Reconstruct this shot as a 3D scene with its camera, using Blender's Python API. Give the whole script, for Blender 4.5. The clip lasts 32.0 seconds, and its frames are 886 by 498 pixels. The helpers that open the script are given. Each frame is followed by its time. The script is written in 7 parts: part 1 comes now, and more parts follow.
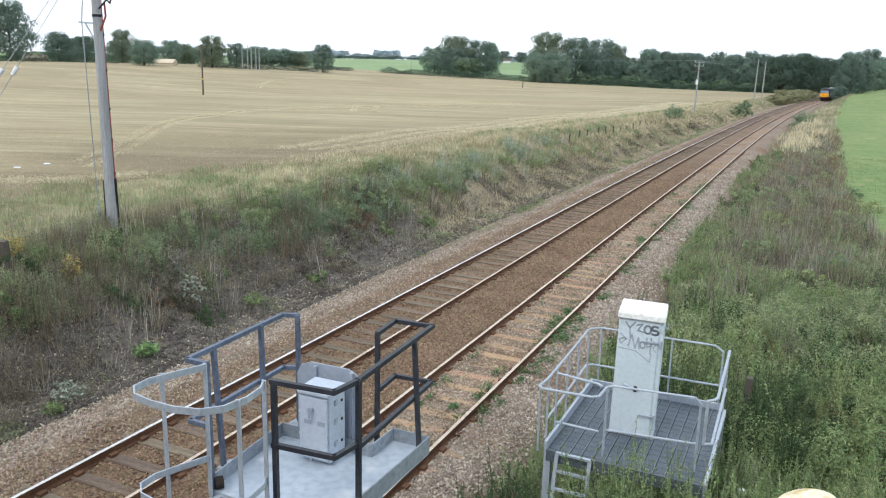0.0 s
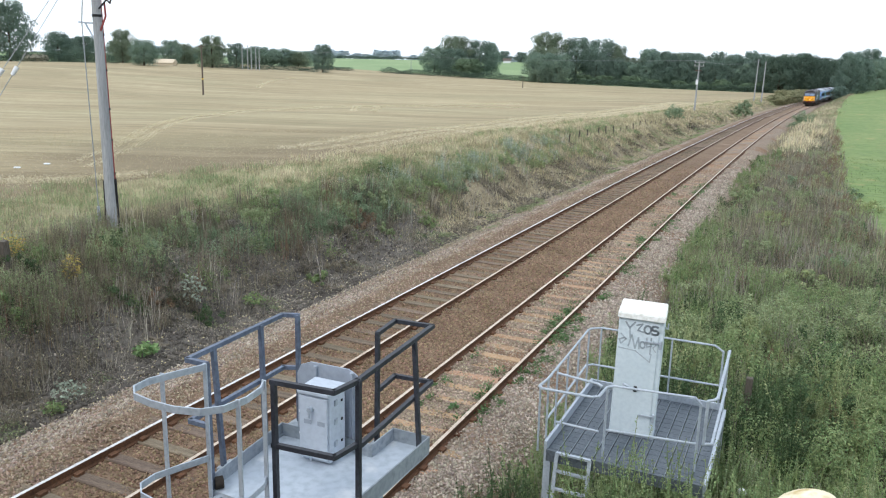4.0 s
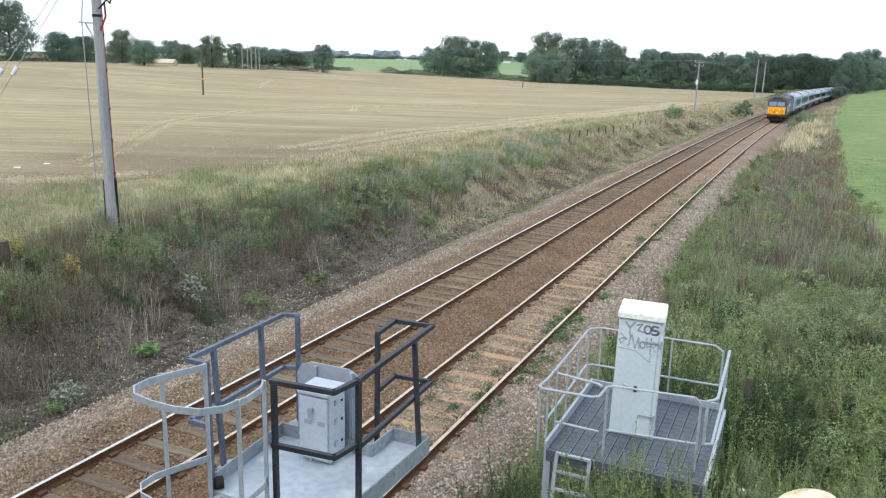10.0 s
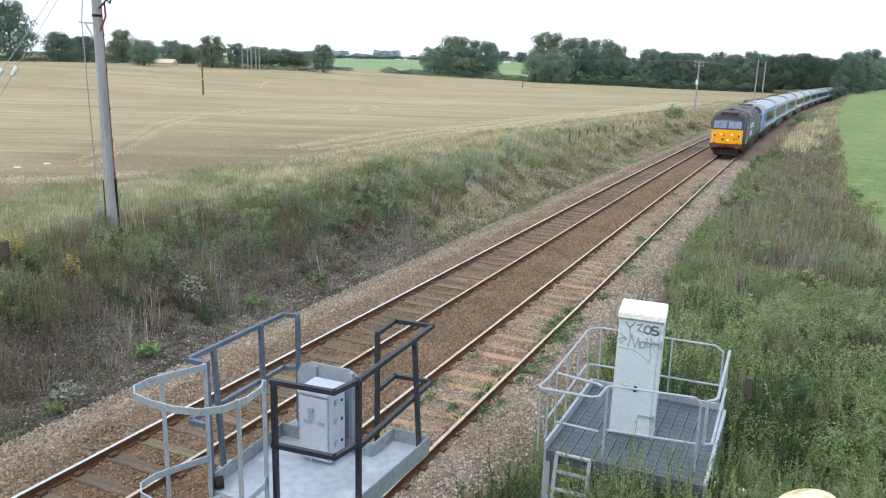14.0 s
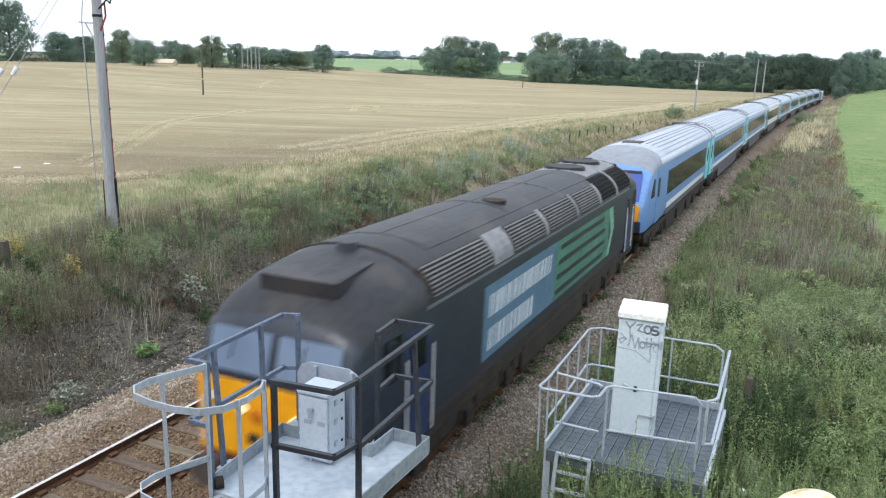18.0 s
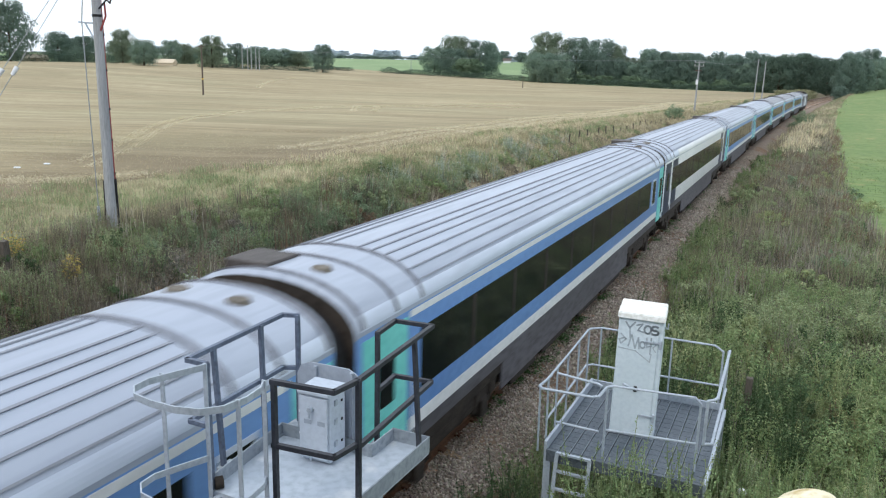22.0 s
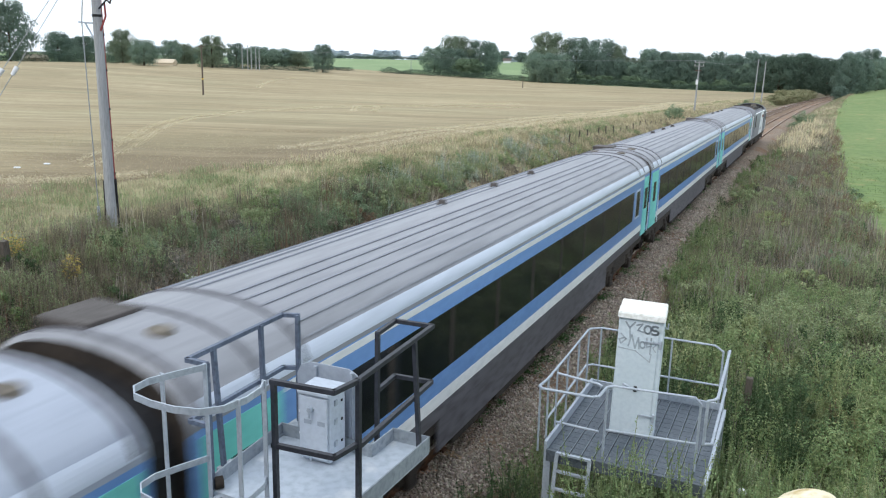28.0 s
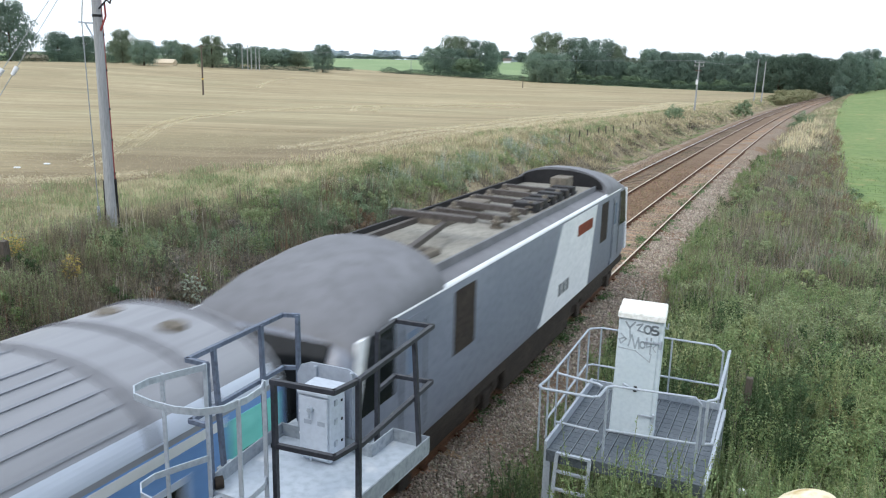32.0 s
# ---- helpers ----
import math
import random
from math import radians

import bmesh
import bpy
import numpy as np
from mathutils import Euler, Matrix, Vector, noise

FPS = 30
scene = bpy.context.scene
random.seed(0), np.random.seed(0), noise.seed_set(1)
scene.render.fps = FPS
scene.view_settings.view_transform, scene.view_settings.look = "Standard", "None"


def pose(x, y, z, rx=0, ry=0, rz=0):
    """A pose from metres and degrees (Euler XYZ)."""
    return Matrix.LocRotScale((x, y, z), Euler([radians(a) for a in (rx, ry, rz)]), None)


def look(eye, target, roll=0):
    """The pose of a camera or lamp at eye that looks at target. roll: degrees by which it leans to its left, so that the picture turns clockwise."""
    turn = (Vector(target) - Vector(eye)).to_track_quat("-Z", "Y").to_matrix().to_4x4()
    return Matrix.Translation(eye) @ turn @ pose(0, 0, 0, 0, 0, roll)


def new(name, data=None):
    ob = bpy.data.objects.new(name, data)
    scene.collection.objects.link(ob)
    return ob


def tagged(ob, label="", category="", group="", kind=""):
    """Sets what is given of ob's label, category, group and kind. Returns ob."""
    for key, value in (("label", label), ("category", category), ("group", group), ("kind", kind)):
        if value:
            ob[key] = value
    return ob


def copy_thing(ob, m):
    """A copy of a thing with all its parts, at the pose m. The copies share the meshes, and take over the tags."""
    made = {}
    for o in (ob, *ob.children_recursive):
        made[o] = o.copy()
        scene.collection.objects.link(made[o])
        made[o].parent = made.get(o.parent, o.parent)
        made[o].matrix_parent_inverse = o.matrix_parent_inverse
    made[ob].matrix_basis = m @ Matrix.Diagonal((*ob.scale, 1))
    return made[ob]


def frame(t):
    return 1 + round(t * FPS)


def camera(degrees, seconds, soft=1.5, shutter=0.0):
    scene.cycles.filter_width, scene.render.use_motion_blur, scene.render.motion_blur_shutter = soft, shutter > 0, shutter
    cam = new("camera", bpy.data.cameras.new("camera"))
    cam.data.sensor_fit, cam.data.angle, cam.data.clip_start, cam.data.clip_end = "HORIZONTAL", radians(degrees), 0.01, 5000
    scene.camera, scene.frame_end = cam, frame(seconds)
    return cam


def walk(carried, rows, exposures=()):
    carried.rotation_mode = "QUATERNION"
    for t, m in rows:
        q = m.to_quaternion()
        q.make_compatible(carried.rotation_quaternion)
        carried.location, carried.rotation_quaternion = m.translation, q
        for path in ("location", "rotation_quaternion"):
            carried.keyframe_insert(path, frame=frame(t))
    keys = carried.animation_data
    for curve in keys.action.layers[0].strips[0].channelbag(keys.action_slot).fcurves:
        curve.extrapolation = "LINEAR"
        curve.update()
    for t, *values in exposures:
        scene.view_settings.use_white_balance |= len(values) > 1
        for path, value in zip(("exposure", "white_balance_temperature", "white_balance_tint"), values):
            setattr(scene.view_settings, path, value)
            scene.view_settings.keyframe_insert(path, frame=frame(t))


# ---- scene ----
# World: y runs along the railway, x to the right of it, z = 0 at the rail tops.

# ---------------------------------------------------------------- camera
cam = camera(59.95, 32.0, soft=1.15, shutter=0.35)
EYE = (7.749, 0.0, 6.474)
AIM = (EYE[0] - math.sin(radians(24.909)) * math.cos(radians(13.169)),
       EYE[1] + math.cos(radians(24.909)) * math.cos(radians(13.169)),
       EYE[2] - math.sin(radians(13.169)))
walk(cam, [(0, look(EYE, AIM, 1.487)), (32, look(EYE, AIM, 1.487))], [(0, 0.06), (16.6, 0.06), (18.4, 0.2), (19.3, 0.18), (20.2, -0.03), (23.2, -0.06), (24, -0.2), (25, -0.13), (27.5, -0.02), (32, 0.05)])

# ---------------------------------------------------------------- light
SUN_ELEV, SUN_TURN = radians(48), radians(200)
world = bpy.data.worlds.new("overcast_sky")
scene.world = world
world.use_nodes = True
wn, wl = world.node_tree.nodes, world.node_tree.links
wn.clear()
sky = wn.new("ShaderNodeTexSky")
sky.sky_type, sky.sun_disc = "NISHITA", False
sky.sun_elevation, sky.sun_rotation = SUN_ELEV, SUN_TURN
sky.air_density, sky.dust_density, sky.ozone_density = 1.0, 3.0, 1.0
cloud = wn.new("ShaderNodeMix")
cloud.data_type, cloud.blend_type = "RGBA", "MIX"
cloud.inputs[0].default_value = 0.80
cloud.inputs[7].default_value = (9.6, 10.5, 11.6, 1)
bg = wn.new("ShaderNodeBackground")
bg.inputs[1].default_value = 0.145
wo = wn.new("ShaderNodeOutputWorld")
wl.new(sky.outputs[0], cloud.inputs[6])
wl.new(cloud.outputs[2], bg.inputs[0])
wl.new(bg.outputs[0], wo.inputs[0])
sun = new("sun", bpy.data.lights.new("sun", "SUN"))
sun.data.energy, sun.data.angle, sun.data.color = 1.1, radians(14), (1.0, 0.97, 0.92)
sun.matrix_world = look((0, 0, 0), (-math.sin(SUN_TURN) * math.cos(SUN_ELEV), -math.cos(SUN_TURN) * math.cos(SUN_ELEV), -math.sin(SUN_ELEV)))


# ---------------------------------------------------------------- materials
def lin(h):
    """Linear colour from a hex string."""
    c = [int(h[i:i + 2], 16) / 255 for i in (0, 2, 4)]
    return tuple(v / 12.92 if v <= 0.04045 else ((v + 0.055) / 1.055) ** 2.4 for v in c)


def mat(name, a, b, c=None, scale=2.0, fine=30.0, rough=0.8, metal=0.0, bump=0.3, vary="", amount=0.35, stretch=(1, 1, 1), leaf=0.0, coat=0.0, spots=None):
    """A surface of two or three colours mixed by a coarse and a fine noise; vary: island or object; leaf: light that passes through."""
    m = bpy.data.materials.new(name)
    m.use_nodes = True
    n, k = m.node_tree.nodes, m.node_tree.links
    p = n["Principled BSDF"]
    p.inputs["Roughness"].default_value, p.inputs["Metallic"].default_value = rough, metal
    p.inputs["Specular IOR Level"].default_value = 0.3
    if coat:
        p.inputs["Coat Weight"].default_value, p.inputs["Coat Roughness"].default_value = coat, 0.15
    tc = n.new("ShaderNodeTexCoord")
    mp = n.new("ShaderNodeMapping")
    mp.inputs["Scale"].default_value = stretch
    k.new(tc.outputs["Object"], mp.inputs[0])
    n1, n2 = n.new("ShaderNodeTexNoise"), n.new("ShaderNodeTexNoise")
    n1.inputs["Scale"].default_value, n1.inputs["Detail"].default_value = scale, 4
    n2.inputs["Scale"].default_value, n2.inputs["Detail"].default_value = fine, 3
    k.new(mp.outputs[0], n1.inputs["Vector"])
    k.new(mp.outputs[0], n2.inputs["Vector"])
    r1 = n.new("ShaderNodeValToRGB")
    r1.color_ramp.elements[0].position, r1.color_ramp.elements[1].position = 0.36, 0.66
    r1.color_ramp.elements[0].color, r1.color_ramp.elements[1].color = (*a, 1), (*b, 1)
    k.new(n1.outputs[0], r1.inputs[0])
    mx = n.new("ShaderNodeMix")
    mx.data_type = "RGBA"
    r2 = n.new("ShaderNodeMapRange")
    r2.inputs[1].default_value, r2.inputs[2].default_value, r2.inputs[3].default_value, r2.inputs[4].default_value = 0.42, 0.7, 0.0, 0.8
    k.new(n2.outputs[0], r2.inputs[0])
    k.new(r2.outputs[0], mx.inputs[0])
    k.new(r1.outputs[0], mx.inputs[6])
    mx.inputs[7].default_value = (*(c or tuple(0.6 * x for x in a)), 1)
    out = mx.outputs[2]
    if spots:
        n3 = n.new("ShaderNodeTexNoise")
        n3.inputs["Scale"].default_value, n3.inputs["Detail"].default_value = spots[1], 5
        k.new(tc.outputs["Object"], n3.inputs["Vector"])
        r3 = n.new("ShaderNodeMapRange")
        r3.inputs[1].default_value, r3.inputs[2].default_value = spots[2], spots[2] + 0.08
        k.new(n3.outputs[0], r3.inputs[0])
        m3 = n.new("ShaderNodeMix")
        m3.data_type = "RGBA"
        k.new(r3.outputs[0], m3.inputs[0])
        k.new(out, m3.inputs[6])
        m3.inputs[7].default_value = (*spots[0], 1)
        out = m3.outputs[2]
    if vary:
        src = n.new("ShaderNodeNewGeometry").outputs["Random Per Island"] if vary == "island" else n.new("ShaderNodeObjectInfo").outputs["Random"]
        hs = n.new("ShaderNodeHueSaturation")
        mr = n.new("ShaderNodeMapRange")
        mr.inputs[3].default_value, mr.inputs[4].default_value = 1 - amount, 1 + amount
        k.new(src, mr.inputs[0])
        k.new(mr.outputs[0], hs.inputs["Value"])
        wob = n.new("ShaderNodeMath")
        wob.operation = "MULTIPLY_ADD"
        wob.inputs[1].default_value, wob.inputs[2].default_value = 0.06 * amount / 0.35, 0.5 - 0.03 * amount / 0.35
        fr = n.new("ShaderNodeMath")
        fr.operation = "FRACT"
        ml = n.new("ShaderNodeMath")
        ml.operation = "MULTIPLY"
        ml.inputs[1].default_value = 7.31
        k.new(src, ml.inputs[0])
        k.new(ml.outputs[0], fr.inputs[0])
        k.new(fr.outputs[0], wob.inputs[0])
        k.new(wob.outputs[0], hs.inputs["Hue"])
        k.new(out, hs.inputs["Color"])
        out = hs.outputs[0]
    k.new(out, p.inputs["Base Color"])
    if bump:
        bp = n.new("ShaderNodeBump")
        bp.inputs["Strength"].default_value, bp.inputs["Distance"].default_value = bump, 0.4 / fine
        k.new(n2.outputs[0], bp.inputs["Height"])
        k.new(bp.outputs[0], p.inputs["Normal"])
    if leaf:
        tr = n.new("ShaderNodeBsdfTranslucent")
        ms = n.new("ShaderNodeMixShader")
        ms.inputs[0].default_value = leaf
        k.new(out, tr.inputs[0])
        k.new(p.outputs[0], ms.inputs[1])
        k.new(tr.outputs[0], ms.inputs[2])
        k.new(ms.outputs[0], n["Material Output"].inputs[0])
    return m


def glow(name, colour, strength):
    m = bpy.data.materials.new(name)
    m.use_nodes = True
    p = m.node_tree.nodes["Principled BSDF"]
    p.inputs["Base Color"].default_value = (*colour, 1)
    p.inputs["Emission Color"].default_value = (*colour, 1)
    p.inputs["Emission Strength"].default_value = strength
    return m


def stubble_mat():
    """Cut cereal field: drill rows, broad tonal patches and a browner headland."""
    m = mat("stubble", lin("978a6c"), lin("a89b7c"), lin("8b7e62"), scale=0.03, fine=2.2, rough=0.95, bump=0.5)
    n, k = m.node_tree.nodes, m.node_tree.links
    p = n["Principled BSDF"]
    cur = p.inputs["Base Color"].links[0].from_socket
    tc = n.new("ShaderNodeTexCoord")
    mp = n.new("ShaderNodeMapping")
    mp.inputs["Rotation"].default_value = (0, 0, radians(-27))
    k.new(tc.outputs["Object"], mp.inputs[0])

    def layer(cur, factor, colour):
        x = n.new("ShaderNodeMix")
        x.data_type = "RGBA"
        k.new(factor, x.inputs[0])
        k.new(cur, x.inputs[6])
        x.inputs[7].default_value = (*colour, 1)
        return x.outputs[2]

    def ramp(src, lo, hi, amt, start=0.0):
        r = n.new("ShaderNodeMapRange")
        r.inputs[1].default_value, r.inputs[2].default_value, r.inputs[3].default_value, r.inputs[4].default_value = lo, hi, start, amt
        k.new(src, r.inputs[0])
        return r.outputs[0]

    # bands along the drilling direction and broad blotches
    for stretch, lo, hi, col, amt in (((0.008, 0.055, 1), 0.42, 0.64, lin("7b7056"), 0.5), ((0.016, 0.03, 1), 0.48, 0.7, lin("8e8a6c"), 0.6), ((0.010, 0.13, 1), 0.48, 0.72, lin("beb292"), 0.42), ((0.05, 0.9, 1), 0.46, 0.72, lin("c0b494"), 0.5), ((0.12, 0.3, 1), 0.5, 0.8, lin("74674f"), 0.45), ((0.3, 4.0, 1), 0.48, 0.7, lin("75664b"), 0.5)):
        m2 = n.new("ShaderNodeMapping")
        m2.inputs["Scale"].default_value = stretch
        k.new(mp.outputs[0], m2.inputs[0])
        nz = n.new("ShaderNodeTexNoise")
        nz.inputs["Scale"].default_value, nz.inputs["Detail"].default_value = 1.0, 4
        nz.inputs["Distortion"].default_value = 0.4
        k.new(m2.outputs[0], nz.inputs["Vector"])
        cur = layer(cur, ramp(nz.outputs[0], lo, hi, amt), col)
    # trodden brown headland beside the bank
    sep = n.new("ShaderNodeSeparateXYZ")
    k.new(tc.outputs["Object"], sep.inputs[0])
    nz = n.new("ShaderNodeTexNoise")
    nz.inputs["Scale"].default_value, nz.inputs["Detail"].default_value = 0.22, 6
    k.new(tc.outputs["Object"], nz.inputs["Vector"])
    add = n.new("ShaderNodeMath")
    add.operation = "MULTIPLY_ADD"
    add.inputs[1].default_value = 22.0
    k.new(nz.outputs[0], add.inputs[0])
    k.new(sep.outputs[0], add.inputs[2])
    ml = n.new("ShaderNodeMath")
    ml.operation = "MULTIPLY"
    k.new(ramp(add.outputs[0], -22.0, -8.0, 0.75), ml.inputs[0])
    k.new(ramp(sep.outputs[1], 32.0, 58.0, 0.25, 1.0), ml.inputs[1])
    cur = layer(cur, ml.outputs[0], lin("6d614c"))
    k.new(cur, p.inputs["Base Color"])
    return m


M = {
    "stubble": stubble_mat(),
    "soil": mat("bank_soil", lin("5d5954"), lin("736e67"), lin("44413c"), scale=1.1, fine=14, rough=1, bump=1.0, spots=(lin("7a7264"), 2.2, 0.6)),
    "litter": mat("dry_bank_litter", lin("847a64"), lin("998f76"), lin("665d4b"), scale=0.8, fine=9, rough=1, bump=1.0, spots=(lin("5f564a"), 0.5, 0.6)),
    "margin": mat("field_margin_ground", lin("8d896a"), lin("a09877"), lin("737152"), scale=0.5, fine=9, rough=1, bump=0.8),
    "meadow": mat("green_field", lin("6d8350"), lin("828f5d"), lin("5d7248"), scale=0.12, fine=1.3, rough=1, bump=0.7, spots=(lin("8f8a5e"), 0.4, 0.61)),
    "pasture": mat("far_pasture", lin("7b9268"), lin("8a9d74"), lin("70865f"), scale=0.03, fine=1, rough=1, bump=0.1),
    # darkened to paint the shade in the gaps between weeds
    "rough": mat("rough_ground", lin("474a35"), lin("565640"), lin("353827"), scale=0.6, fine=12, rough=1, bump=0.9),
    "ballast": mat("ballast_bed", lin("857567"), lin("978a7b"), lin("64584b"), scale=0.7, fine=22, rough=1, bump=1.0, spots=(lin("7d6450"), 0.35, 0.52)),
    "ballast_rust": mat("rusty_ballast_bed", lin("735f4e"), lin("84705d"), lin("5a4a3c"), scale=0.5, fine=16, rough=1, bump=1.0, spots=(lin("8a7866"), 0.3, 0.6)),
    "stone": mat("ballast_stone", lin("9d9286"), lin("b3a99d"), lin("7e7468"), scale=0.6, fine=9, rough=0.95, bump=0.2, vary="island", amount=0.46),
    "stone_brown": mat("brown_ballast_stone", lin("91806e"), lin("a69684"), lin("756655"), scale=0.6, fine=9, rough=0.95, bump=0.2, vary="island", amount=0.42),
    "stone_dust": mat("dusty_ballast_stone", lin("9a8b79"), lin("aea08e"), lin("7b6d5c"), scale=0.6, fine=9, rough=0.95, bump=0.2, vary="island", amount=0.46),
    "stone_rust": mat("rusty_ballast_stone", lin("826e59"), lin("937d68"), lin("6a5947"), scale=0.6, fine=9, rough=0.95, bump=0.2, vary="island", amount=0.4),
    "sleeper_wood": mat("old_timber_sleeper", lin("6e6255"), lin("857868"), lin("4d4339"), scale=3, fine=24, rough=0.95, bump=0.7, stretch=(0.3, 3, 3), vary="object", amount=0.2),
    "sleeper_conc": mat("dusty_concrete_sleeper", lin("9c8268"), lin("ab927a"), lin("8b6a4c"), scale=2, fine=26, rough=0.95, bump=0.4, vary="object", amount=0.16),
    "rail_side": mat("rusty_rail", lin("5b3f2d"), lin("70503a"), lin("3f2d22"), scale=2, fine=30, rough=0.85, bump=0.3),
    "rail_top": mat("worn_rail_head", lin("d2d2d4"), lin("e0e0e2"), lin("bfb8b0"), scale=0.6, fine=12, rough=0.35, metal=0.55, bump=0.05),
    "rail_top_dull": mat("dull_rail_head", lin("c4b6a6"), lin("d2c6b8"), lin("a8937d"), scale=0.6, fine=12, rough=0.45, metal=0.25, bump=0.05),
}


# ---------------------------------------------------------------- helpers for building
def mesh_of(name, verts, faces, material=None, smooth=False):
    me = bpy.data.meshes.new(name)
    me.from_pydata([tuple(v) for v in verts], [], [tuple(f) for f in faces])
    if material:
        me.materials.append(material)
    if smooth:
        me.polygons.foreach_set("use_smooth", [True] * len(me.polygons))
    me.update()
    return me


def fast_mesh(name, verts, sides, material):
    """A mesh out of a vertex array alone: every run of `sides` vertices is one face."""
    me = bpy.data.meshes.new(name)
    nv = len(verts)
    nf = nv // sides
    me.vertices.add(nv)
    me.vertices.foreach_set("co", np.asarray(verts, np.float32).ravel())
    me.loops.add(nv)
    me.loops.foreach_set("vertex_index", np.arange(nv, dtype=np.int32))
    me.polygons.add(nf)
    me.polygons.foreach_set("loop_start", np.arange(0, nv, sides, dtype=np.int32))
    me.materials.append(material)
    me.update(calc_edges=True)
    return me


def part(name, bm, material, parent, label="", smooth=False):
    """Links a bmesh as one mesh object under a thing or a part."""
    me = bpy.data.meshes.new(name)
    bm.to_mesh(me)
    bm.free()
    if material:
        me.materials.append(material)
    if smooth:
        me.polygons.foreach_set("use_smooth", [True] * len(me.polygons))
        me.set_sharp_from_angle(angle=radians(40))
    ob = new(name, me)
    ob.parent = parent
    if label:
        ob["label"] = label
    return ob


def piece(name, me, parent, m=None):
    ob = new(name, me)
    ob.parent = parent
    if m is not None:
        ob.matrix_local = m
    return ob


def thing(name, label, category, group="", kind="", at=None):
    ob = new(name)
    ob.empty_display_size = 0.3
    if at is not None:
        ob.matrix_world = at
    return tagged(ob, label, category, group, kind)


def box(bm, x0, x1, y0, y1, z0, z1, bevel=0.0):
    r = bmesh.ops.create_cube(bm, size=1.0, matrix=Matrix.LocRotScale(((x0 + x1) / 2, (y0 + y1) / 2, (z0 + z1) / 2), None, (abs(x1 - x0), abs(y1 - y0), abs(z1 - z0))))
    if bevel:
        es = list({e for v in r["verts"] for e in v.link_edges})
        bmesh.ops.bevel(bm, geom=es, offset=bevel, segments=2, affect="EDGES", profile=0.6)
    return bm


def bx(x0, x1, y0, y1, z0, z1, bevel=0.0):
    return box(bmesh.new(), x0, x1, y0, y1, z0, z1, bevel)


def rod(bm, a, b, r, sides=8, r2=None):
    a, b = Vector(a), Vector(b)
    d = b - a
    q = d.to_track_quat("Z", "Y").to_matrix().to_4x4()
    bmesh.ops.create_cone(bm, cap_ends=True, segments=sides, radius1=r, radius2=r if r2 is None else r2, depth=d.length, matrix=Matrix.Translation((a + b) / 2) @ q)
    return bm


def bar(bm, a, b, w, h):
    """A square bar from a to b."""
    a, b = Vector(a), Vector(b)
    d = b - a
    q = d.to_track_quat("Y", "Z").to_matrix().to_4x4()
    bmesh.ops.create_cube(bm, size=1.0, matrix=Matrix.Translation((a + b) / 2) @ q @ Matrix.Diagonal((w, d.length + w * 0.5, h, 1)))
    return bm


def tube(pts, r, sides=8):
    """A bent tube through the points."""
    bm = bmesh.new()
    for a, b in zip(pts, pts[1:]):
        rod(bm, a, b, r, sides)
    for q in pts[1:-1]:
        bmesh.ops.create_uvsphere(bm, u_segments=sides, v_segments=4, radius=r, matrix=Matrix.Translation(q))
    return bm


# ---------------------------------------------------------------- the lie of the land
BEND, BEND_FROM = 0.000342724, 29.556


def bend(y):
    e = np.clip(np.asarray(y, float) - BEND_FROM, 0, 520)
    over = np.maximum(np.asarray(y, float) - BEND_FROM - 520, 0)
    return BEND * e * e / 2 + BEND * 520 * over


def smooth(a, b, x):
    t = np.clip((np.asarray(x, float) - a) / (b - a), 0, 1)
    return t * t * (3 - 2 * t)


def wave(x, y, s, seed):
    """A soft uneven field of numbers between -1 and 1, quick on arrays."""
    x, y = np.asarray(x, float) / s, np.asarray(y, float) / s
    r = np.random.RandomState(seed)
    total = 0
    for i in range(5):
        a, f, p1, p2 = r.uniform(0, 6.28), r.uniform(0.7, 1.9), r.uniform(0, 6.28), r.uniform(0, 6.28)
        total = total + np.sin((x * math.cos(a) + y * math.sin(a)) * f * 2.2 + p1) * np.sin((-x * math.sin(a) + y * math.cos(a)) * f * 1.7 + p2)
    return total / 2.6


def ground_z(u, y):
    """Height of the ground, u metres to the right of the railway's middle line, y along it."""
    u, y = np.asarray(u, float), np.asarray(y, float)
    edge = 1.7 - 0.8 * smooth(45, 130, y)
    field = edge + 4.2 * smooth(-75, -230, u) + 1.2 * smooth(120, 300, y) * smooth(-20, -110, u) + 0.12 * wave(u, y, 16, 1) + 8.0 * smooth(330, 600, y) * smooth(-60, -150, u)
    uw = u + 0.35 * wave(u, y, 5.0, 4) * smooth(-5.4, -6.5, u) * smooth(-11, -9.5, u)
    left = -0.7 + (edge + 0.7) * np.interp(-uw, [5.2, 6.0, 6.7, 7.5, 8.6, 11.2], [0.0, 0.05, 0.13, 0.42, 0.70, 1.0]) + 0.16 * wave(u, y, 1.7, 2) * smooth(-5.0, -6.6, u) * smooth(-13.5, -11, u)
    right = -0.7 + 0.65 * smooth(4.0, 6.5, u) + 0.14 * wave(u, y, 1.9, 3) * smooth(4.4, 6, u) * smooth(12, 9, u) + 0.9 * smooth(20, 260, u) + 2.4 * smooth(130, 290, y) * smooth(4.6, 9.5, u) + 2.2 * smooth(110, 320, y) * smooth(8, 26, u)
    z = np.where(u < -11.2, field, np.where(u < 0, left, right))
    return z


def on_ground(x, y):
    return float(ground_z(x - bend(y), y))


def grid_lines(parts):
    out = []
    for a, b, n in parts:
        out += list(np.linspace(a, b, n, endpoint=False))
    return np.array(out + [parts[-1][1]])


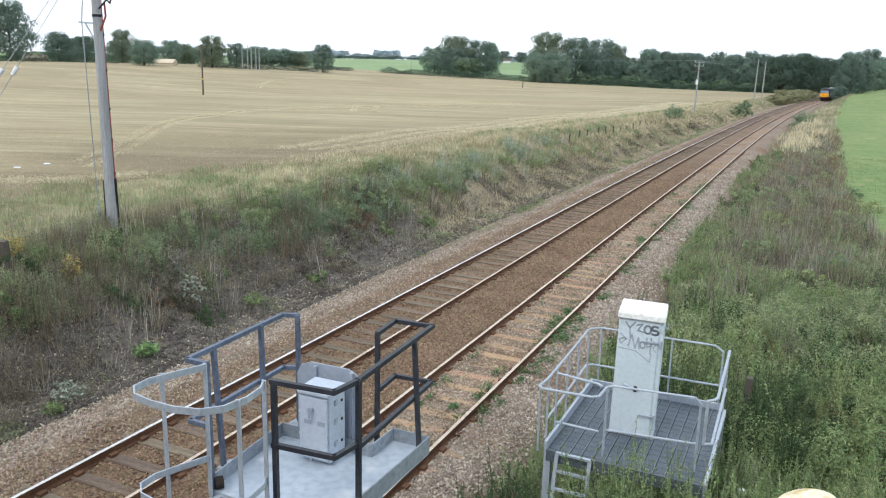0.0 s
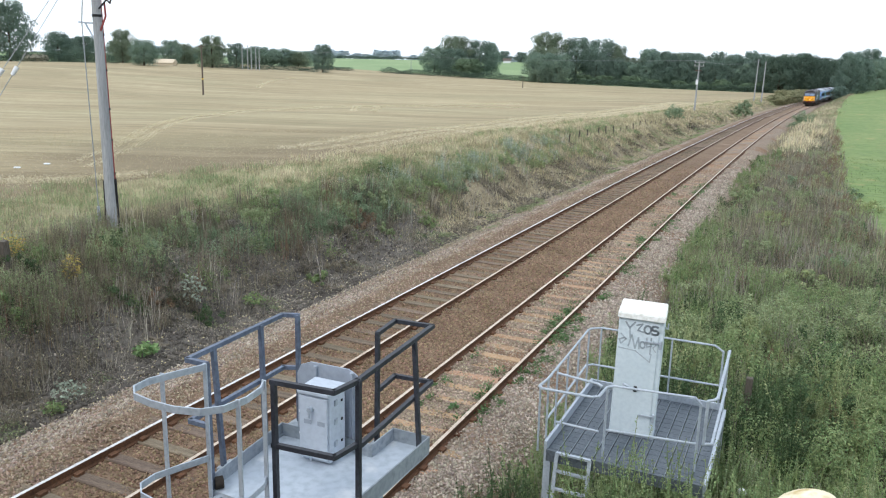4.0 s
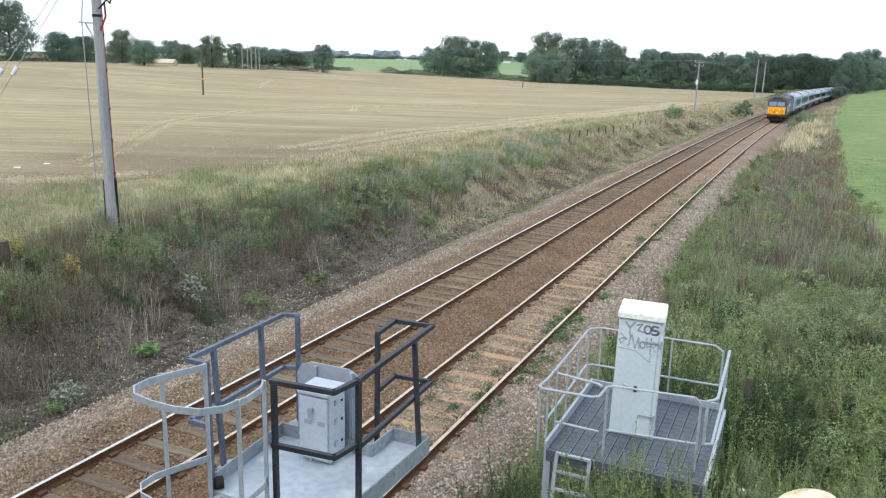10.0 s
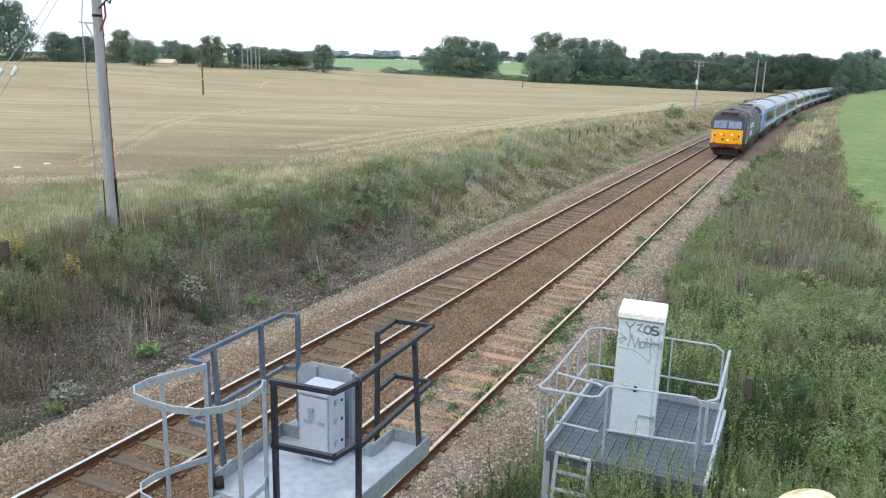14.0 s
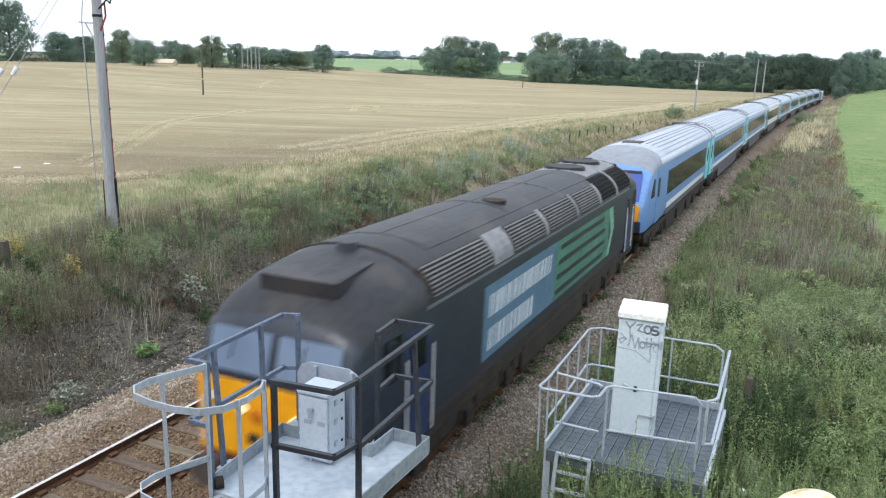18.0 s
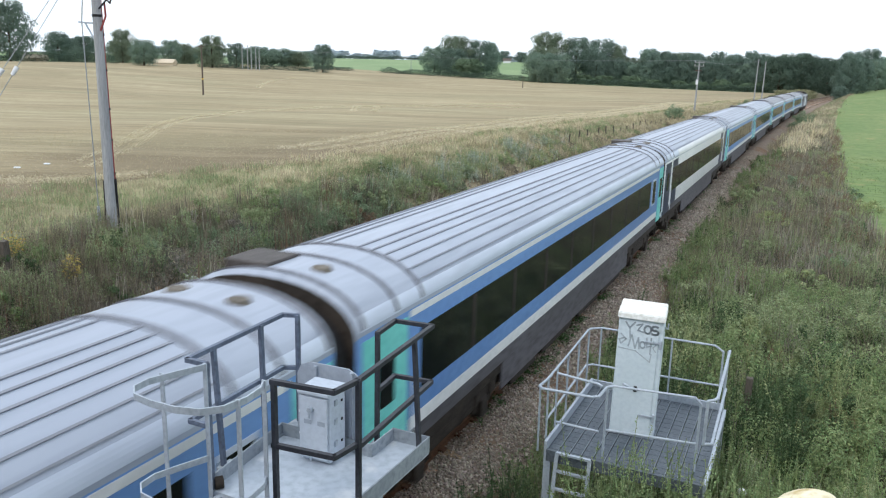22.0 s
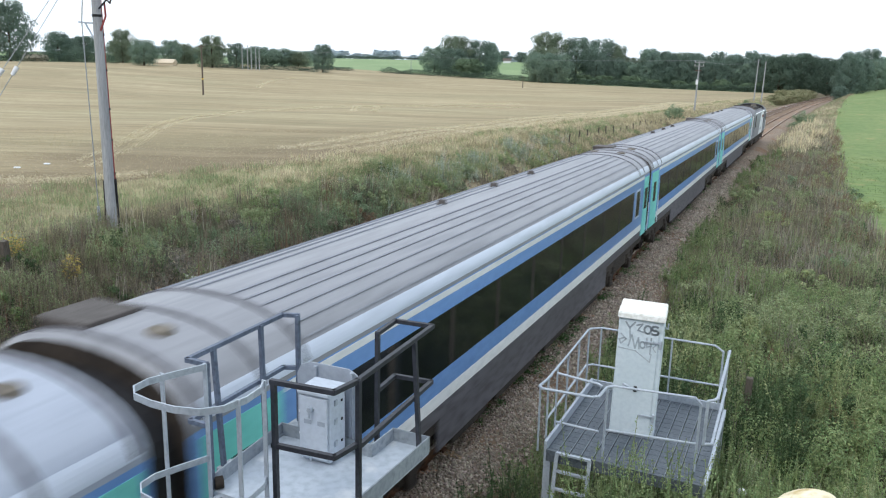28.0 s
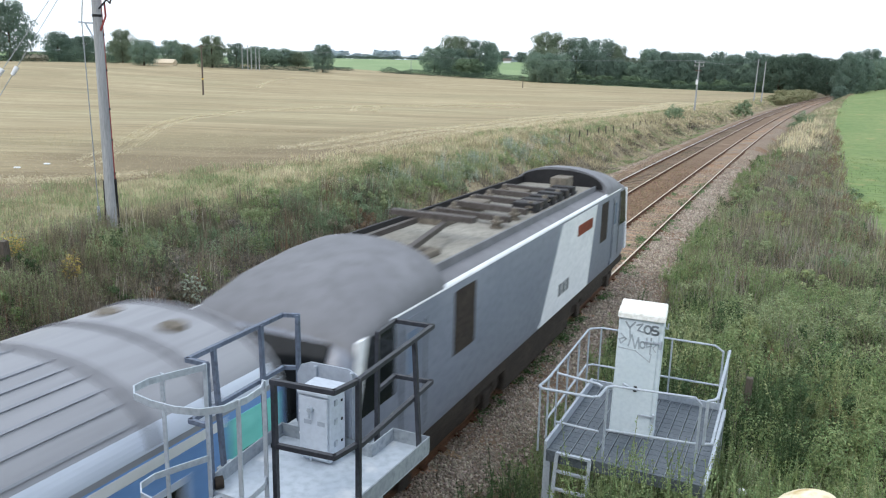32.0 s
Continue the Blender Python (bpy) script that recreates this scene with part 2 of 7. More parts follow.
def build_ground():
    us = grid_lines([(-2600, -400, 12), (-400, -120, 22), (-120, -30, 24), (-30, -14, 14), (-14, -5, 30), (-5, 4.4, 4), (4.4, 11, 20), (11, 30, 12), (30, 200, 12), (200, 2400, 12)])
    ys = grid_lines([(-1200, -300, 6), (-300, -10, 20), (-10, 0, 8), (0, 60, 130), (60, 140, 80), (140, 330, 50), (330, 520, 20), (520, 4200, 18)])
    U, Y = np.meshgrid(us, ys, indexing="ij")
    X = U + bend(Y)
    Z = ground_z(U, Y)
    V = np.stack([X, Y, Z], -1).reshape(-1, 3)
    nu, ny = len(us), len(ys)
    F, mats = [], []
    for i in range(nu - 1):
        uc = (us[i] + us[i + 1]) / 2
        for j in range(ny - 1):
            a = i * ny + j
            F.append((a, a + ny, a + ny + 1, a + 1))
            yc = (ys[j] + ys[j + 1]) / 2
            lim = 10.0 - 1.0 * float(smooth(85, 160, yc)) + 2.0 * float(smooth(46, 28, yc))
            wide = -13.2 - 4.6 * float(smooth(36, 22, yc))
            far = yc > 318 + 0.12 * uc or uc < -248
            if uc < wide:
                mats.append(4 if far else 0)
            elif uc < -9.7:
                mats.append(2 if yc > 32 or uc < -10.8 else 5)
            elif uc < 4.4:
                mats.append(6 if yc > 30 else 1)
            elif uc < lim:
                mats.append(5)
            else:
                mats.append(3)
    me = mesh_of("ground", V, F, None, True)
    for k in ("stubble", "soil", "margin", "meadow", "pasture", "rough", "litter"):
        me.materials.append(M[k])
    me.polygons.foreach_set("material_index", mats)
    tagged(new("ground", me), "harvested stubble field, weedy bank and green field", "ground", kind="structure")


build_ground()

TRACK_Y0, TRACK_Y1 = -300.0, 560.0
HALF_GAUGE, TRACK_X = 0.7525, 1.7025


def track_ys(step_near=3.0):
    return np.concatenate([np.linspace(TRACK_Y0, -12, 20), np.arange(-10, 140, step_near), np.arange(140, TRACK_Y1 + 1, 6)])


def build_ballast():
    us = np.array([-5.6, -5.0, -4.4, -3.9, -3.4, -2.9, -2.455, -1.7, -0.95, -0.5, 0, 0.5, 0.95, 1.7, 2.455, 2.9, 3.4, 3.9, 4.4])
    zs = np.array([-0.74, -0.62, -0.42, -0.20, -0.13, -0.125, -0.15, -0.160, -0.15, -0.11, -0.105, -0.11, -0.15, -0.158, -0.15, -0.125, -0.16, -0.40, -0.74])
    ys = np.concatenate([np.linspace(TRACK_Y0, -10, 30), np.arange(-9, 60, 0.5), np.arange(60, TRACK_Y1, 4)])
    V, F = [], []
    for y in ys:
        zz = zs + 0.02 * wave(us, np.full_like(us, y), 0.8, 5) - 0.012
        V += [(u + float(bend(y)), y, z) for u, z in zip(us, zz)]
    n = len(us)
    for j in range(len(ys) - 1):
        for i in range(n - 1):
            a = j * n + i
            F.append((a, a + 1, a + n + 1, a + n))
    me = mesh_of("ballast_bed", V, F, M["ballast"], True)
    me.materials.append(M["ballast_rust"])
    me.polygons.foreach_set("material_index", [1 if 4 <= i % (n - 1) <= 11 else 0 for i in range(len(F))])
    ob = new("ballast_bed", me)
    tagged(ob, "bed of rusty brown and grey crushed stone ballast", "ballast", kind="structure")
    return ob


ballast = build_ballast()


def rail_mesh(u, top):
    prof = [(-0.07, -0.155), (0.07, -0.155), (0.07, -0.14), (0.012, -0.12), (0.012, -0.045), (0.034, -0.035), (0.034, -0.004), (0.028, 0.0), (-0.028, 0.0), (-0.034, -0.004), (-0.034, -0.035), (-0.012, -0.045), (-0.012, -0.12), (-0.07, -0.14)]
    ys = track_ys()
    V, F, mi = [], [], []
    n = len(prof)
    for y in ys:
        V += [(u + px + float(bend(y)), y, pz) for px, pz in prof]
    for j in range(len(ys) - 1):
        for i in range(n):
            a, b = j * n + i, j * n + (i + 1) % n
            F.append((a, b, b + n, a + n))
            mi.append(1 if i in (6, 7, 8) else 0)
    me = mesh_of("rail", V, F, M["rail_side"])
    me.materials.append(M[top])
    me.polygons.foreach_set("material_index", mi)
    return me


def block_faces():
    return [(0, 1, 2, 3), (4, 7, 6, 5), (0, 4, 5, 1), (1, 5, 6, 2), (2, 6, 7, 3), (3, 7, 4, 0)]


def build_track(name, u0, label, sleeper_mat, top, spacing, lift):
    tr = thing(name, label, "railway track")
    for s in (-1, 1):
        piece("rail", rail_mesh(u0 + s * HALF_GAUGE, top if s < 0 else "rail_top_dull"), tr)
    # one sleeper block, chamfered along its upper edges
    w, h = 1.28, 0.125
    V = [(-w, -h, -0.12), (w, -h, -0.12), (w, h, -0.12), (-w, h, -0.12), (-w, -h, 0.0), (w, -h, 0.0), (w, h, 0.0), (-w, h, 0.0)]
    V += [(-w + 0.02, -h + 0.02, 0.015), (w - 0.02, -h + 0.02, 0.015), (w - 0.02, h - 0.02, 0.015), (-w + 0.02, h - 0.02, 0.015)]
    F = [(0, 1, 5, 4), (1, 2, 6, 5), (2, 3, 7, 6), (3, 0, 4, 7), (4, 5, 9, 8), (5, 6, 10, 9), (6, 7, 11, 10), (7, 4, 8, 11), (8, 9, 10, 11)]
    protos = [mesh_of("sleeper", [(x * (1 + 0.015 * k), y * (1 + 0.05 * k), z) for x, y, z in V], F, sleeper_mat) for k in (-1, 0, 1)]
    rnd = random.Random(7 + int(u0))
    rest = []
    fast = []
    y, count = 3.0, 0
    while y < TRACK_Y1 - 4:
        m = pose(u0 + float(bend(y)) + rnd.uniform(-0.02, 0.02), y, lift - (0.018 * float(smooth(18, 42, y)) if u0 > 0 else 0.0) + rnd.uniform(-0.012, 0.012), 0, rnd.uniform(-0.4, 0.4), rnd.uniform(-0.8, 0.8) - math.degrees(math.atan(BEND * max(0, y - BEND_FROM))))
        if count < 150:
            piece("sleeper", protos[count % 3], tr, m)
        elif y < 330:
            for f in F:
                rest += [m @ Vector(V[i]) for i in f]
        if y < 75:
            for s in (-1, 1):
                for t in (-1, 1):
                    c = m @ Vector((s * HALF_GAUGE + t * 0.105, 0, 0.03))
                    d = (0.05, 0.075, 0.035)
                    P = [c + Vector((a * d[0], b * d[1], e * d[2])) for e in (-1, 1) for a, b in ((-1, -1), (1, -1), (1, 1), (-1, 1))]
                    for f in block_faces():
                        fast += [P[i] for i in f]
        y += spacing * rnd.uniform(0.97, 1.03)
        count += 1
    tagged(piece("sleepers_beyond", fast_mesh("sleepers_beyond", rest, 4, sleeper_mat), tr), kind="stuff")
    tagged(piece("rail_fastening", fast_mesh("rail_fastening", fast, 4, M["rail_side"]), tr), kind="stuff")
    return tr


build_track("railway_track_up", -TRACK_X, "double-railed track on dark timber sleepers with worn rails", M["sleeper_wood"], "rail_top", 0.70, -0.150)
build_track("railway_track_down", TRACK_X, "weedy track on dusty pale sleepers with dull rails", M["sleeper_conc"], "rail_top_dull", 0.70, -0.166)

# ---------------------------------------------------------------- trees, hedges and poles
M.update({
    # woodland leaf colours are raised and greyed to carry the haze of distance
    "leaf_dark": mat("oak_leaves", lin("6b7f74"), lin("7a8d7f"), lin("5f7369"), scale=0.25, fine=1.5, rough=1.0, bump=0, vary="island", amount=0.10, leaf=0.48),
    "leaf_deep": mat("deep_green_tree_leaves", lin("57695c"), lin("65786a"), lin("4b5d51"), scale=0.25, fine=1.5, rough=1.0, bump=0, vary="island", amount=0.10, leaf=0.48),
    "leaf_hedge": mat("dark_hedge_leaves", lin("4c5e52"), lin("596c5e"), lin("425348"), scale=0.25, fine=1.5, rough=1.0, bump=0, vary="island", amount=0.10, leaf=0.3),
    "leaf_warm": mat("browning_green_leaves", lin("74836f"), lin("828e78"), lin("677765"), scale=0.25, fine=1.5, rough=1.0, bump=0, vary="island", amount=0.10, leaf=0.48),
    "leaf_soft": mat("soft_green_leaves", lin("788d7f"), lin("879b88"), lin("6c8175"), scale=0.25, fine=1.5, rough=1.0, bump=0, vary="island", amount=0.10, leaf=0.48),
    "leaf_mid": mat("hedge_leaves", lin("60745c"), lin("71846a"), lin("52654e"), scale=0.35, fine=3, rough=1.0, bump=0, vary="island", amount=0.2, leaf=0.3),
    "leaf_olive": mat("olive_scrub_leaves", lin("8f9272"), lin("a5a381"), lin("7b7d5e"), scale=0.35, fine=3, rough=1.0, bump=0, vary="island", amount=0.25, leaf=0.35),
    # distance haze is put into this pale bluish leaf colour
    "leaf_far": mat("haze_paled_far_leaves", lin("a3b2bb"), lin("b0bec4"), lin("97a7af"), scale=0.2, fine=2, rough=1.0, bump=0, vary="island", amount=0.12, leaf=0.35),
    "bark": mat("bark", lin("4c4236"), lin("5e5244"), lin("352d25"), scale=2, fine=14, rough=0.95, bump=0.8, stretch=(2, 2, 0.4)),
    "pole_wood": mat("weathered_pole_wood", lin("94979a"), lin("aaacae"), lin("7d7f81"), scale=3, fine=28, rough=0.9, bump=0.4, stretch=(3, 3, 0.15)),
    "pole_dark": mat("creosoted_pole_wood", lin("5a5049"), lin("6b6058"), lin("443c37"), scale=3, fine=20, rough=0.9, bump=0.3, stretch=(2, 2, 0.2)),
    "wire": mat("galvanised_wire", lin("9aa0a4"), lin("b0b5b8"), scale=4, fine=40, rough=0.5, metal=0.6, bump=0),
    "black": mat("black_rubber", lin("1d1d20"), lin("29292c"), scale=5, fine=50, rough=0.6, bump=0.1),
    "red": mat("faded_red_plastic", lin("8a3d3c"), lin("9a4b48"), scale=4, fine=40, rough=0.6, bump=0.1),
    "porcelain": mat("white_porcelain", lin("d8dade"), lin("e6e7ea"), lin("c3c6ca"), scale=8, fine=50, rough=0.3, bump=0),
})


def leaf_cards(rs, centres, size, flat=0.5, slim=0.62, out=None):
    """Four-cornered leaves, one at each centre; out: the way that each one roughly faces."""
    n = len(centres)
    d = rs.normal(size=(n, 3))
    if out is not None:
        d = np.cross(out + rs.normal(0, 0.35, (n, 3)), d)
    d[:, 2] *= flat if out is None else 1
    d /= np.linalg.norm(d, axis=1)[:, None]
    e = np.cross(d, rs.normal(size=(n, 3)) if out is None else out + rs.normal(0, 0.35, (n, 3)))
    e /= np.linalg.norm(e, axis=1)[:, None]
    s = (size * rs.uniform(0.6, 1.4, n))[:, None]
    fold = np.cross(d, e) * s * 0.15
    V = np.stack([centres - d * s, centres - e * s * slim + fold, centres + d * s, centres + e * s * slim + fold], 1)
    return V.reshape(-1, 3)


def tree_meshes(seed, height, spread, clumps, per, leaf, low=0.22, material=None):
    """Trunk with limbs, and a crown of many leaf clumps with gaps between."""
    rs = np.random.RandomState(seed)
    bm = bmesh.new()
    rod(bm, (0, 0, -0.4), (0.1, 0, height * 0.35), height * 0.026, 8, height * 0.019)
    rod(bm, (0.1, 0, height * 0.35), (0, 0.1, height * 0.72), height * 0.019, 6, height * 0.007)
    P, N = [], []
    for i in range(clumps):
        f = (i + 0.5) / clumps
        z = height * (low + (0.97 - low) * f ** 0.85)
        k = (z / height - low) / (1 - low)
        rad = spread / 2 * (0.42 + 0.68 * math.sin(math.pi * min(1, 0.16 + k * 0.74))) * (1 - 0.12 * k)
        a = i * 2.399 + rs.uniform(-0.5, 0.5)
        r = rad * math.sqrt(rs.uniform(0.15, 1.0)) * rs.uniform(0.8, 1.08)
        c = np.array([r * math.cos(a), r * math.sin(a), z])
        if i % 4 == 0:
            rod(bm, (0, 0, max(height * 0.2, z - height * 0.28)), tuple(c * 0.92), height * 0.008, 5, height * 0.002)
        cr = spread * rs.uniform(0.13, 0.2) * (1.15 - 0.35 * k)
        d = rs.normal(size=(per, 3))
        d /= np.linalg.norm(d, axis=1)[:, None]
        d *= (cr * rs.uniform(0.35, 1.12, per) ** 0.6)[:, None]
        d[:, 2] *= 0.72
        P.append(c + d)
        mid = np.array([0, 0, height * 0.5])
        N.append(d / np.linalg.norm(d, axis=1)[:, None] + 0.8 * (c - mid) / np.linalg.norm(c - mid) + np.array([0, 0, 0.25]))
    P, N = np.concatenate(P), np.concatenate(N)
    P[:, 2] *= height / P[:, 2].max()
    trunk = bpy.data.meshes.new("trunk")
    bm.to_mesh(trunk)
    bm.free()
    trunk.materials.append(M["bark"])
    crown = fast_mesh("crown", leaf_cards(rs, P, leaf, out=N), 4, material or M["leaf_dark"])
    return trunk, crown


TREE_KINDS = [tree_meshes(11 + i, 12.0, 11.0, 64, 150, 0.21, 0.06, M[k]) for i, k in enumerate(("leaf_dark", "leaf_soft", "leaf_dark", "leaf_warm", "leaf_dark"))]
DEEP_KINDS = [tree_meshes(41 + i, 12.0, 11.0, 64, 150, 0.21, 0.04, M["leaf_deep"]) for i in range(2)]
BUSH_KINDS = [tree_meshes(31 + i, 12.0, 12.5, 40, 140, 0.34, 0.02, M["leaf_mid"]) for i in range(3)]
OLIVE_KINDS = [tree_meshes(71 + i, 12.0, 12.5, 44, 150, 0.32, 0.02, M["leaf_olive"]) for i in range(2)]
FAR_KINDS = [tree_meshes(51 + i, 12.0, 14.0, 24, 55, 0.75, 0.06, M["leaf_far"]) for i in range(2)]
tree_rnd = random.Random(5)


def plant(kinds, x, y, h, w, name, label, category, group=""):
    trunk, crown = kinds[tree_rnd.randrange(len(kinds))]
    t = thing(name, label, category, group)
    t.matrix_world = Matrix.LocRotScale((x, y, on_ground(x, y) - 0.1), Euler((0, 0, tree_rnd.uniform(0, 6.28))), (w / 11.5, w / 11.5, h / 12.0))
    piece("trunk", trunk, t)
    piece("crown", crown, t)


for x, y, h, w in ((-239, 180, 20.5, 17.0), (-253, 210, 11.4, 11.7), (-243, 214, 9.9, 12.8), (-223, 213, 12.4, 9.3), (-195, 196, 8.9, 9.4), (-214, 228, 9.2, 8.7), (-217, 238, 8.0, 8.0), (-180, 212, 11.0, 11.2), (-198, 246, 9.0, 8.8), (-197, 258, 8.0, 13.7), (-194, 270, 7.5, 14.1), (-188, 273, 6.4, 9.4), (-153, 239, 10.4, 8.1)):
    plant(TREE_KINDS, x, y, h, w, "tree", "dark green oak at the edge of the stubble field", "tree", "trees along the field edge")
for x, y, h, w in ((-262, 222, 9.5, 14), (-238, 226, 8.5, 13), (-240, 240, 8.0, 12), (-222, 246, 6.4, 11), (-226, 262, 8.5, 14), (-210, 268, 7.2, 13), (-214, 284, 7.5, 15), (-200, 292, 7.0, 14)):
    plant(TREE_KINDS, x, y, h, w, "tree", "grey-green tree behind the field edge", "tree", "trees along the field edge")
for x, y, h, w in ((-148, 321, 12.3, 13.4), (-142, 331, 17.6, 18.0), (-132, 335, 16.4, 16.7), (-133, 353, 15.6, 8.6), (-137, 318, 12.0, 14.0), (-187, 512, 8.0, 9.5), (-177, 518, 7.4, 10.5), (-168, 524, 7.8, 11.5)):
    plant(TREE_KINDS, x, y, h, w, "tree", "dark green oak in a copse beyond the hedge", "tree", "trees of the copse")
plant(BUSH_KINDS, -124, 304, 7.9, 11.5, "bush", "rounded green bush before the copse", "bush")
for x, y, h, w in ((-93.5, 316, 20.6, 18.0), (-90, 296, 12.0, 13.6), (-84, 299, 11.8, 13.0), (-84, 326, 19.5, 16.2), (-77, 343, 19.5, 18.3)):
    plant(TREE_KINDS, x, y, h, w, "tree", "tall broad oak at the near end of the wood", "tree", "trees of the wood")
# the wood behind the far side of the field: uneven front rows and a taller row behind
for x, y, h, w in ((-75, 326, 13.9, 9.7), (-70, 343, 16.9, 9.8), (-67, 329, 11.6, 10.2), (-65, 346, 12.1, 11.7), (-63, 332, 10.3, 10.1), (-58, 348, 15.9, 11.7), (-56, 335, 9.3, 10.5), (-55, 351, 11.7, 13.0), (-51, 337, 15.1, 14.5)):
    plant(TREE_KINDS, x, y, h, w, "tree", "dark green broadleaf tree in the wood", "tree", "trees of the wood")
for x, y, h, w in ((-51, 353, 10.0, 13.6), (-48, 339, 15.1, 10.9), (-42, 354, 12.0, 14.0), (-40, 340, 14.7, 12.2), (-39, 355, 15.2, 12.0), (-37, 340, 8.5, 10.1), (-30, 355, 10.4, 11.5), (-29, 340, 11.8, 10.6), (-27, 354, 11.5, 9.7)):
    plant(TREE_KINDS, x, y, h, w, "tree", "dark green broadleaf tree in the wood", "tree", "trees of the wood")
for x, y, h, w in ((-22, 339, 14.4, 11.9), (-21, 353, 12.9, 14.2), (-16, 337, 11.4, 12.4), (-16, 351, 14.4, 11.9), (-12, 335, 15.3, 13.4), (-7, 349, 8.1, 12.0), (-7, 332, 14.0, 10.6), (-5, 346, 14.5, 11.3), (-1, 330, 9.1, 13.9), (0, 343, 12.1, 9.6)):
    plant(TREE_KINDS, x, y, h, w, "tree", "dark green broadleaf tree in the wood", "tree", "trees of the wood")
for x, y, h, w in ((-66, 393, 17.2, 11.0), (-59, 389, 16.2, 10.6), (-52, 390, 15.7, 11.7), (-46, 376, 15.8, 14.5), (-39, 375, 14.6, 12.0), (-32, 374, 16.7, 11.4), (-25, 374, 15.8, 13.3), (-19, 389, 17.9, 10.8), (-12, 393, 15.1, 13.5), (-5, 394, 16.7, 10.9), (2, 392, 17.3, 11.9), (8, 385, 15.4, 11.8), (15, 393, 15.8, 13.2), (22, 383, 19.8, 14.4)):
    plant(TREE_KINDS, x, y, h, w, "tree", "tall green tree at the back of the wood", "tree", "trees of the wood")
for i in range(9):
    f = i / 8
    plant(BUSH_KINDS, -78 + 70 * f + tree_rnd.uniform(-3, 3), 317 + 8 * f, tree_rnd.uniform(2.6, 5.2), tree_rnd.uniform(6, 10), "bush", "dark green bush along the foot of the wood", "bush", "bushes below the wood")
# beside the line where it bends out of sight
for x, y, h, w in ((3, 330, 15.5, 15), (-4, 318, 14.5, 14), (8, 350, 15, 13), (13, 372, 16, 13), (20, 395, 17, 14), (30, 430, 18, 16)):
    plant(DEEP_KINDS, x, y, h, w, "tree", "dark green tree beside the railway bend", "tree", "trees at the bend")
for x, y, h, w in ((17.0, 268, 13.5, 8.5), (20.6, 276, 11.0, 8.5), (15.4, 262, 4.5, 5.0), (25.5, 322, 15.5, 10.5), (30, 335, 12.5, 11), (27, 300, 10.5, 8.5), (35, 345, 11.0, 13), (42, 350, 9.5, 11), (48, 345, 10.5, 10), (36, 322, 9, 9), (55, 360, 11, 13), (70, 375, 12, 14), (31, 380, 14, 14), (40, 420, 11.5, 14)):
    plant(TREE_KINDS, x, y, h, w, "tree", "dark green tree on the outer side of the railway bend", "tree", "trees at the bend")
for x, y, h, w in ((-0.6, 222, 2.6, 5.0), (1.4, 236, 4.2, 7), (2.8, 250, 4.0, 7), (4.2, 268, 3.6, 7), (5.2, 290, 3.6, 7)):
    plant(OLIVE_KINDS, x, y, h, w, "bush", "low olive scrub bush on the railway bank", "bush", "scrub on the bank")


def far_house(x, y, w, d, h, label, wall="porcelain", roofing="pole_dark"):
    t = thing("house", label, "house", at=pose(x, y, on_ground(x, y), 0, 0, 20))
    part("wall", bx(-w / 2, w / 2, -d / 2, d / 2, -1, h), M[wall], t, "pale rendered wall")
    bm = bmesh.new()
    vs = [bm.verts.new(v) for v in ((-w / 2 - 0.3, -d / 2 - 0.3, h), (w / 2 + 0.3, -d / 2 - 0.3, h), (w / 2 + 0.3, d / 2 + 0.3, h), (-w / 2 - 0.3, d / 2 + 0.3, h), (-w / 2 - 0.3, 0, h + d * 0.42), (w / 2 + 0.3, 0, h + d * 0.42))]
    for f in ((0, 1, 5, 4), (2, 3, 4, 5), (1, 2, 5), (3, 0, 4), (3, 2, 1, 0)):
        bm.faces.new([vs[i] for i in f])
    roof = part("roof", bm, M[roofing], t, "weathered roof")
    if h > 3:
        part("chimney", bx(w / 2 - 1.2, w / 2 - 0.5, -0.4, 0.4, h + 1, h + d * 0.42 + 1), M["pole_dark"], roof)
    for i in range(3):
        for z in (1.0, 3.4)[:2 if h > 3 else 0]:
            q = -w / 2 + w * (i + 0.5) / 3
            part("window", bx(q - 0.5, q + 0.5, -d / 2 - 0.05, -d / 2 + 0.1, z, z + 1.2), M["pole_dark"], t)


far_house(-179, 496, 5, 4, 1.5, "small distant white cottage among trees")
M["barn_pale"] = mat("pale_cream_barn_sheeting", lin("c9bca6"), lin("d6cab5"), lin("b3a68f"), scale=0.5, fine=4, rough=0.9, bump=0.1)
far_house(-199, 209.5, 7.0, 3.2, 0.9, "low pale cream barn behind the stubble field", "barn_pale", "barn_pale")
far_house(-244, 193, 8, 3.2, 1.2, "low pale cream shed behind the hedge", "barn_pale", "barn_pale")
# far skyline, its haze held in the leaf colour
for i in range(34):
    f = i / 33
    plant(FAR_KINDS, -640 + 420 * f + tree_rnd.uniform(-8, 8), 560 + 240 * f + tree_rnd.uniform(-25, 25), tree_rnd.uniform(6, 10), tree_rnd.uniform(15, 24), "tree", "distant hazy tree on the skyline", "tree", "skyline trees")


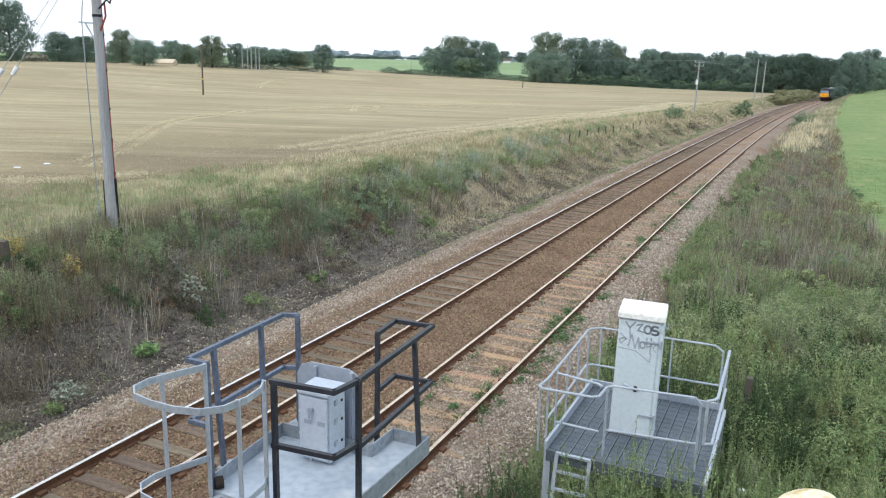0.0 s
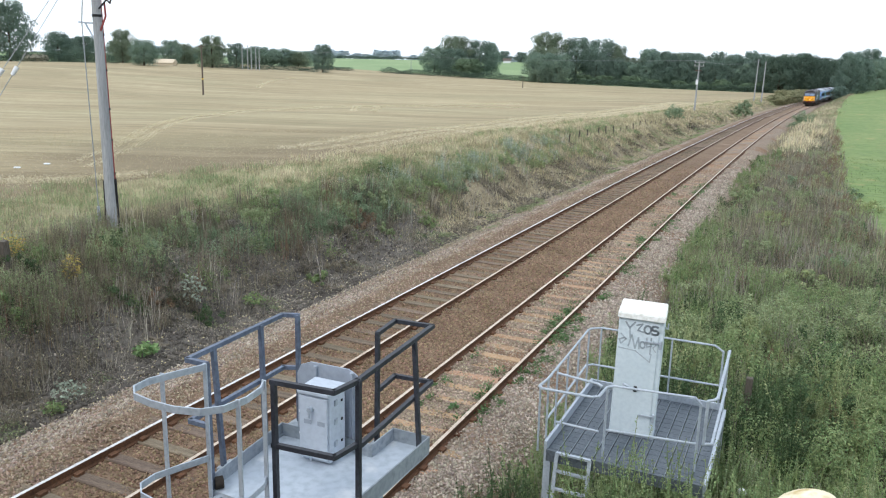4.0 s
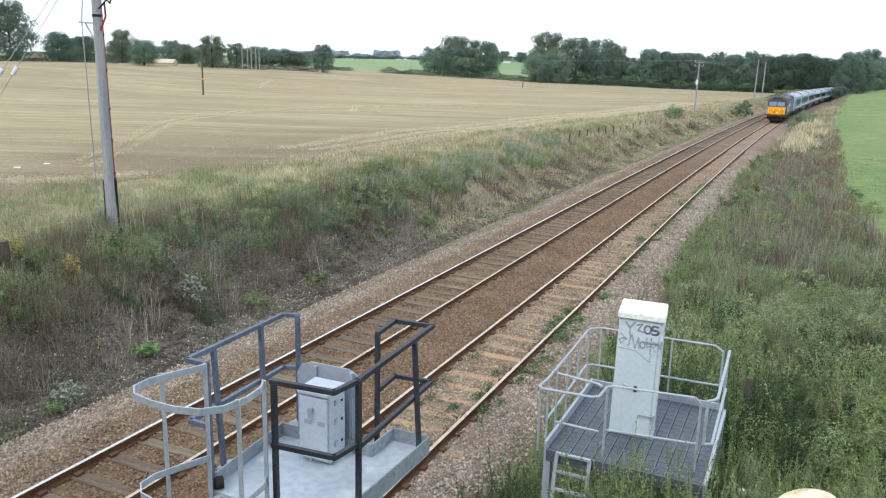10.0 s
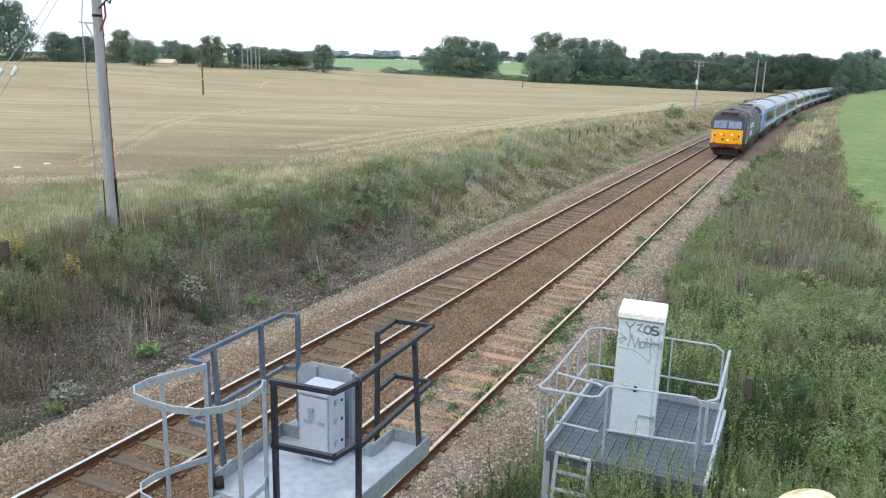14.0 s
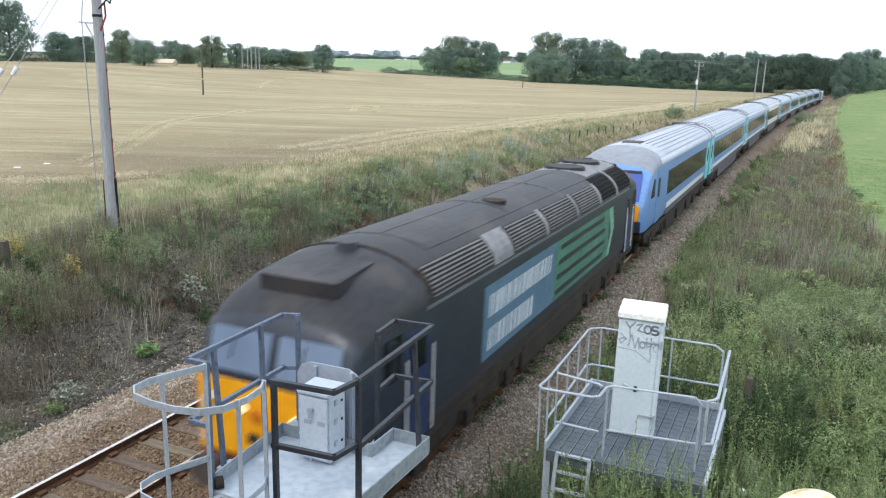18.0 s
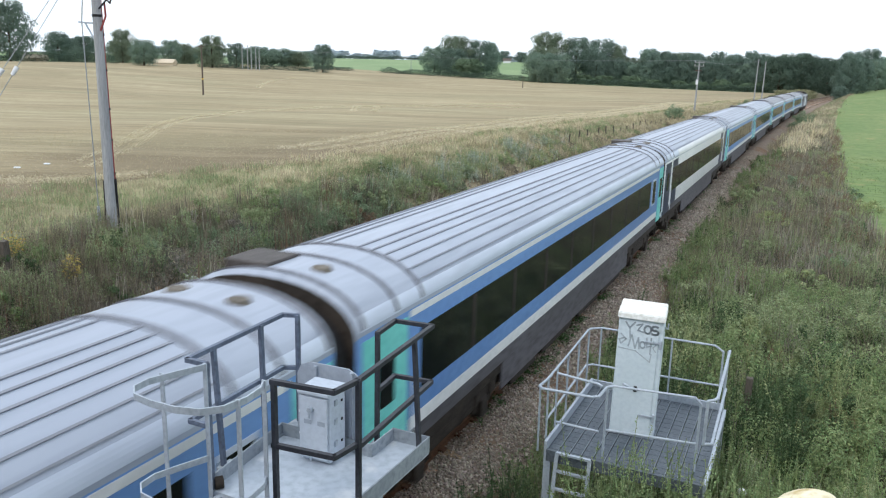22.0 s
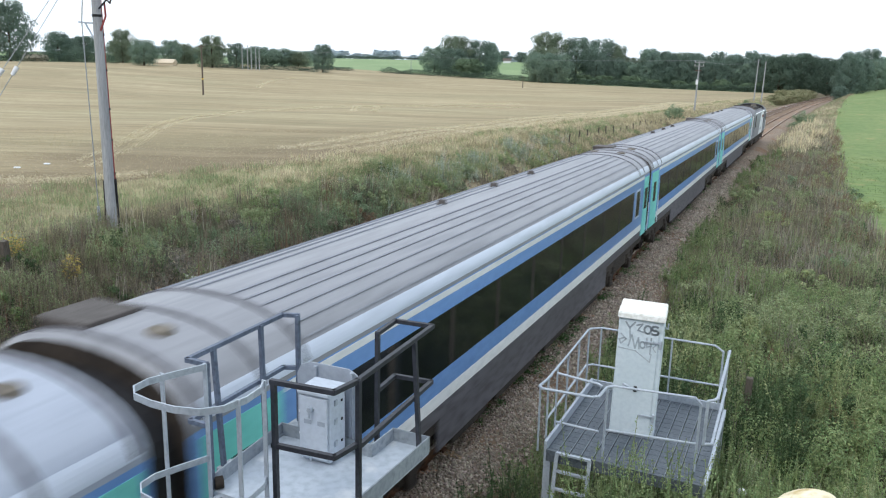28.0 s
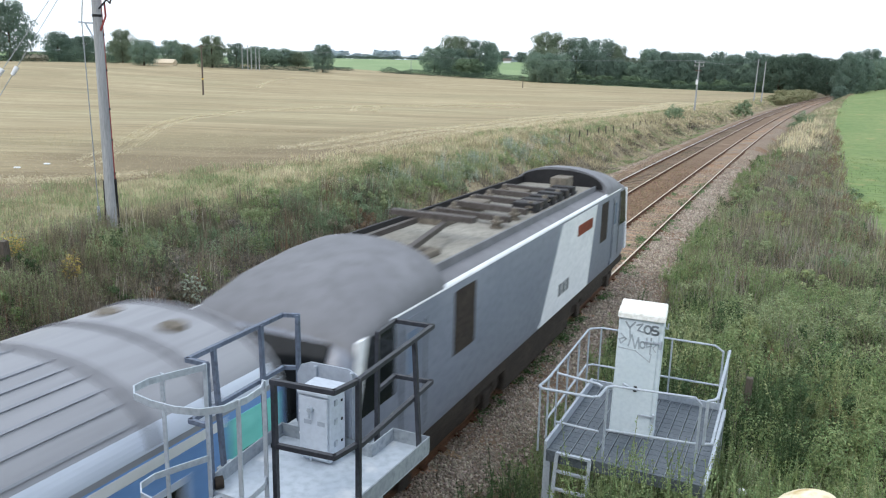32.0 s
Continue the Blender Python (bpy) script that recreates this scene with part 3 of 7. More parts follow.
def hedge(name, pts, h, w, seed, label):
    """A clipped hedge: one long bank of leaf clumps."""
    rs = np.random.RandomState(seed)
    P = []
    for (x0, y0), (x1, y1) in zip(pts, pts[1:]):
        n = int(math.hypot(x1 - x0, y1 - y0) * 170 * max(1, h / 2))
        t = rs.uniform(0, 1, n)
        x, y = x0 + (x1 - x0) * t + rs.normal(0, w / 3, n), y0 + (y1 - y0) * t + rs.normal(0, w / 3, n)
        z = ground_z(x - bend(y), y) + rs.uniform(0, 1, n) * h * (0.8 + 0.3 * wave(x, y, 6, seed))
        P.append(np.stack([x, y, z], -1))
    ob = new(name, fast_mesh(name, leaf_cards(rs, np.concatenate(P), 0.14), 4, M["leaf_hedge"]))
    tagged(ob, label, "hedge")


hedge("hedge", [(-252, 180), (-236, 190), (-213, 200)], 3.4, 3.2, 61, "overgrown green hedge along the stubble field")
hedge("hedge", [(-190, 217), (-172, 228), (-158, 240)], 1.8, 2.4, 64, "low green hedge along the stubble field")
hedge("hedge", [(-150, 277), (-120, 292), (-90, 302), (-40, 312), (-6, 318)], 2.6, 2.4, 62, "low clipped green hedge across the field end")
hedge("hedge", [(-172, 262), (-160, 270)], 1.6, 2.0, 65, "short clipped hedge at the pasture edge")
hedge("hedge", [(-330, 520), (-280, 540), (-200, 560)], 2.4, 3.0, 63, "distant dark hedge between green pastures")


def wires(name, a, b, sag, r, label, n=14):
    a, b = Vector(a), Vector(b)
    pts = []
    for i in range(n + 1):
        f = i / n
        q = a.lerp(b, f)
        q.z -= sag * 4 * f * (1 - f)
        pts.append(q)
    bm = bmesh.new()
    for p, q in zip(pts, pts[1:]):
        rod(bm, p, q, r, 5)
    me = bpy.data.meshes.new(name)
    bm.to_mesh(me)
    bm.free()
    me.materials.append(M["wire"])
    tagged(new(name, me), label, "wire")


def pole(x, y, h, r, arms, label, wood, lean=0.0, group="poles of the overhead line"):
    t = thing("utility_pole", label, "pole", group, at=pose(x, y, on_ground(x, y)))
    part("shaft", rod(bmesh.new(), (0, 0, -0.5), (lean * h, 0, h), r, 12, r * 0.72), M[wood], t, smooth=True)
    for k in range(arms):
        z = h - 0.25 - 0.55 * k
        arm = part("crossarm", bx(-0.75 + lean * z, 0.75 + lean * z, -0.06, 0.06, z - 0.06, z + 0.06, 0.01), M[wood], t)
        for dx in (-0.65, 0.0, 0.65):
            bm = bmesh.new()
            rod(bm, (dx + lean * z, 0, z + 0.06), (dx + lean * z, 0, z + 0.16), 0.02, 6)
            rod(bm, (dx + lean * z, 0, z + 0.14), (dx + lean * z, 0, z + 0.28), 0.06, 8, 0.03)
            part("insulator", bm, M["porcelain"], arm, smooth=True)
    return t


p2 = pole(-86.8, 104.2, 8.3, 0.16, 1, "dark wooden utility pole standing in stubble", "pole_dark")
part("marker_band", rod(bmesh.new(), (0, 0, 2.6), (0, 0, 2.85), 0.165, 12), mat("yellow_band", lin("c9a640"), lin("d8b654"), rough=0.7), p2, "yellow marker band", True)
p3 = pole(-9.1, 131.2, 7.9, 0.15, 2, "grey wooden utility pole with a small transformer plate", "pole_wood", 0.012)
part("switch_box", bx(-0.17, 0.17, -0.28, -0.12, 4.2, 5.0, 0.03), M["porcelain"], p3, "white warning plate box")
part("bracket", bx(-0.5, 0.5, -0.10, 0.10, 6.3, 6.5, 0.02), M["pole_dark"], p3)
pole(-5.0, 206.7, 9.9, 0.16, 0, "tall slim grey pole in an H pair", "pole_wood", 0.01)
pole(-3.3, 206.9, 9.9, 0.16, 0, "tall slim grey pole in an H pair", "pole_wood", 0.01)
for x, y, h in ((-169.0, 214.4, 8.2), (-167.3, 215.2, 8.2), (-166.2, 215.7, 8.2), (-164.8, 216.4, 8.2), (-163.8, 216.9, 8.2)):
    pole(x, y, h, 0.17, 0, "slim grey pole beyond the stubble", "pole_wood")
for x, y, h in ((-226, 238, 9.0), (-207, 240, 7.0)):
    pole(x, y, h, 0.15, 0, "slim grey pole among the far trees", "pole_wood")
pole(-72.5, 227.6, 3.6, 0.13, 0, "short dark post in the stubble", "pole_dark")
pole(-140, 283, 6.0, 0.14, 0, "slim grey pole by the hedge", "pole_wood")
pole(33, 300, 9.0, 0.15, 0, "slim grey pole by the green field", "pole_wood")
for dx in (-0.6, 0.0, 0.6):
    wires("overhead_wire", (-9.1 + dx, 131.2, 8.85), (-5.0 + dx, 206.7, 10.6), 0.8, 0.007, "thin grey overhead wire between poles")
    wires("overhead_wire", (-9.1 + dx, 131.2, 8.85), (-86.8 + dx, 104.2, 9.6), 0.9, 0.007, "thin grey overhead wire between poles")

# ---------------------------------------------------------------- the train
M.update({
    "navy": mat("dark_locomotive_paint", lin("2b323f"), lin("353c48"), lin("22272f"), scale=0.6, fine=9, rough=0.42, bump=0.04, coat=0.15),
    "cab_blue": mat("dark_blue_cab_paint", lin("26355a"), lin("304067"), lin("1e2a47"), scale=0.6, fine=9, rough=0.42, bump=0.04, coat=0.15),
    "loco_roof": mat("sooty_locomotive_roof", lin("2a2b31"), lin("35353a"), lin("222328"), scale=0.7, fine=8, rough=0.5, bump=0.1, spots=(lin("403d3d"), 0.9, 0.58)),
    "yellow": mat("yellow_warning_panel", lin("eaa015"), lin("f2ad1e"), lin("e09a18"), scale=2, fine=8, rough=0.5, bump=0.05),
    "glass": mat("dark_glass", lin("181b1e"), lin("1f2326"), scale=1, fine=5, rough=0.08, bump=0),
    # glass whose pale base colour holds the reflection of the sky
    "screen": mat("sky_paled_glass", lin("73839a"), lin("7e8ea4"), lin("6a7a90"), scale=0.6, fine=2, rough=0.12, bump=0),
    "screen_blue": mat("blue_tinted_windscreen", lin("3b55a2"), lin("4460ae"), lin("3b55a2"), scale=0.5, fine=2, rough=0.5, bump=0),
    "buffer_red": mat("grimy_red_beam", lin("7a3a28"), lin("8a452f"), lin("4a2a20"), scale=3, fine=16, rough=0.8, bump=0.3),
    "steel_grey": mat("buffer_steel", lin("7a7f88"), lin("8e939b"), lin("55585f"), scale=5, fine=30, rough=0.45, metal=0.5, bump=0.1),
    "under": mat("grimy_underframe", lin("332e2a"), lin("423b35"), lin("231f1c"), scale=2, fine=14, rough=0.9, bump=0.5),
    "panel_blue": mat("pale_blue_panel", lin("567389"), lin("618096"), lin("4d687d"), scale=0.7, fine=10, rough=0.5, bump=0.03),
    "panel_mint": mat("mint_arrow", lin("76a58d"), lin("82b199"), scale=1, fine=10, rough=0.5, bump=0.03),
    "vent_grey": mat("grey_vent_panel", lin("4a4c50"), lin("585a5e"), lin("3b3d40"), scale=2, fine=20, rough=0.5, bump=0.1),
    "roof_line": mat("dark_roof_rib", lin("82878f"), lin("8c919a"), lin("787d86"), scale=2, fine=10, rough=0.6, bump=0.05),
    "pit": mat("unlit_black_recess", lin("0b0b0d"), lin("111113"), scale=3, fine=20, rough=1.0, bump=0),
    "louvre": mat("dull_louvre_paint", lin("68696d"), lin("77787c"), lin("55565a"), scale=2, fine=12, rough=0.6, bump=0.05),
    "roof_pale": mat("dusty_pale_roof_plate", lin("7c7d81"), lin("8b8c90"), lin("66666a"), scale=1.5, fine=7, rough=0.6, bump=0.06),
    # bright sky sheen of the roof edges as a colour; also colours window frames
    "shoulder": mat("roof_edge_sheen_and_frame_paint", lin("bfc9d9"), lin("cad4e2"), lin("b0bac9"), scale=0.5, fine=5, rough=0.35, bump=0.02, stretch=(1, 0.15, 1)),
    "dome": mat("grey_cab_dome_paint", lin("868b95"), lin("9196a0"), lin("7c818b"), scale=0.8, fine=4, rough=0.5, bump=0.02),
    "hoop": mat("grey_roof_joint", lin("5f6066"), lin("6b6c72"), lin("525359"), scale=2, fine=10, rough=0.6, bump=0.05),
    "buffer_dark": mat("greasy_buffer_steel", lin("4b4745"), lin("5a5553"), lin("38332f"), scale=5, fine=20, rough=0.6, bump=0.1),
    "roof90": mat("dusty_grey_roof", lin("6e7076"), lin("797b81"), lin("67696e"), scale=0.8, fine=4, rough=0.6, bump=0.06),
    "panel_green": mat("green_stripe", lin("4b7a69"), lin("568675"), scale=1, fine=10, rough=0.5, bump=0.03),
    "white": mat("white_paint", lin("dfe3e8"), lin("e9ecf0"), lin("c9cfd5"), scale=1, fine=12, rough=0.5, bump=0.03),
    "coach_blue": mat("coach_blue_paint", lin("6b93ca"), lin("769dd1"), lin("6188be"), scale=0.5, fine=8, rough=0.38, bump=0.02, coat=0.25),
    "coach_roof_dirty": mat("grimy_coach_roof", lin("8a8d94"), lin("96999f"), lin("7d8086"), scale=0.5, fine=6, rough=0.45, bump=0.03, stretch=(1, 0.12, 1)),
    # the sky's blue reflection is mixed into this weathered roof colour
    "coach_roof": mat("weathered_coach_roof", lin("9fa8b7"), lin("acb5c3"), lin("939cab"), scale=0.5, fine=6, rough=0.36, bump=0.03, stretch=(1, 0.12, 1)),
    "skirt": mat("grimy_grey_skirt", lin("57565a"), lin("65646a"), lin("47464a"), scale=0.9, fine=9, rough=0.7, bump=0.1, stretch=(1, 0.3, 1)),
    "coach_white": mat("coach_white_paint", lin("e0e3e4"), lin("e9ebeb"), lin("cdd1d2"), scale=0.6, fine=8, rough=0.42, bump=0.02, coat=0.2),
    "coach_navy": mat("coach_dark_blue_paint", lin("2b3652"), lin("34405e"), scale=0.6, fine=8, rough=0.4, bump=0.02, coat=0.2),
    "teal": mat("turquoise_door_paint", lin("74cfc8"), lin("86dad3"), lin("66beb9"), scale=0.8, fine=9, rough=0.42, bump=0.02),
    "grey90": mat("grey_locomotive_paint", lin("7a8190"), lin("868d9b"), lin("6d7482"), scale=0.6, fine=8, rough=0.42, bump=0.03, coat=0.15),
    "well_pale": mat("dusty_roof_well_floor", lin("8b8982"), lin("9a9890"), lin("75736c"), scale=1.2, fine=10, rough=0.8, bump=0.2, spots=(lin("5d5a55"), 1.5, 0.62)),
    "well": mat("sooty_roof_well", lin("6b655c"), lin("7a746a"), lin("544f48"), scale=1.2, fine=10, rough=0.8, bump=0.3),
    "orange": mat("orange_fitting", lin("c9701c"), lin("d67d28"), rough=0.5, bump=0),
    "lamp_lens": glow("lit_headlamp", (1.0, 0.82, 0.45), 0.55),
})
PROFILE_N = 9


def section(w, zb, zc, zt, sq=2.3):
    """One cross-section of a vehicle: right skirt, side, roof arc and the left side back again."""
    right = [(w - 0.07, zb), (w, zb + 0.22), (w, zb + 0.5 * (zc - zb)), (w, zc)]
    arc = []
    for i in range(1, PROFILE_N):
        a = math.pi / 2 * i / PROFILE_N
        arc.append((w * math.cos(a) ** (2 / sq), zc + (zt - zc) * math.sin(a) ** (2 / sq)))
    half = right + arc + [(0, zt)]
    return half + [(-x, z) for x, z in reversed(half[:-1])]


def loft(stations, roof_slot=True, sq=2.3, nose=(0, 0)):
    """A vehicle body through stations (y, half width, skirt, cantrail, top). Faces above the cantrail take the second material."""
    secs = [(s[0], section(*s[1:5], sq)) for s in stations]
    n = len(secs[0][1])
    V = [(x, y, z) for y, sec in secs for x, z in sec]
    bm = bmesh.new()
    vs = [bm.verts.new(v) for v in V]
    for j in range(len(secs) - 1):
        for i in range(n - 1):
            f = bm.faces.new((vs[j * n + i], vs[(j + 1) * n + i], vs[(j + 1) * n + i + 1], vs[j * n + i + 1]))
            if roof_slot and 3 <= i < n - 4 and nose[0] <= j < len(secs) - 1 - nose[1]:
                f.material_index = 1
        bm.faces.new((vs[j * n + n - 1], vs[(j + 1) * n + n - 1], vs[(j + 1) * n], vs[j * n]))
    bm.faces.new(vs[:n])
    bm.faces.new(list(reversed(vs[-n:])))
    bmesh.ops.recalc_face_normals(bm, faces=bm.faces)
    return bm


def body(name, bm, side, roof, parent):
    ob = part(name, bm, side, parent, smooth=True)
    ob.data.materials.append(roof)
    return ob


def slab(corners, depth):
    """A thin plate on four corners, its back `depth` behind them."""
    c = [Vector(v) for v in corners]
    nrm = (c[1] - c[0]).cross(c[3] - c[0]).normalized()
    bm = bmesh.new()
    f = [bm.verts.new(v) for v in c]
    b = [bm.verts.new(v - nrm * depth) for v in c]
    bm.faces.new(f)
    bm.faces.new(list(reversed(b)))
    for i in range(4):
        bm.faces.new((f[i], b[i], b[(i + 1) % 4], f[(i + 1) % 4]))
    bmesh.ops.recalc_face_normals(bm, faces=bm.faces)
    return bm


def shell(deg, w, zc, zt, sq):
    a = radians(deg)
    return w * math.cos(a) ** (2 / sq), zc + (zt - zc) * math.sin(a) ** (2 / sq)


def arc_panel(name, s, y0, y1, a0, a1, form, material, parent, lift=0.015, label="", n=5):
    """A curved plate lying on the roof shoulder between two angles; s is the side."""
    bm = bmesh.new()
    rows = []
    for i in range(n + 1):
        x, z = shell(a0 + (a1 - a0) * i / n, *form)
        nx, nz = x / form[0], (z - form[1]) / (form[2] - form[1])
        q = math.hypot(nx, nz)
        ox, oz = x + lift * nx / q, z + lift * nz / q
        ix, iz = x - 0.03 * nx / q, z - 0.03 * nz / q
        rows.append([bm.verts.new((s * px, py, pz)) for px, py, pz in ((ox, y0, oz), (ox, y1, oz), (ix, y1, iz), (ix, y0, iz))])
    for p, q in zip(rows, rows[1:]):
        for i in range(4):
            bm.faces.new((p[i], p[(i + 1) % 4], q[(i + 1) % 4], q[i]))
    bm.faces.new(rows[0])
    bm.faces.new(list(reversed(rows[-1])))
    bmesh.ops.recalc_face_normals(bm, faces=bm.faces)
    return part(name, bm, material, parent, label)


def side_panel(name, x, y0, y1, z0, z1, material, parent, proud=0.008, label="", slant=0.0):
    """A plate on the side of a vehicle at half width x (its sign says which side)."""
    s = 1 if x > 0 else -1
    xo = x + s * proud
    return part(name, slab([(xo, y0, z0), (xo, y1, z0), (xo, y1 + slant, z1), (xo, y0 + slant, z1)] if s > 0 else [(xo, y1, z0), (xo, y0, z0), (xo, y0 + slant, z1), (xo, y1 + slant, z1)], proud + 0.03), material, parent, label)


def bogie(parent, yc, axles, spacing, r):
    b = part("bogie", bx(-1.24, 1.24, yc - spacing * (axles - 1) / 2 - 0.75, yc + spacing * (axles - 1) / 2 + 0.75, 0.52, 0.82, 0.05), M["under"], parent)
    for i in range(axles):
        y = yc + (i - (axles - 1) / 2) * spacing
        for s in (-1, 1):
            bm = bmesh.new()
            rod(bm, (s * 0.69, y, r), (s * 0.83, y, r), r, 20)
            rod(bm, (s * 0.66, y, r), (s * 0.70, y, r), r + 0.03, 20)
            part("wheel", bm, M["under"], b)
            bm = bx(s * 0.95, s * 1.31, y - 0.17, y + 0.17, r - 0.16, r + 0.18, 0.03)
            rod(bm, (s * 1.2, y - 0.34, r + 0.02), (s * 1.2, y - 0.34, r + 0.36), 0.085, 8)
            rod(bm, (s * 1.2, y + 0.34, r + 0.02), (s * 1.2, y + 0.34, r + 0.36), 0.085, 8)
            part("axlebox", bm, M["under"], b)
    return b


def buffers(parent, y, sgn):
    for s in (-1, 1):
        bm = bmesh.new()
        rod(bm, (s * 0.863, y, 1.06), (s * 0.863, y + sgn * 0.36, 1.06), 0.11, 12)
        rod(bm, (s * 0.863, y + sgn * 0.36, 1.06), (s * 0.863, y + sgn * 0.42, 1.06), 0.23, 18)
        part("buffer", bm, M["buffer_dark"], parent, "round steel buffer", True)


def diesel_locomotive():
    L = thing("diesel_locomotive", "dark blue-grey diesel locomotive with yellow cab front", "locomotive")
    half = [(9.22, 1.20, 1.18, 2.22, 2.33), (9.20, 1.22, 1.15, 2.26, 2.37), (9.04, 1.24, 1.14, 2.80, 3.00), (8.90, 1.26, 1.14, 2.90, 3.19), (8.55, 1.32, 1.14, 3.00, 3.48), (8.0, 1.35, 1.14, 3.05, 3.72), (7.2, 1.35, 1.14, 3.08, 3.84), (6.4, 1.35, 1.14, 3.08, 3.86)]
    st = [(-h[0], *h[1:]) for h in half] + [h for h in reversed(half)]
    body("body", loft(st, True, 2.15, (3, 3)), M["navy"], M["loco_roof"], L)
    FORM = (1.35, 3.08, 3.86, 2.15)
    # front: yellow panel, lamps, windscreens
    for e in (-1, 1):
        y = 9.225 * e
        bm = bx(-1.215, 1.215, min(y, y + 0.03 * e), max(y, y + 0.03 * e), 1.20, 2.30, 0.012)
        panel = part("nose_panel", bm, M["yellow"], L, "bright yellow warning panel")
        if e < 0:
            for x, z, r, mm in ((-0.42, 1.92, 0.062, "lamp_lens"), (0.42, 1.92, 0.062, "lamp_lens"), (0.12, 1.48, 0.075, "lamp_lens"), (-0.20, 1.86, 0.085, "orange"), (-0.92, 1.80, 0.07, "black"), (0.92, 1.80, 0.07, "black"), (-0.95, 2.02, 0.06, "porcelain"), (0.95, 2.02, 0.06, "porcelain")):
                bm = bmesh.new()
                rod(bm, (x, y - 0.02, z), (x, y - 0.075, z), r, 14)
                part("headlamp" if mm == "lamp_lens" else "lamp_fitting", bm, M[mm], L, smooth=True)
            part("nose_plate", bx(-0.36, -0.18, y - 0.05, y - 0.02, 1.44, 1.58), M["under"], L)
            for i in range(4):
                part("number_bar", bx(0.52 + i * 0.09, 0.58 + i * 0.09, y - 0.045, y - 0.025, 1.56, 1.62), M["black"], L)
            for x in (-1.08, 1.08):
                bm = bmesh.new()
                rod(bm, (x, y - 0.09, 1.35), (x, y - 0.09, 2.0), 0.018, 6)
                part("grab_rail", bm, M["white"], L)
        for s in (-1, 1):
            x0, x1 = (0.07, 1.06) if s > 0 else (-1.06, -0.07)
            ya, yb = 9.215, 9.035
            c = [(x0, e * (ya + 0.012), 2.42), (x1, e * (ya + 0.012), 2.42), (x1 * 0.985, e * (yb + 0.012), 2.98), (x0, e * (yb + 0.012), 2.98)]
            if e > 0:
                c = [c[1], c[0], c[3], c[2]]
            w = part("windscreen", slab(c, 0.03), M["screen"], L, "pale reflecting windscreen")
            if e < 0:
                bm = bmesh.new()
                rod(bm, (x0 + 0.55 * (x1 - x0), -9.26, 2.98), (x0 + 0.45 * (x1 - x0), -9.27, 2.62), 0.012, 5)
                part("wiper", bm, M["black"], w)
        part("buffer_beam", bx(-1.22, 1.22, min(y - 0.12 * e, y), max(y - 0.12 * e, y), 0.86, 1.24, 0.02), M["buffer_red"], L, "grimy red buffer beam")
        buffers(L, y, e)
        bm = bx(-0.09, 0.09, min(y, y + 0.32 * e), max(y, y + 0.32 * e), 0.95, 1.13, 0.02)
        part("coupling_hook", bm, M["under"], L)
        for i, x in enumerate((-0.55, -0.38, -0.25, 0.3, 0.45, 0.58)):
            part("brake_hose", tube([(x, y + 0.05 * e, 1.0), (x, y + 0.17 * e, 0.85), (x + 0.02, y + 0.16 * e, 0.5 + 0.03 * i)], 0.03, 6), M["black"], L)
        part("guard_plate", bx(-0.95, 0.95, min(y - 0.75 * e, y - 0.35 * e), max(y - 0.75 * e, y - 0.35 * e), 0.24, 0.75, 0.04), M["under"], L)
        # hood standing on the roof slope behind the windscreen
        bm = bmesh.new()
        prof = [(-0.66, 8.50, 3.46), (-0.60, 8.56, 3.47), (-0.2, 8.60, 3.48), (0.2, 8.60, 3.48), (0.60, 8.56, 3.47), (0.66, 8.50, 3.46)]
        lo = [bm.verts.new((x, e * yy, z - 0.08)) for x, yy, z in prof]
        hi = [bm.verts.new((x * 0.97, e * (yy + 0.03), z + 0.19)) for x, yy, z in prof]
        bk = [bm.verts.new((x * 0.97, e * 7.55, 3.80 - 0.08 * abs(x))) for x, yy, z in prof]
        fl = [bm.verts.new((x * 0.97, e * 7.55, 3.5)) for x in (-0.66, 0.66)]
        for i in range(5):
            bm.faces.new((lo[i], lo[i + 1], hi[i + 1], hi[i]))
            bm.faces.new((hi[i], hi[i + 1], bk[i + 1], bk[i]))
        bm.faces.new(lo + [fl[1], fl[0]])
        bm.faces.new((lo[0], hi[0], bk[0], fl[0]))
        bm.faces.new((lo[5], fl[1], bk[5], hi[5]))
        bm.faces.new(bk + [fl[1], fl[0]])
        bmesh.ops.recalc_face_normals(bm, faces=bm.faces)
        part("roof_visor", bm, M["loco_roof"], L, "dark raised hood on the roof behind the windscreen")
        bm = bmesh.new()
        rod(bm, (0, e * 7.2, 3.78), (0, e * 7.2, 3.92), 0.20, 14, 0.15)
        part("horn_dome", bm, M["loco_roof"], L, smooth=True)
    for s in (-1, 1):
        X = 1.35 * s
        for e in (-1, 1):
            a, b = sorted((e * 8.45, e * 8.0))
            side_panel("cab_window", X, a, b, 2.30, 2.92, M["glass"], L)
            a, b = sorted((e * 7.85, e * 7.1))
            d = side_panel("cab_door", X, a, b, 1.1, 2.85, M["cab_blue"], L)
            side_panel("door_window", X + s * 0.012, a + 0.12, b - 0.12, 2.25, 2.75, M["glass"], d)
            for yy in (a - 0.06, b + 0.06):
                bm = bmesh.new()
                rod(bm, (X + s * 0.05, yy, 1.15), (X + s * 0.05, yy, 2.5), 0.016, 6)
                part("handrail", bm, M["porcelain"], L)
        # livery: pale panel, bars of lettering, green stripes
        side_panel("name_panel", X, -4.9, -0.55, 1.46, 2.82, M["panel_blue"], L, 0.005, slant=0.06)
        rnd = random.Random(3)
        for row, z in enumerate((2.22, 1.60)):
            y = -4.62
            while y < (-0.9 if row == 0 else -2.2):
                w = rnd.choice((0.05, 0.07, 0.10))
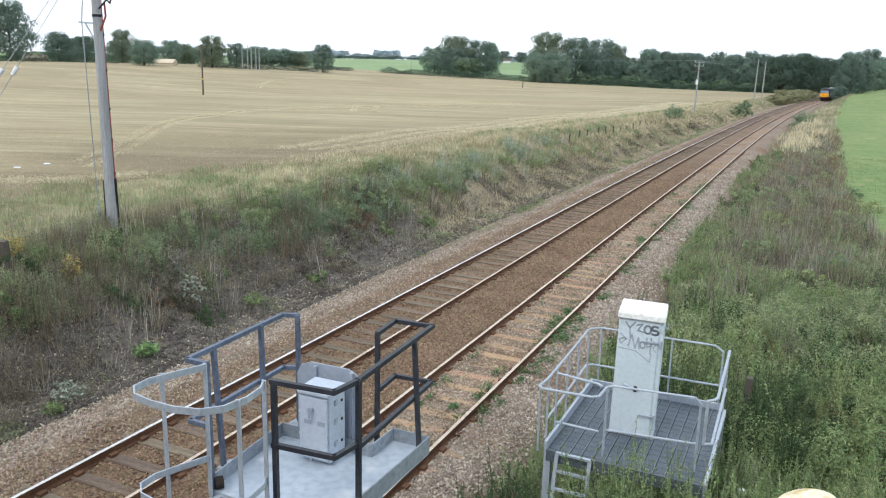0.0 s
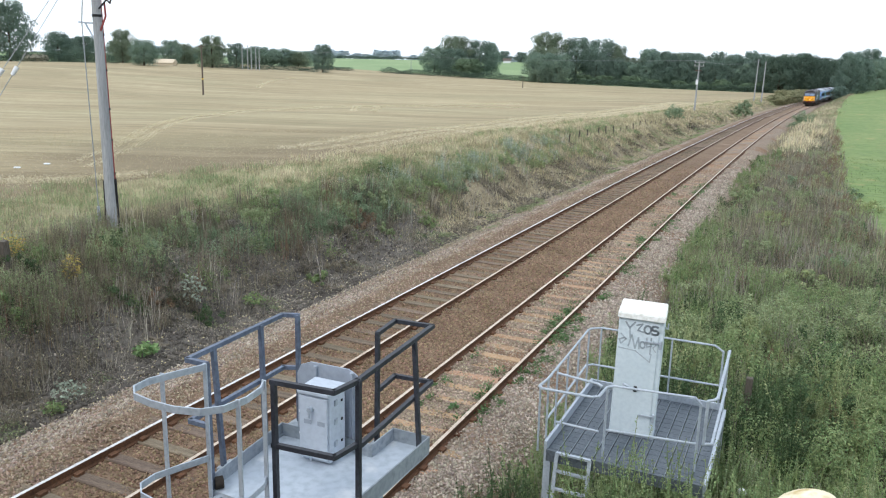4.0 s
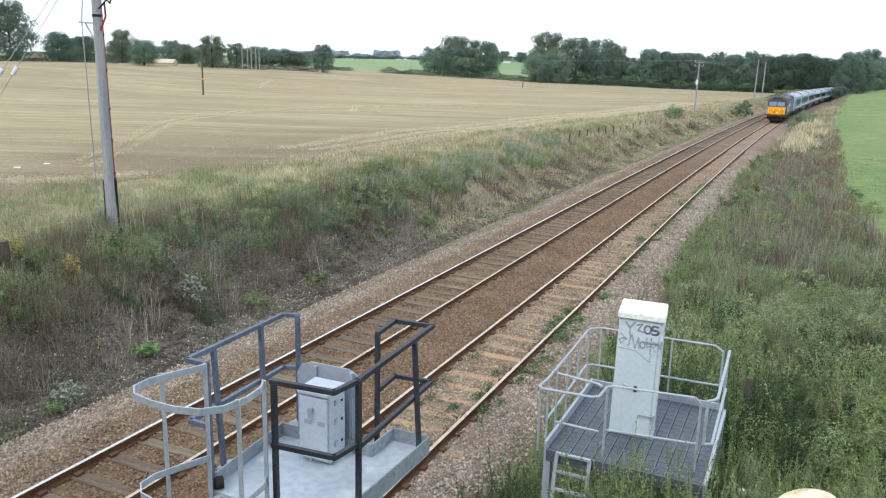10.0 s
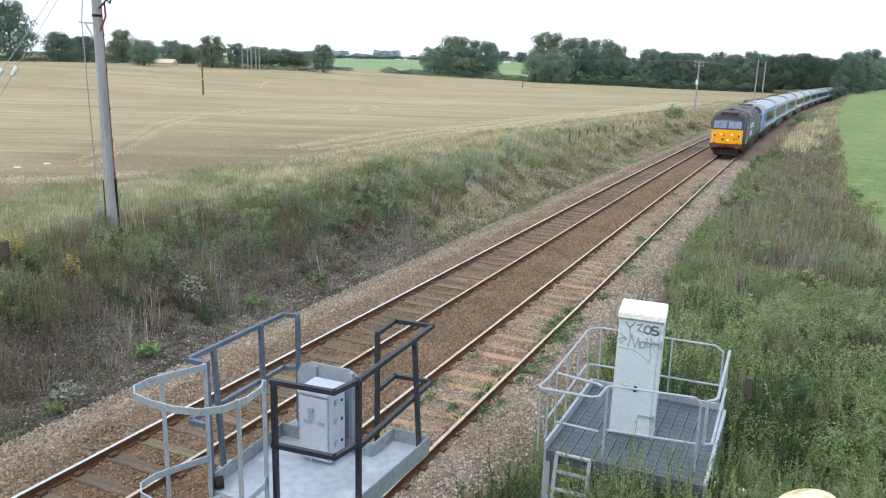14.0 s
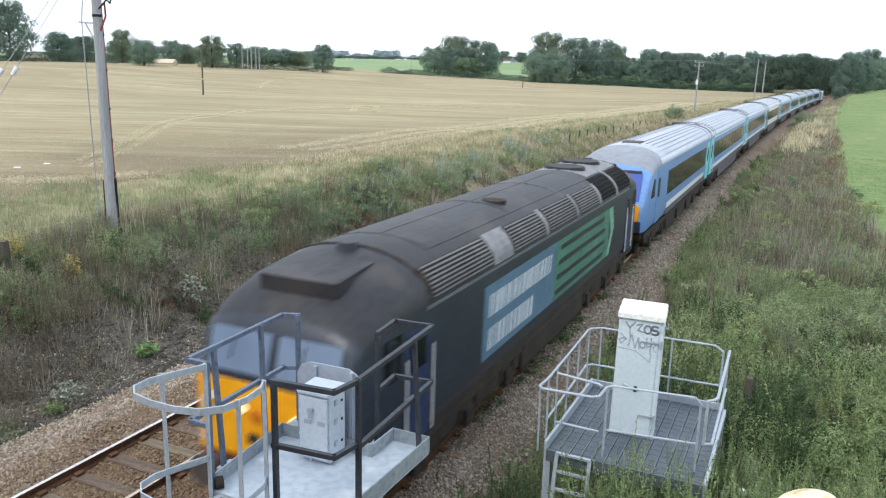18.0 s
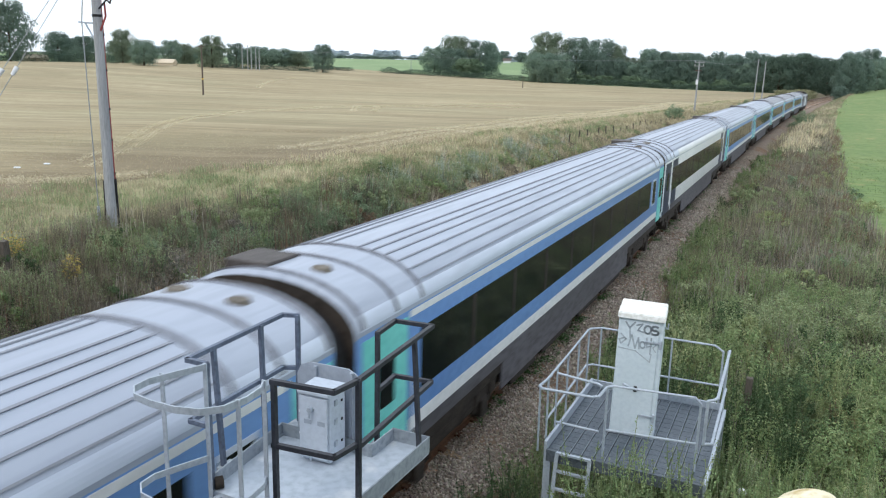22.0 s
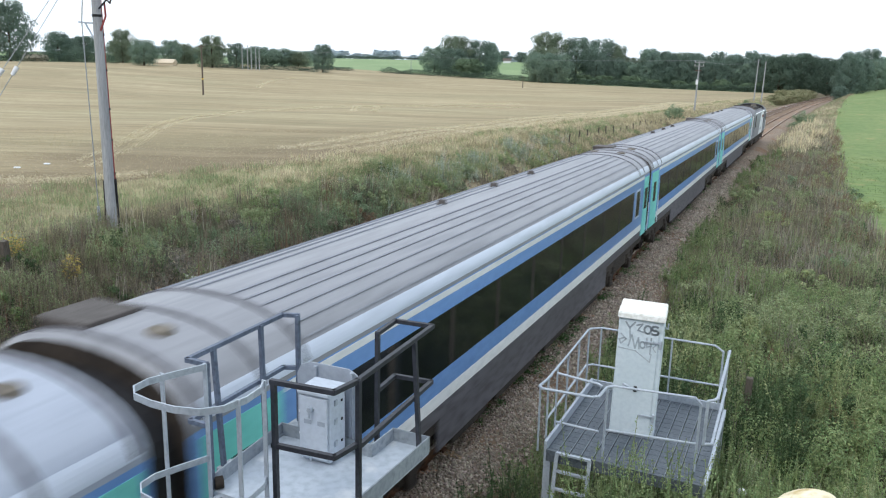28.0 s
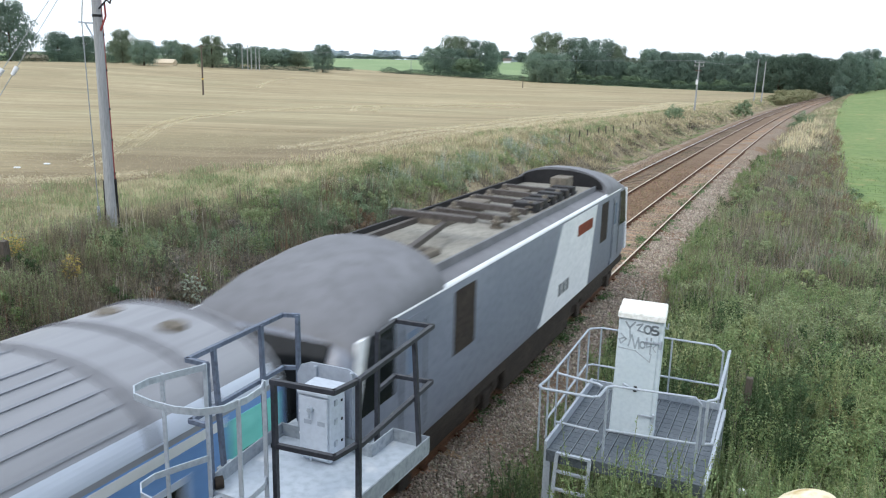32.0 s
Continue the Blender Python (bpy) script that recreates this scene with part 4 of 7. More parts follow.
                side_panel("letter_bar", X, y, y + w, z, z + 0.40, M["white"], L, 0.010, slant=0.05)
                y += w + rnd.choice((0.10, 0.13))
        side_panel("green_panel", X, -0.54, 4.75, 1.46, 2.82, M["panel_green"], L, 0.005, slant=0.06)
        for i in range(4):
            side_panel("dark_stripe", X, -0.4 + 0.1 * i, 4.3 - 0.12 * abs(i - 1.5), 1.58 + 0.33 * i, 1.70 + 0.33 * i, M["navy"], L, 0.010)
        for z0, z1, k in ((1.46, 2.14, 0.42), (2.14, 2.82, -0.30)):
            side_panel("arrow_panel", X, 4.62 if k > 0 else 5.0, 4.95 if k > 0 else 5.45, z0, z1, M["panel_mint"], L, 0.007, slant=k)
        # louvres and openings along the roof shoulder
        for y0, y1 in ((-7.0, -4.45), (-3.35, -1.35), (-1.05, 1.15), (1.4, 3.35)):
            g = arc_panel("roof_grille", s, y0, y1, 5, 40, FORM, M["under"], L, 0.012, "louvred roof grille")
            for i in range(8):
                a = 6.5 + 30.5 * i / 7
                arc_panel("louvre", s, y0 + 0.04, y1 - 0.04, a, a + 1.9, FORM, M["louvre"], g, 0.030, n=1)
        for y0, y1 in ((-4.40, -3.40), (-1.30, -1.10), (1.2, 1.35), (3.42, 3.64)):
            arc_panel("roof_strap", s, y0, y1, 3, 42, FORM, M["roof_pale"], L, 0.020)
        # closed plates; the darkness inside each opening is painted with the pit colour
        for y0, y1 in ((3.70, 5.38), (5.66, 7.3)):
            g = arc_panel("radiator_opening", s, y0, y1, 6, 52, FORM, M["pit"], L, 0.012, "black radiator opening")
            for i in range(6):
                a = 11 + 37.0 * i / 5
                arc_panel("grille_bar", s, y0 + 0.04, y1 - 0.04, a, a + 0.7, FORM, M["under"], g, 0.026, n=1)
        for y0, y1 in ((-6.2, -2.45), (-2.35, 0.75), (0.85, 3.6)):
            arc_panel("roof_hatch", s, y0, y1, 52, 89.6, FORM, M["loco_roof"], L, 0.006, "sooty roof hatch")
        arc_panel("roof_plate", s, 3.95, 7.35, 55, 88, FORM, M["roof_pale"], L, 0.010, "dusty pale roof plate round the fans")
        arc_panel("roof_strap", s, 5.42, 5.62, 2, 60, FORM, M["roof_pale"], L, 0.024)
        for y0 in (-7.1, 7.4):
            arc_panel("roof_seam", s, y0, y0 + 0.05, 0, 89, FORM, M["under"], L, 0.012)
        part("roof_edge_strip", bx(X - 0.02, X + 0.02, -7.2, 7.2, 3.05, 3.10), M["steel_grey"], L)
    for y0 in (4.7, 6.4):
        bm = bmesh.new()
        bmesh.ops.create_cone(bm, cap_ends=True, segments=24, radius1=0.58, radius2=0.54, depth=0.07, matrix=Matrix.Translation((0, y0, 3.88)))
        part("fan_cowl", bm, M["black"], L, "round dark fan opening", True)
    bm = bmesh.new()
    rod(bm, (0.35, -1.9, 3.76), (0.35, -1.9, 3.872), 0.26, 14)
    part("exhaust_port", bm, M["under"], L, smooth=True)
    part("fuel_tank", bx(-1.3, 1.3, -2.4, 2.4, 0.42, 1.05, 0.1), M["under"], L)
    part("underframe", bx(-1.28, 1.28, -8.9, 8.9, 0.86, 1.16), M["under"], L)
    for o in L.children_recursive:
        o.data.transform(Matrix.Diagonal((1, 0.96, 1, 1)))
    bogie(L, -5.0, 3, 1.95, 0.57)
    bogie(L, 5.0, 3, 1.95, 0.57)
    return L


def dark_ends(ob, dome=None):
    """Darker end walls, and a darker dome over the cab up to y = dome."""
    ob.data.materials.append(M["under"])
    ob.data.materials.append(M["dome"])
    for p in ob.data.polygons:
        if abs(p.normal.y) > 0.97 and (dome is None or p.center.y > 0):
            p.material_index = 2
        elif dome is not None and p.material_index == 1 and p.center.y < dome:
            p.material_index = 3


def coach(name, label, side, stripe, half=10.96, white=False, group="passenger coaches of the train", roof="coach_roof"):
    C = thing(name, label, "railway coach", group)
    st = [(-half, 1.34, 1.16, 3.18, 3.83), (-half + 0.06, 1.37, 1.12, 3.22, 3.89), (half - 0.06, 1.37, 1.12, 3.22, 3.89), (half, 1.34, 1.16, 3.18, 3.83)]
    body("body", loft(st, True, 2.2), side, M[roof], C)
    dark_ends(C.children[0])
    FORM = (1.37, 3.22, 3.89, 2.2)
    for s in (-1, 1):
        for a in (24, 38, 50, 61, 71, 80):
            arc_panel("roof_rib", s, -half + 1.9, half - 1.9, a, a + 1.6, FORM, M["roof_line"], C, 0.016, n=1)
        # highlight along the roof edge, laid on as a pale band
        arc_panel("roof_shoulder", s, -half + 0.1, half - 0.1, 4, 20, FORM, M["shoulder"], C, 0.006, "pale cantrail band")
        if white:
            arc_panel("white_shoulder", s, -half + 3.0, half - 1.75, 2, 21, FORM, M["coach_white"], C, 0.010, "white band above the windows")
    for e in (-1, 1):
        for d in (0.12, 1.0, 1.75):
            for s in (-1, 1):
                a, b = sorted((e * (half - d), e * (half - d - 0.07)))
                arc_panel("roof_hoop", s, a, b, 6, 90, FORM, M["hoop"], C, 0.02, n=8)
        a, b = sorted((e * (half - 0.01), e * (half + 0.235)))
        part("gangway", loft([(a, 1.22, 1.05, 2.9, 3.62), (b, 1.22, 1.05, 2.9, 3.62)], False), M["black"], C, "black rubber gangway")
        for x in (-0.45, 0.45):
            bm = bmesh.new()
            bmesh.ops.create_cone(bm, cap_ends=True, segments=16, radius1=0.17, radius2=0.13, depth=0.10, matrix=Matrix.Translation((x, e * (half - 0.6), 3.84)))
            part("roof_vent", bm, M["well"], C, smooth=True)
    part("roof_pod", bx(-0.85, -0.15, -half + 0.22, -half + 0.95, 3.75, 3.93, 0.02), M["buffer_dark"], C, "dark roof pod")
    if roof == "coach_roof_dirty":
        for y in (-2.2, 0.6, 3.2):
            bm = bmesh.new()
            bmesh.ops.create_cone(bm, cap_ends=True, segments=12, radius1=0.11, radius2=0.07, depth=0.12, matrix=Matrix.Translation((-0.3, y, 3.91)))
            part("roof_ventilator", bm, M["buffer_dark"], C, smooth=True)
    for s in (-1, 1):
        X = 1.37 * s
        w = side_panel("window_band", X, -half + 1.75, half - 2.45, 1.92, 2.86, M["glass"], C, 0.006, "long dark tinted window band")
        for i in range(8):
            yy = -half + 1.75 + (2 * half - 4.2) * (i + 1) / 9
            side_panel("window_post", X + s * 0.006, yy - 0.06, yy + 0.06, 1.93, 2.85, M["under"], w, 0.004)
        if stripe:
            side_panel("waist_stripe", X, -half + 1.4, half - 0.95, 1.37, 1.58, M["coach_white"], C, 0.004, "white stripe below the windows")
            side_panel("cantrail_stripe", X, -half + 1.4, half - 0.95, 3.10, 3.20, M["coach_white"], C, 0.004)
        for e, width in ((-1, 1.2), (1, 0.75)):
            a, b = sorted((e * (half - 0.12), e * (half - 0.12 - width)))
            d = side_panel("door", X, a, b, 1.16, 3.14, M["coach_navy" if white else "teal"], C, 0.010, "dark blue end door" if white else "turquoise end door")
            side_panel("door_window", X + s * 0.012, (a + b) / 2 - 0.22, (a + b) / 2 + 0.22, 2.06, 2.76, M["glass"], d, 0.004)
            bm = bmesh.new()
            rod(bm, (X + s * 0.05, b + 0.08, 1.2), (X + s * 0.05, b + 0.08, 2.2), 0.014, 5)
            part("grab_rail", bm, M["white"], C)
            if e > 0:
                a, b = half - 2.1, half - 1.45
                v = side_panel("vestibule_window", X, a, b, 1.92, 2.86, M["shoulder"], C, 0.008, "pale window frame")
                side_panel("vestibule_pane", X + s * 0.008, a + 0.07, b - 0.07, 1.99, 2.79, M["glass"], v, 0.004)
            if white:
                a, b = sorted((e * (half - 1.7), e * (half - 3.0)))
                side_panel("end_panel", X, a, b, 1.17, 3.16, M["coach_navy"], C, 0.004, "dark blue end panel")
        part("sole_bar", bx(X - s * 0.10 - 0.02, X - s * 0.10 + 0.02, -half + 0.2, half - 0.2, 0.86, 1.08), M["under"], C)
        side_panel("grimy_skirt", X, -half + 1.45, half - 1.0, 1.13, 1.365, M["skirt"], C, 0.005, "grimy grey lower body side")
        part("valance", bx(min(X * 0.93, X * 0.96), max(X * 0.93, X * 0.96), -5.6, 5.6, 0.50, 1.14, 0.01), M["skirt"], C, "grimy grey skirt between the bogies")
    for y0, y1 in ((-5.0, -3.4), (-3.0, -0.6), (0.0, 2.0), (2.4, 4.8)):
        part("equipment_box", bx(-1.3, 1.3, y0, y1, 0.34, 0.9, 0.05), M["under"], C)
    part("underframe", bx(-1.2, 1.2, -half + 0.3, half - 0.3, 0.82, 1.0), M["under"], C)
    bogie(C, -7.7, 2, 2.6, 0.457)
    bogie(C, 7.7, 2, 2.6, 0.457)
    return C


def driving_van():
    C = thing("driving_van", "blue driving van trailer with raked cab and yellow end", "railway coach")
    h = 8.85
    st = [(-h, 1.26, 1.12, 1.95, 2.12), (-h + 0.08, 1.30, 1.10, 2.05, 2.22), (-h + 0.62, 1.34, 1.08, 2.88, 3.14), (-h + 0.95, 1.36, 1.07, 3.02, 3.36), (-h + 1.7, 1.37, 1.12, 3.22, 3.70), (-h + 2.8, 1.37, 1.12, 3.22, 3.87), (-h + 3.6, 1.37, 1.12, 3.22, 3.89), (h - 0.06, 1.37, 1.12, 3.22, 3.89), (h, 1.34, 1.16, 3.18, 3.83)]
    body("body", loft(st, True, 2.2, (3, 0)), M["coach_blue"], M["coach_roof"], C)
    dark_ends(C.children[0], -h + 3.2)
    part("windscreen_lip", slab([(-1.06, -h + 0.59, 3.12), (1.06, -h + 0.59, 3.12), (1.02, -h + 0.68, 3.19), (-1.02, -h + 0.68, 3.19)], 0.06), M["under"], C, "dark lip over the windscreen")
    part("nose_panel", bx(-1.16, 1.16, -h - 0.03, -h + 0.02, 1.52, 2.06, 0.01), M["yellow"], C, "yellow warning panel")
    part("valance", bx(-1.24, 1.24, -h - 0.02, -h + 0.02, 1.12, 1.51, 0.01), M["coach_navy"], C, "dark blue lower front")
    part("windscreen", slab([(-1.1, -h + 0.065, 2.22), (1.1, -h + 0.065, 2.22), (1.08, -h + 0.60, 3.10), (-1.08, -h + 0.60, 3.10)], 0.03), M["screen_blue"], C, "dark raked windscreen")
    buffers(C, -h, -1)
    FORM = (1.37, 3.22, 3.89, 2.2)
    for s in (-1, 1):
        for a in (24, 38, 50, 61, 71, 80):
            arc_panel("roof_rib", s, -h + 4.0, h - 1.6, a, a + 1.6, FORM, M["roof_line"], C, 0.016, n=1)
        arc_panel("roof_shoulder", s, -h + 2.6, h - 0.1, 4, 20, FORM, M["shoulder"], C, 0.006, "pale cantrail band")
        for d in (0.12, 1.0):
            arc_panel("roof_hoop", s, h - d - 0.07, h - d, 6, 90, FORM, M["hoop"], C, 0.02, n=8)
    part("roof_pod", bx(-0.40, 0.30, -h + 3.7, -h + 4.5, 3.80, 3.93, 0.03), M["buffer_dark"], C, "dark roof pod")
    part("gangway", loft([(h - 0.01, 1.22, 1.05, 2.9, 3.62), (h + 0.235, 1.22, 1.05, 2.9, 3.62)], False), M["black"], C, "black rubber gangway")
    for s in (-1, 1):
        X = 1.37 * s
        part("cab_window", slab([(X + s * 0.008, -h + 0.95, 2.2), (X + s * 0.008, -h + 1.55, 2.2), (X + s * 0.008, -h + 1.55, 2.85), (X + s * 0.008, -h + 1.30, 2.85)] if s > 0 else [(X + s * 0.008, -h + 1.55, 2.2), (X + s * 0.008, -h + 0.95, 2.2), (X + s * 0.008, -h + 1.30, 2.85), (X + s * 0.008, -h + 1.55, 2.85)], 0.05), M["glass"], C, "slanting cab side window")
        d = side_panel("cab_door", X, -h + 1.95, -h + 2.7, 1.16, 3.1, M["coach_blue"], C, 0.012)
        side_panel("door_window", X + s * 0.012, -h + 2.12, -h + 2.53, 2.1, 2.8, M["glass"], d, 0.004)
        w = side_panel("window_band", X, -h + 4.3, h - 1.75, 1.92, 2.86, M["glass"], C, 0.006, "long dark panel imitating windows")
        side_panel("waist_stripe", X, -h + 4.4, h - 2.0, 1.37, 1.58, M["coach_white"], C, 0.004, "white stripe below the windows")
        for yy in (h - 3.0, h - 2.45):
            side_panel("small_window", X + s * 0.006, yy, yy + 0.3, 2.38, 2.78, M["screen"], w, 0.006, "small pale window")
        d = side_panel("door", X, h - 1.35, h - 0.25, 1.12, 3.06, M["teal"], C, 0.010, "turquoise end door")
        side_panel("door_window", X + s * 0.012, h - 1.0, h - 0.6, 2.06, 2.76, M["glass"], d, 0.004)
        part("sole_bar", bx(X - s * 0.10 - 0.02, X - s * 0.10 + 0.02, -h + 0.6, h - 0.2, 0.82, 0.99), M["under"], C)
        side_panel("grimy_skirt", X, -h + 4.2, h - 1.5, 1.13, 1.365, M["skirt"], C, 0.005, "grimy grey lower body side")
    for y0, y1 in ((-3.6, -1.4), (-0.8, 1.4), (2.0, 3.4)):
        part("equipment_box", bx(-1.3, 1.3, y0, y1, 0.34, 0.9, 0.05), M["under"], C)
    part("underframe", bx(-1.2, 1.2, -h + 0.3, h - 0.3, 0.82, 1.0), M["under"], C)
    bogie(C, -5.7, 2, 2.6, 0.457)
    bogie(C, 5.7, 2, 2.6, 0.457)
    return C


def electric_locomotive():
    L = thing("electric_locomotive", "grey electric locomotive with white flash and lowered pantograph", "locomotive")
    h = 9.1
    half = [(9.1, 1.22, 1.1, 1.80, 2.0), (9.0, 1.26, 1.06, 1.95, 2.14), (8.42, 1.34, 1.0, 2.86, 3.08), (8.1, 1.36, 1.0, 3.02, 3.30), (7.3, 1.37, 1.0, 3.10, 3.60), (6.3, 1.37, 1.0, 3.10, 3.76), (5.62, 1.37, 1.0, 3.10, 3.78), (5.61, 1.37, 1.0, 3.10, 3.30)]
    st = [(-q[0], *q[1:]) for q in half] + [q for q in reversed(half)]
    body("body", loft(st, True, 2.2, (2, 2)), M["grey90"], M["roof90"], L)
    part("roof_well", bx(-1.0, 1.0, -5.56, 5.56, 3.20, 3.315), M["well_pale"], L, "dusty floor of the roof well")
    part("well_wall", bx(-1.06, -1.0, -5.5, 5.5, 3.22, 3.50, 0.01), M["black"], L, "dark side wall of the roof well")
    part("well_lip", bx(1.0, 1.05, -5.5, 5.5, 3.22, 3.37, 0.01), M["roof90"], L)
    # flat black plates paint the shade inside the hollow dome ends
    for e in (-1, 1):
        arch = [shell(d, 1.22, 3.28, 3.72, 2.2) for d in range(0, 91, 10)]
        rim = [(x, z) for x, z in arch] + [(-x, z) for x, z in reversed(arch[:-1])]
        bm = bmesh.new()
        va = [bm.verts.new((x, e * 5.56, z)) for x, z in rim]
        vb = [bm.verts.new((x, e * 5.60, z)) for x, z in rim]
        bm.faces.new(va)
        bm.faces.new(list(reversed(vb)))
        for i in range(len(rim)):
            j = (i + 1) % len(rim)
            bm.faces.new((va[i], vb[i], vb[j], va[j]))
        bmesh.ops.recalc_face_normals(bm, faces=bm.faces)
        part("dome_end", bm, M["black"], L, "black end plate standing for the dome's shaded hollow")
    for e in (-1, 1):
        y = e * h
        part("nose_panel", bx(-1.15, 1.15, min(y, y + 0.03 * e), max(y, y + 0.03 * e), 1.12, 1.86, 0.01), M["yellow"], L, "yellow warning panel")
        c = [(-1.06, e * (h - 0.085), 2.16), (1.06, e * (h - 0.085), 2.16), (1.04, e * (h - 0.64), 3.03), (-1.04, e * (h - 0.64), 3.03)]
        part("windscreen", slab(c if e < 0 else [c[1], c[0], c[3], c[2]], 0.03), M["glass"], L, "dark raked windscreen")
        buffers(L, y, e)
    for s in (-1, 1):
        X = 1.37 * s
        for e in (-1, 1):
            c = [(X + s * 0.008, e * 8.36, 2.06), (X + s * 0.008, e * 7.3, 2.06), (X + s * 0.008, e * 7.3, 3.04), (X + s * 0.008, e * 8.02, 3.04)]
            part("cab_window", slab(c if s * e < 0 else [c[1], c[0], c[3], c[2]], 0.05), M["glass"], L, "slanting cab side window")
            c = [(X + s * 0.006, e * 8.74, 1.2), (X + s * 0.006, e * 8.52, 1.2), (X + s * 0.006, e * 8.08, 3.06), (X + s * 0.006, e * 8.30, 3.06)]
            part("cab_pillar", slab(c if s * e < 0 else [c[1], c[0], c[3], c[2]], 0.06), M["white"], L, "white cab corner stripe")
            a, b = sorted((e * 7.1, e * 6.45))
            d = side_panel("cab_door", X, a, b, 1.1, 3.0, M["grey90"], L, 0.012)
            side_panel("door_window", X + s * 0.012, a + 0.16, b - 0.16, 2.2, 2.8, M["screen"], d, 0.004)
            for yy in (a - 0.06, b + 0.06):
                bm = bmesh.new()
                rod(bm, (X + s * 0.05, yy, 1.3), (X + s * 0.05, yy, 2.9), 0.012, 6)
                part("handrail", bm, M["steel_grey"], L)
        side_panel("body_grille", X, -5.2, -4.3, 1.95, 2.98, M["under"], L, 0.006, "dark ventilation grille")
        side_panel("body_grille", X, 5.0, 5.8, 1.95, 2.98, M["under"], L, 0.006, "dark ventilation grille")
        c = [(X + s * 0.008, -0.4, 1.1), (X + s * 0.008, 3.8, 1.1), (X + s * 0.008, 4.4, 3.06), (X + s * 0.008, 1.1, 3.06)]
        part("white_flash", slab(c if s > 0 else [c[1], c[0], c[3], c[2]], 0.04), M["white"], L, "white slanting flash")
        part("name_plate", bx(X, X + s * 0.03, 2.5, 3.9, 2.56, 2.80), M["buffer_red"], L, "red nameplate")
        for i in range(3):
            part("logo_shape", bx(X, X + s * 0.014, 1.0 + i * 0.32, 1.22 + i * 0.32, 1.45, 1.72), M["steel_grey"], L)
        arc_panel("cantrail_band", s, -7.4, 7.4, 1, 17, (1.37, 3.10, 3.30, 2.2), M["white"], L, 0.006, "pale cantrail band")
        part("sole_bar", bx(X - s * 0.08 - 0.02, X - s * 0.08 + 0.02, -h + 0.6, h - 0.6, 0.82, 1.02), M["under"], L)
    # roof equipment
    for i, y in enumerate((-1.5, -0.4, 0.7, 1.8, 2.9)):
        for s in (-1, 1):
            bm = bmesh.new()
            rod(bm, (s * 0.7, y, 3.1), (s * 0.7, y, 3.55), 0.09, 10, 0.06)
            for z in (3.22, 3.32, 3.42):
                rod(bm, (s * 0.7, y, z), (s * 0.7, y, z + 0.04), 0.13, 10)
            part("insulator", bm, M["well"], L, smooth=True)
        part("busbar", bar(bmesh.new(), (-0.85, y + 0.5, 3.45), (0.85, y + 0.3, 3.45), 0.13, 0.12), M["buffer_dark"], L)
    for i in range(6):
        y = 0.6 + i * 0.62
        part("resistor_block", bx(0.30, 0.86, y, y + 0.34, 3.3, 3.52, 0.03), M["black"], L, "black roof block")
        part("spacer", bx(0.32, 0.84, y + 0.36, y + 0.58, 3.3, 3.38), M["vent_grey"], L)
    for y, x0, x1, z in ((-4.6, -0.8, 0.7, 3.42), (-1.6, -0.85, -0.2, 3.46), (0.4, -0.85, -0.25, 3.5), (3.0, -0.8, -0.1, 3.44), (4.6, 0.1, 0.55, 3.66)):
        part("roof_box", bx(x0, x1, y - 0.35, y + 0.35, 3.3, z, 0.04), M["well"], L)
    pan = part("pantograph", bar(bmesh.new(), (-0.6, -5.4, 3.5), (0.6, -5.4, 3.5), 0.12, 0.12), M["buffer_dark"], L, "folded pantograph")
    for s in (-1, 1):
        part("pantograph_arm", bar(bmesh.new(), (s * 0.55, -5.4, 3.52), (s * 0.3, -3.2, 3.62), 0.10, 0.09), M["buffer_dark"], pan)
    part("pantograph_head", bar(bmesh.new(), (-0.8, -3.1, 3.72), (0.8, -3.1, 3.72), 0.20, 0.10), M["buffer_dark"], pan)
    part("transformer_tank", bx(-1.3, 1.3, -2.4, 2.4, 0.36, 0.95, 0.08), M["under"], L)
    part("underframe", bx(-1.2, 1.2, -h + 0.3, h - 0.3, 0.78, 0.95), M["under"], L)
    for o in L.children_recursive:
        o.data.transform(Matrix.Diagonal((1, 0.93, 1.035, 1)))
    bogie(L, -4.7, 2, 3.2, 0.57)
    bogie(L, 4.7, 2, 3.2, 0.57)
    return L


PITCH, VAN_END = 22.385, 36.92
TRAIN = [(diesel_locomotive(), 9.30, 10.0), (driving_van(), VAN_END - 8.85, 12.0)]
blue = coach("passenger_coach", "blue passenger coach with turquoise doors and ribbed grey roof", M["coach_blue"], True)
grimy = coach("passenger_coach", "blue passenger coach with turquoise doors and grimy roof", M["coach_blue"], True, roof="coach_roof_dirty")
pale = coach("passenger_coach", "white passenger coach with dark blue ends", M["coach_white"], False, white=True)
for k in range(8):
    c = pale if k == 2 else blue if k == 0 else grimy if k == 7 else copy_thing(grimy if k > 4 else blue, pose(0, 0, 0))
    TRAIN.append((c, VAN_END + PITCH * (k + 0.5), 15.4))
TRAIN.append((electric_locomotive(), VAN_END + PITCH * 8 + 9.0, 9.4))

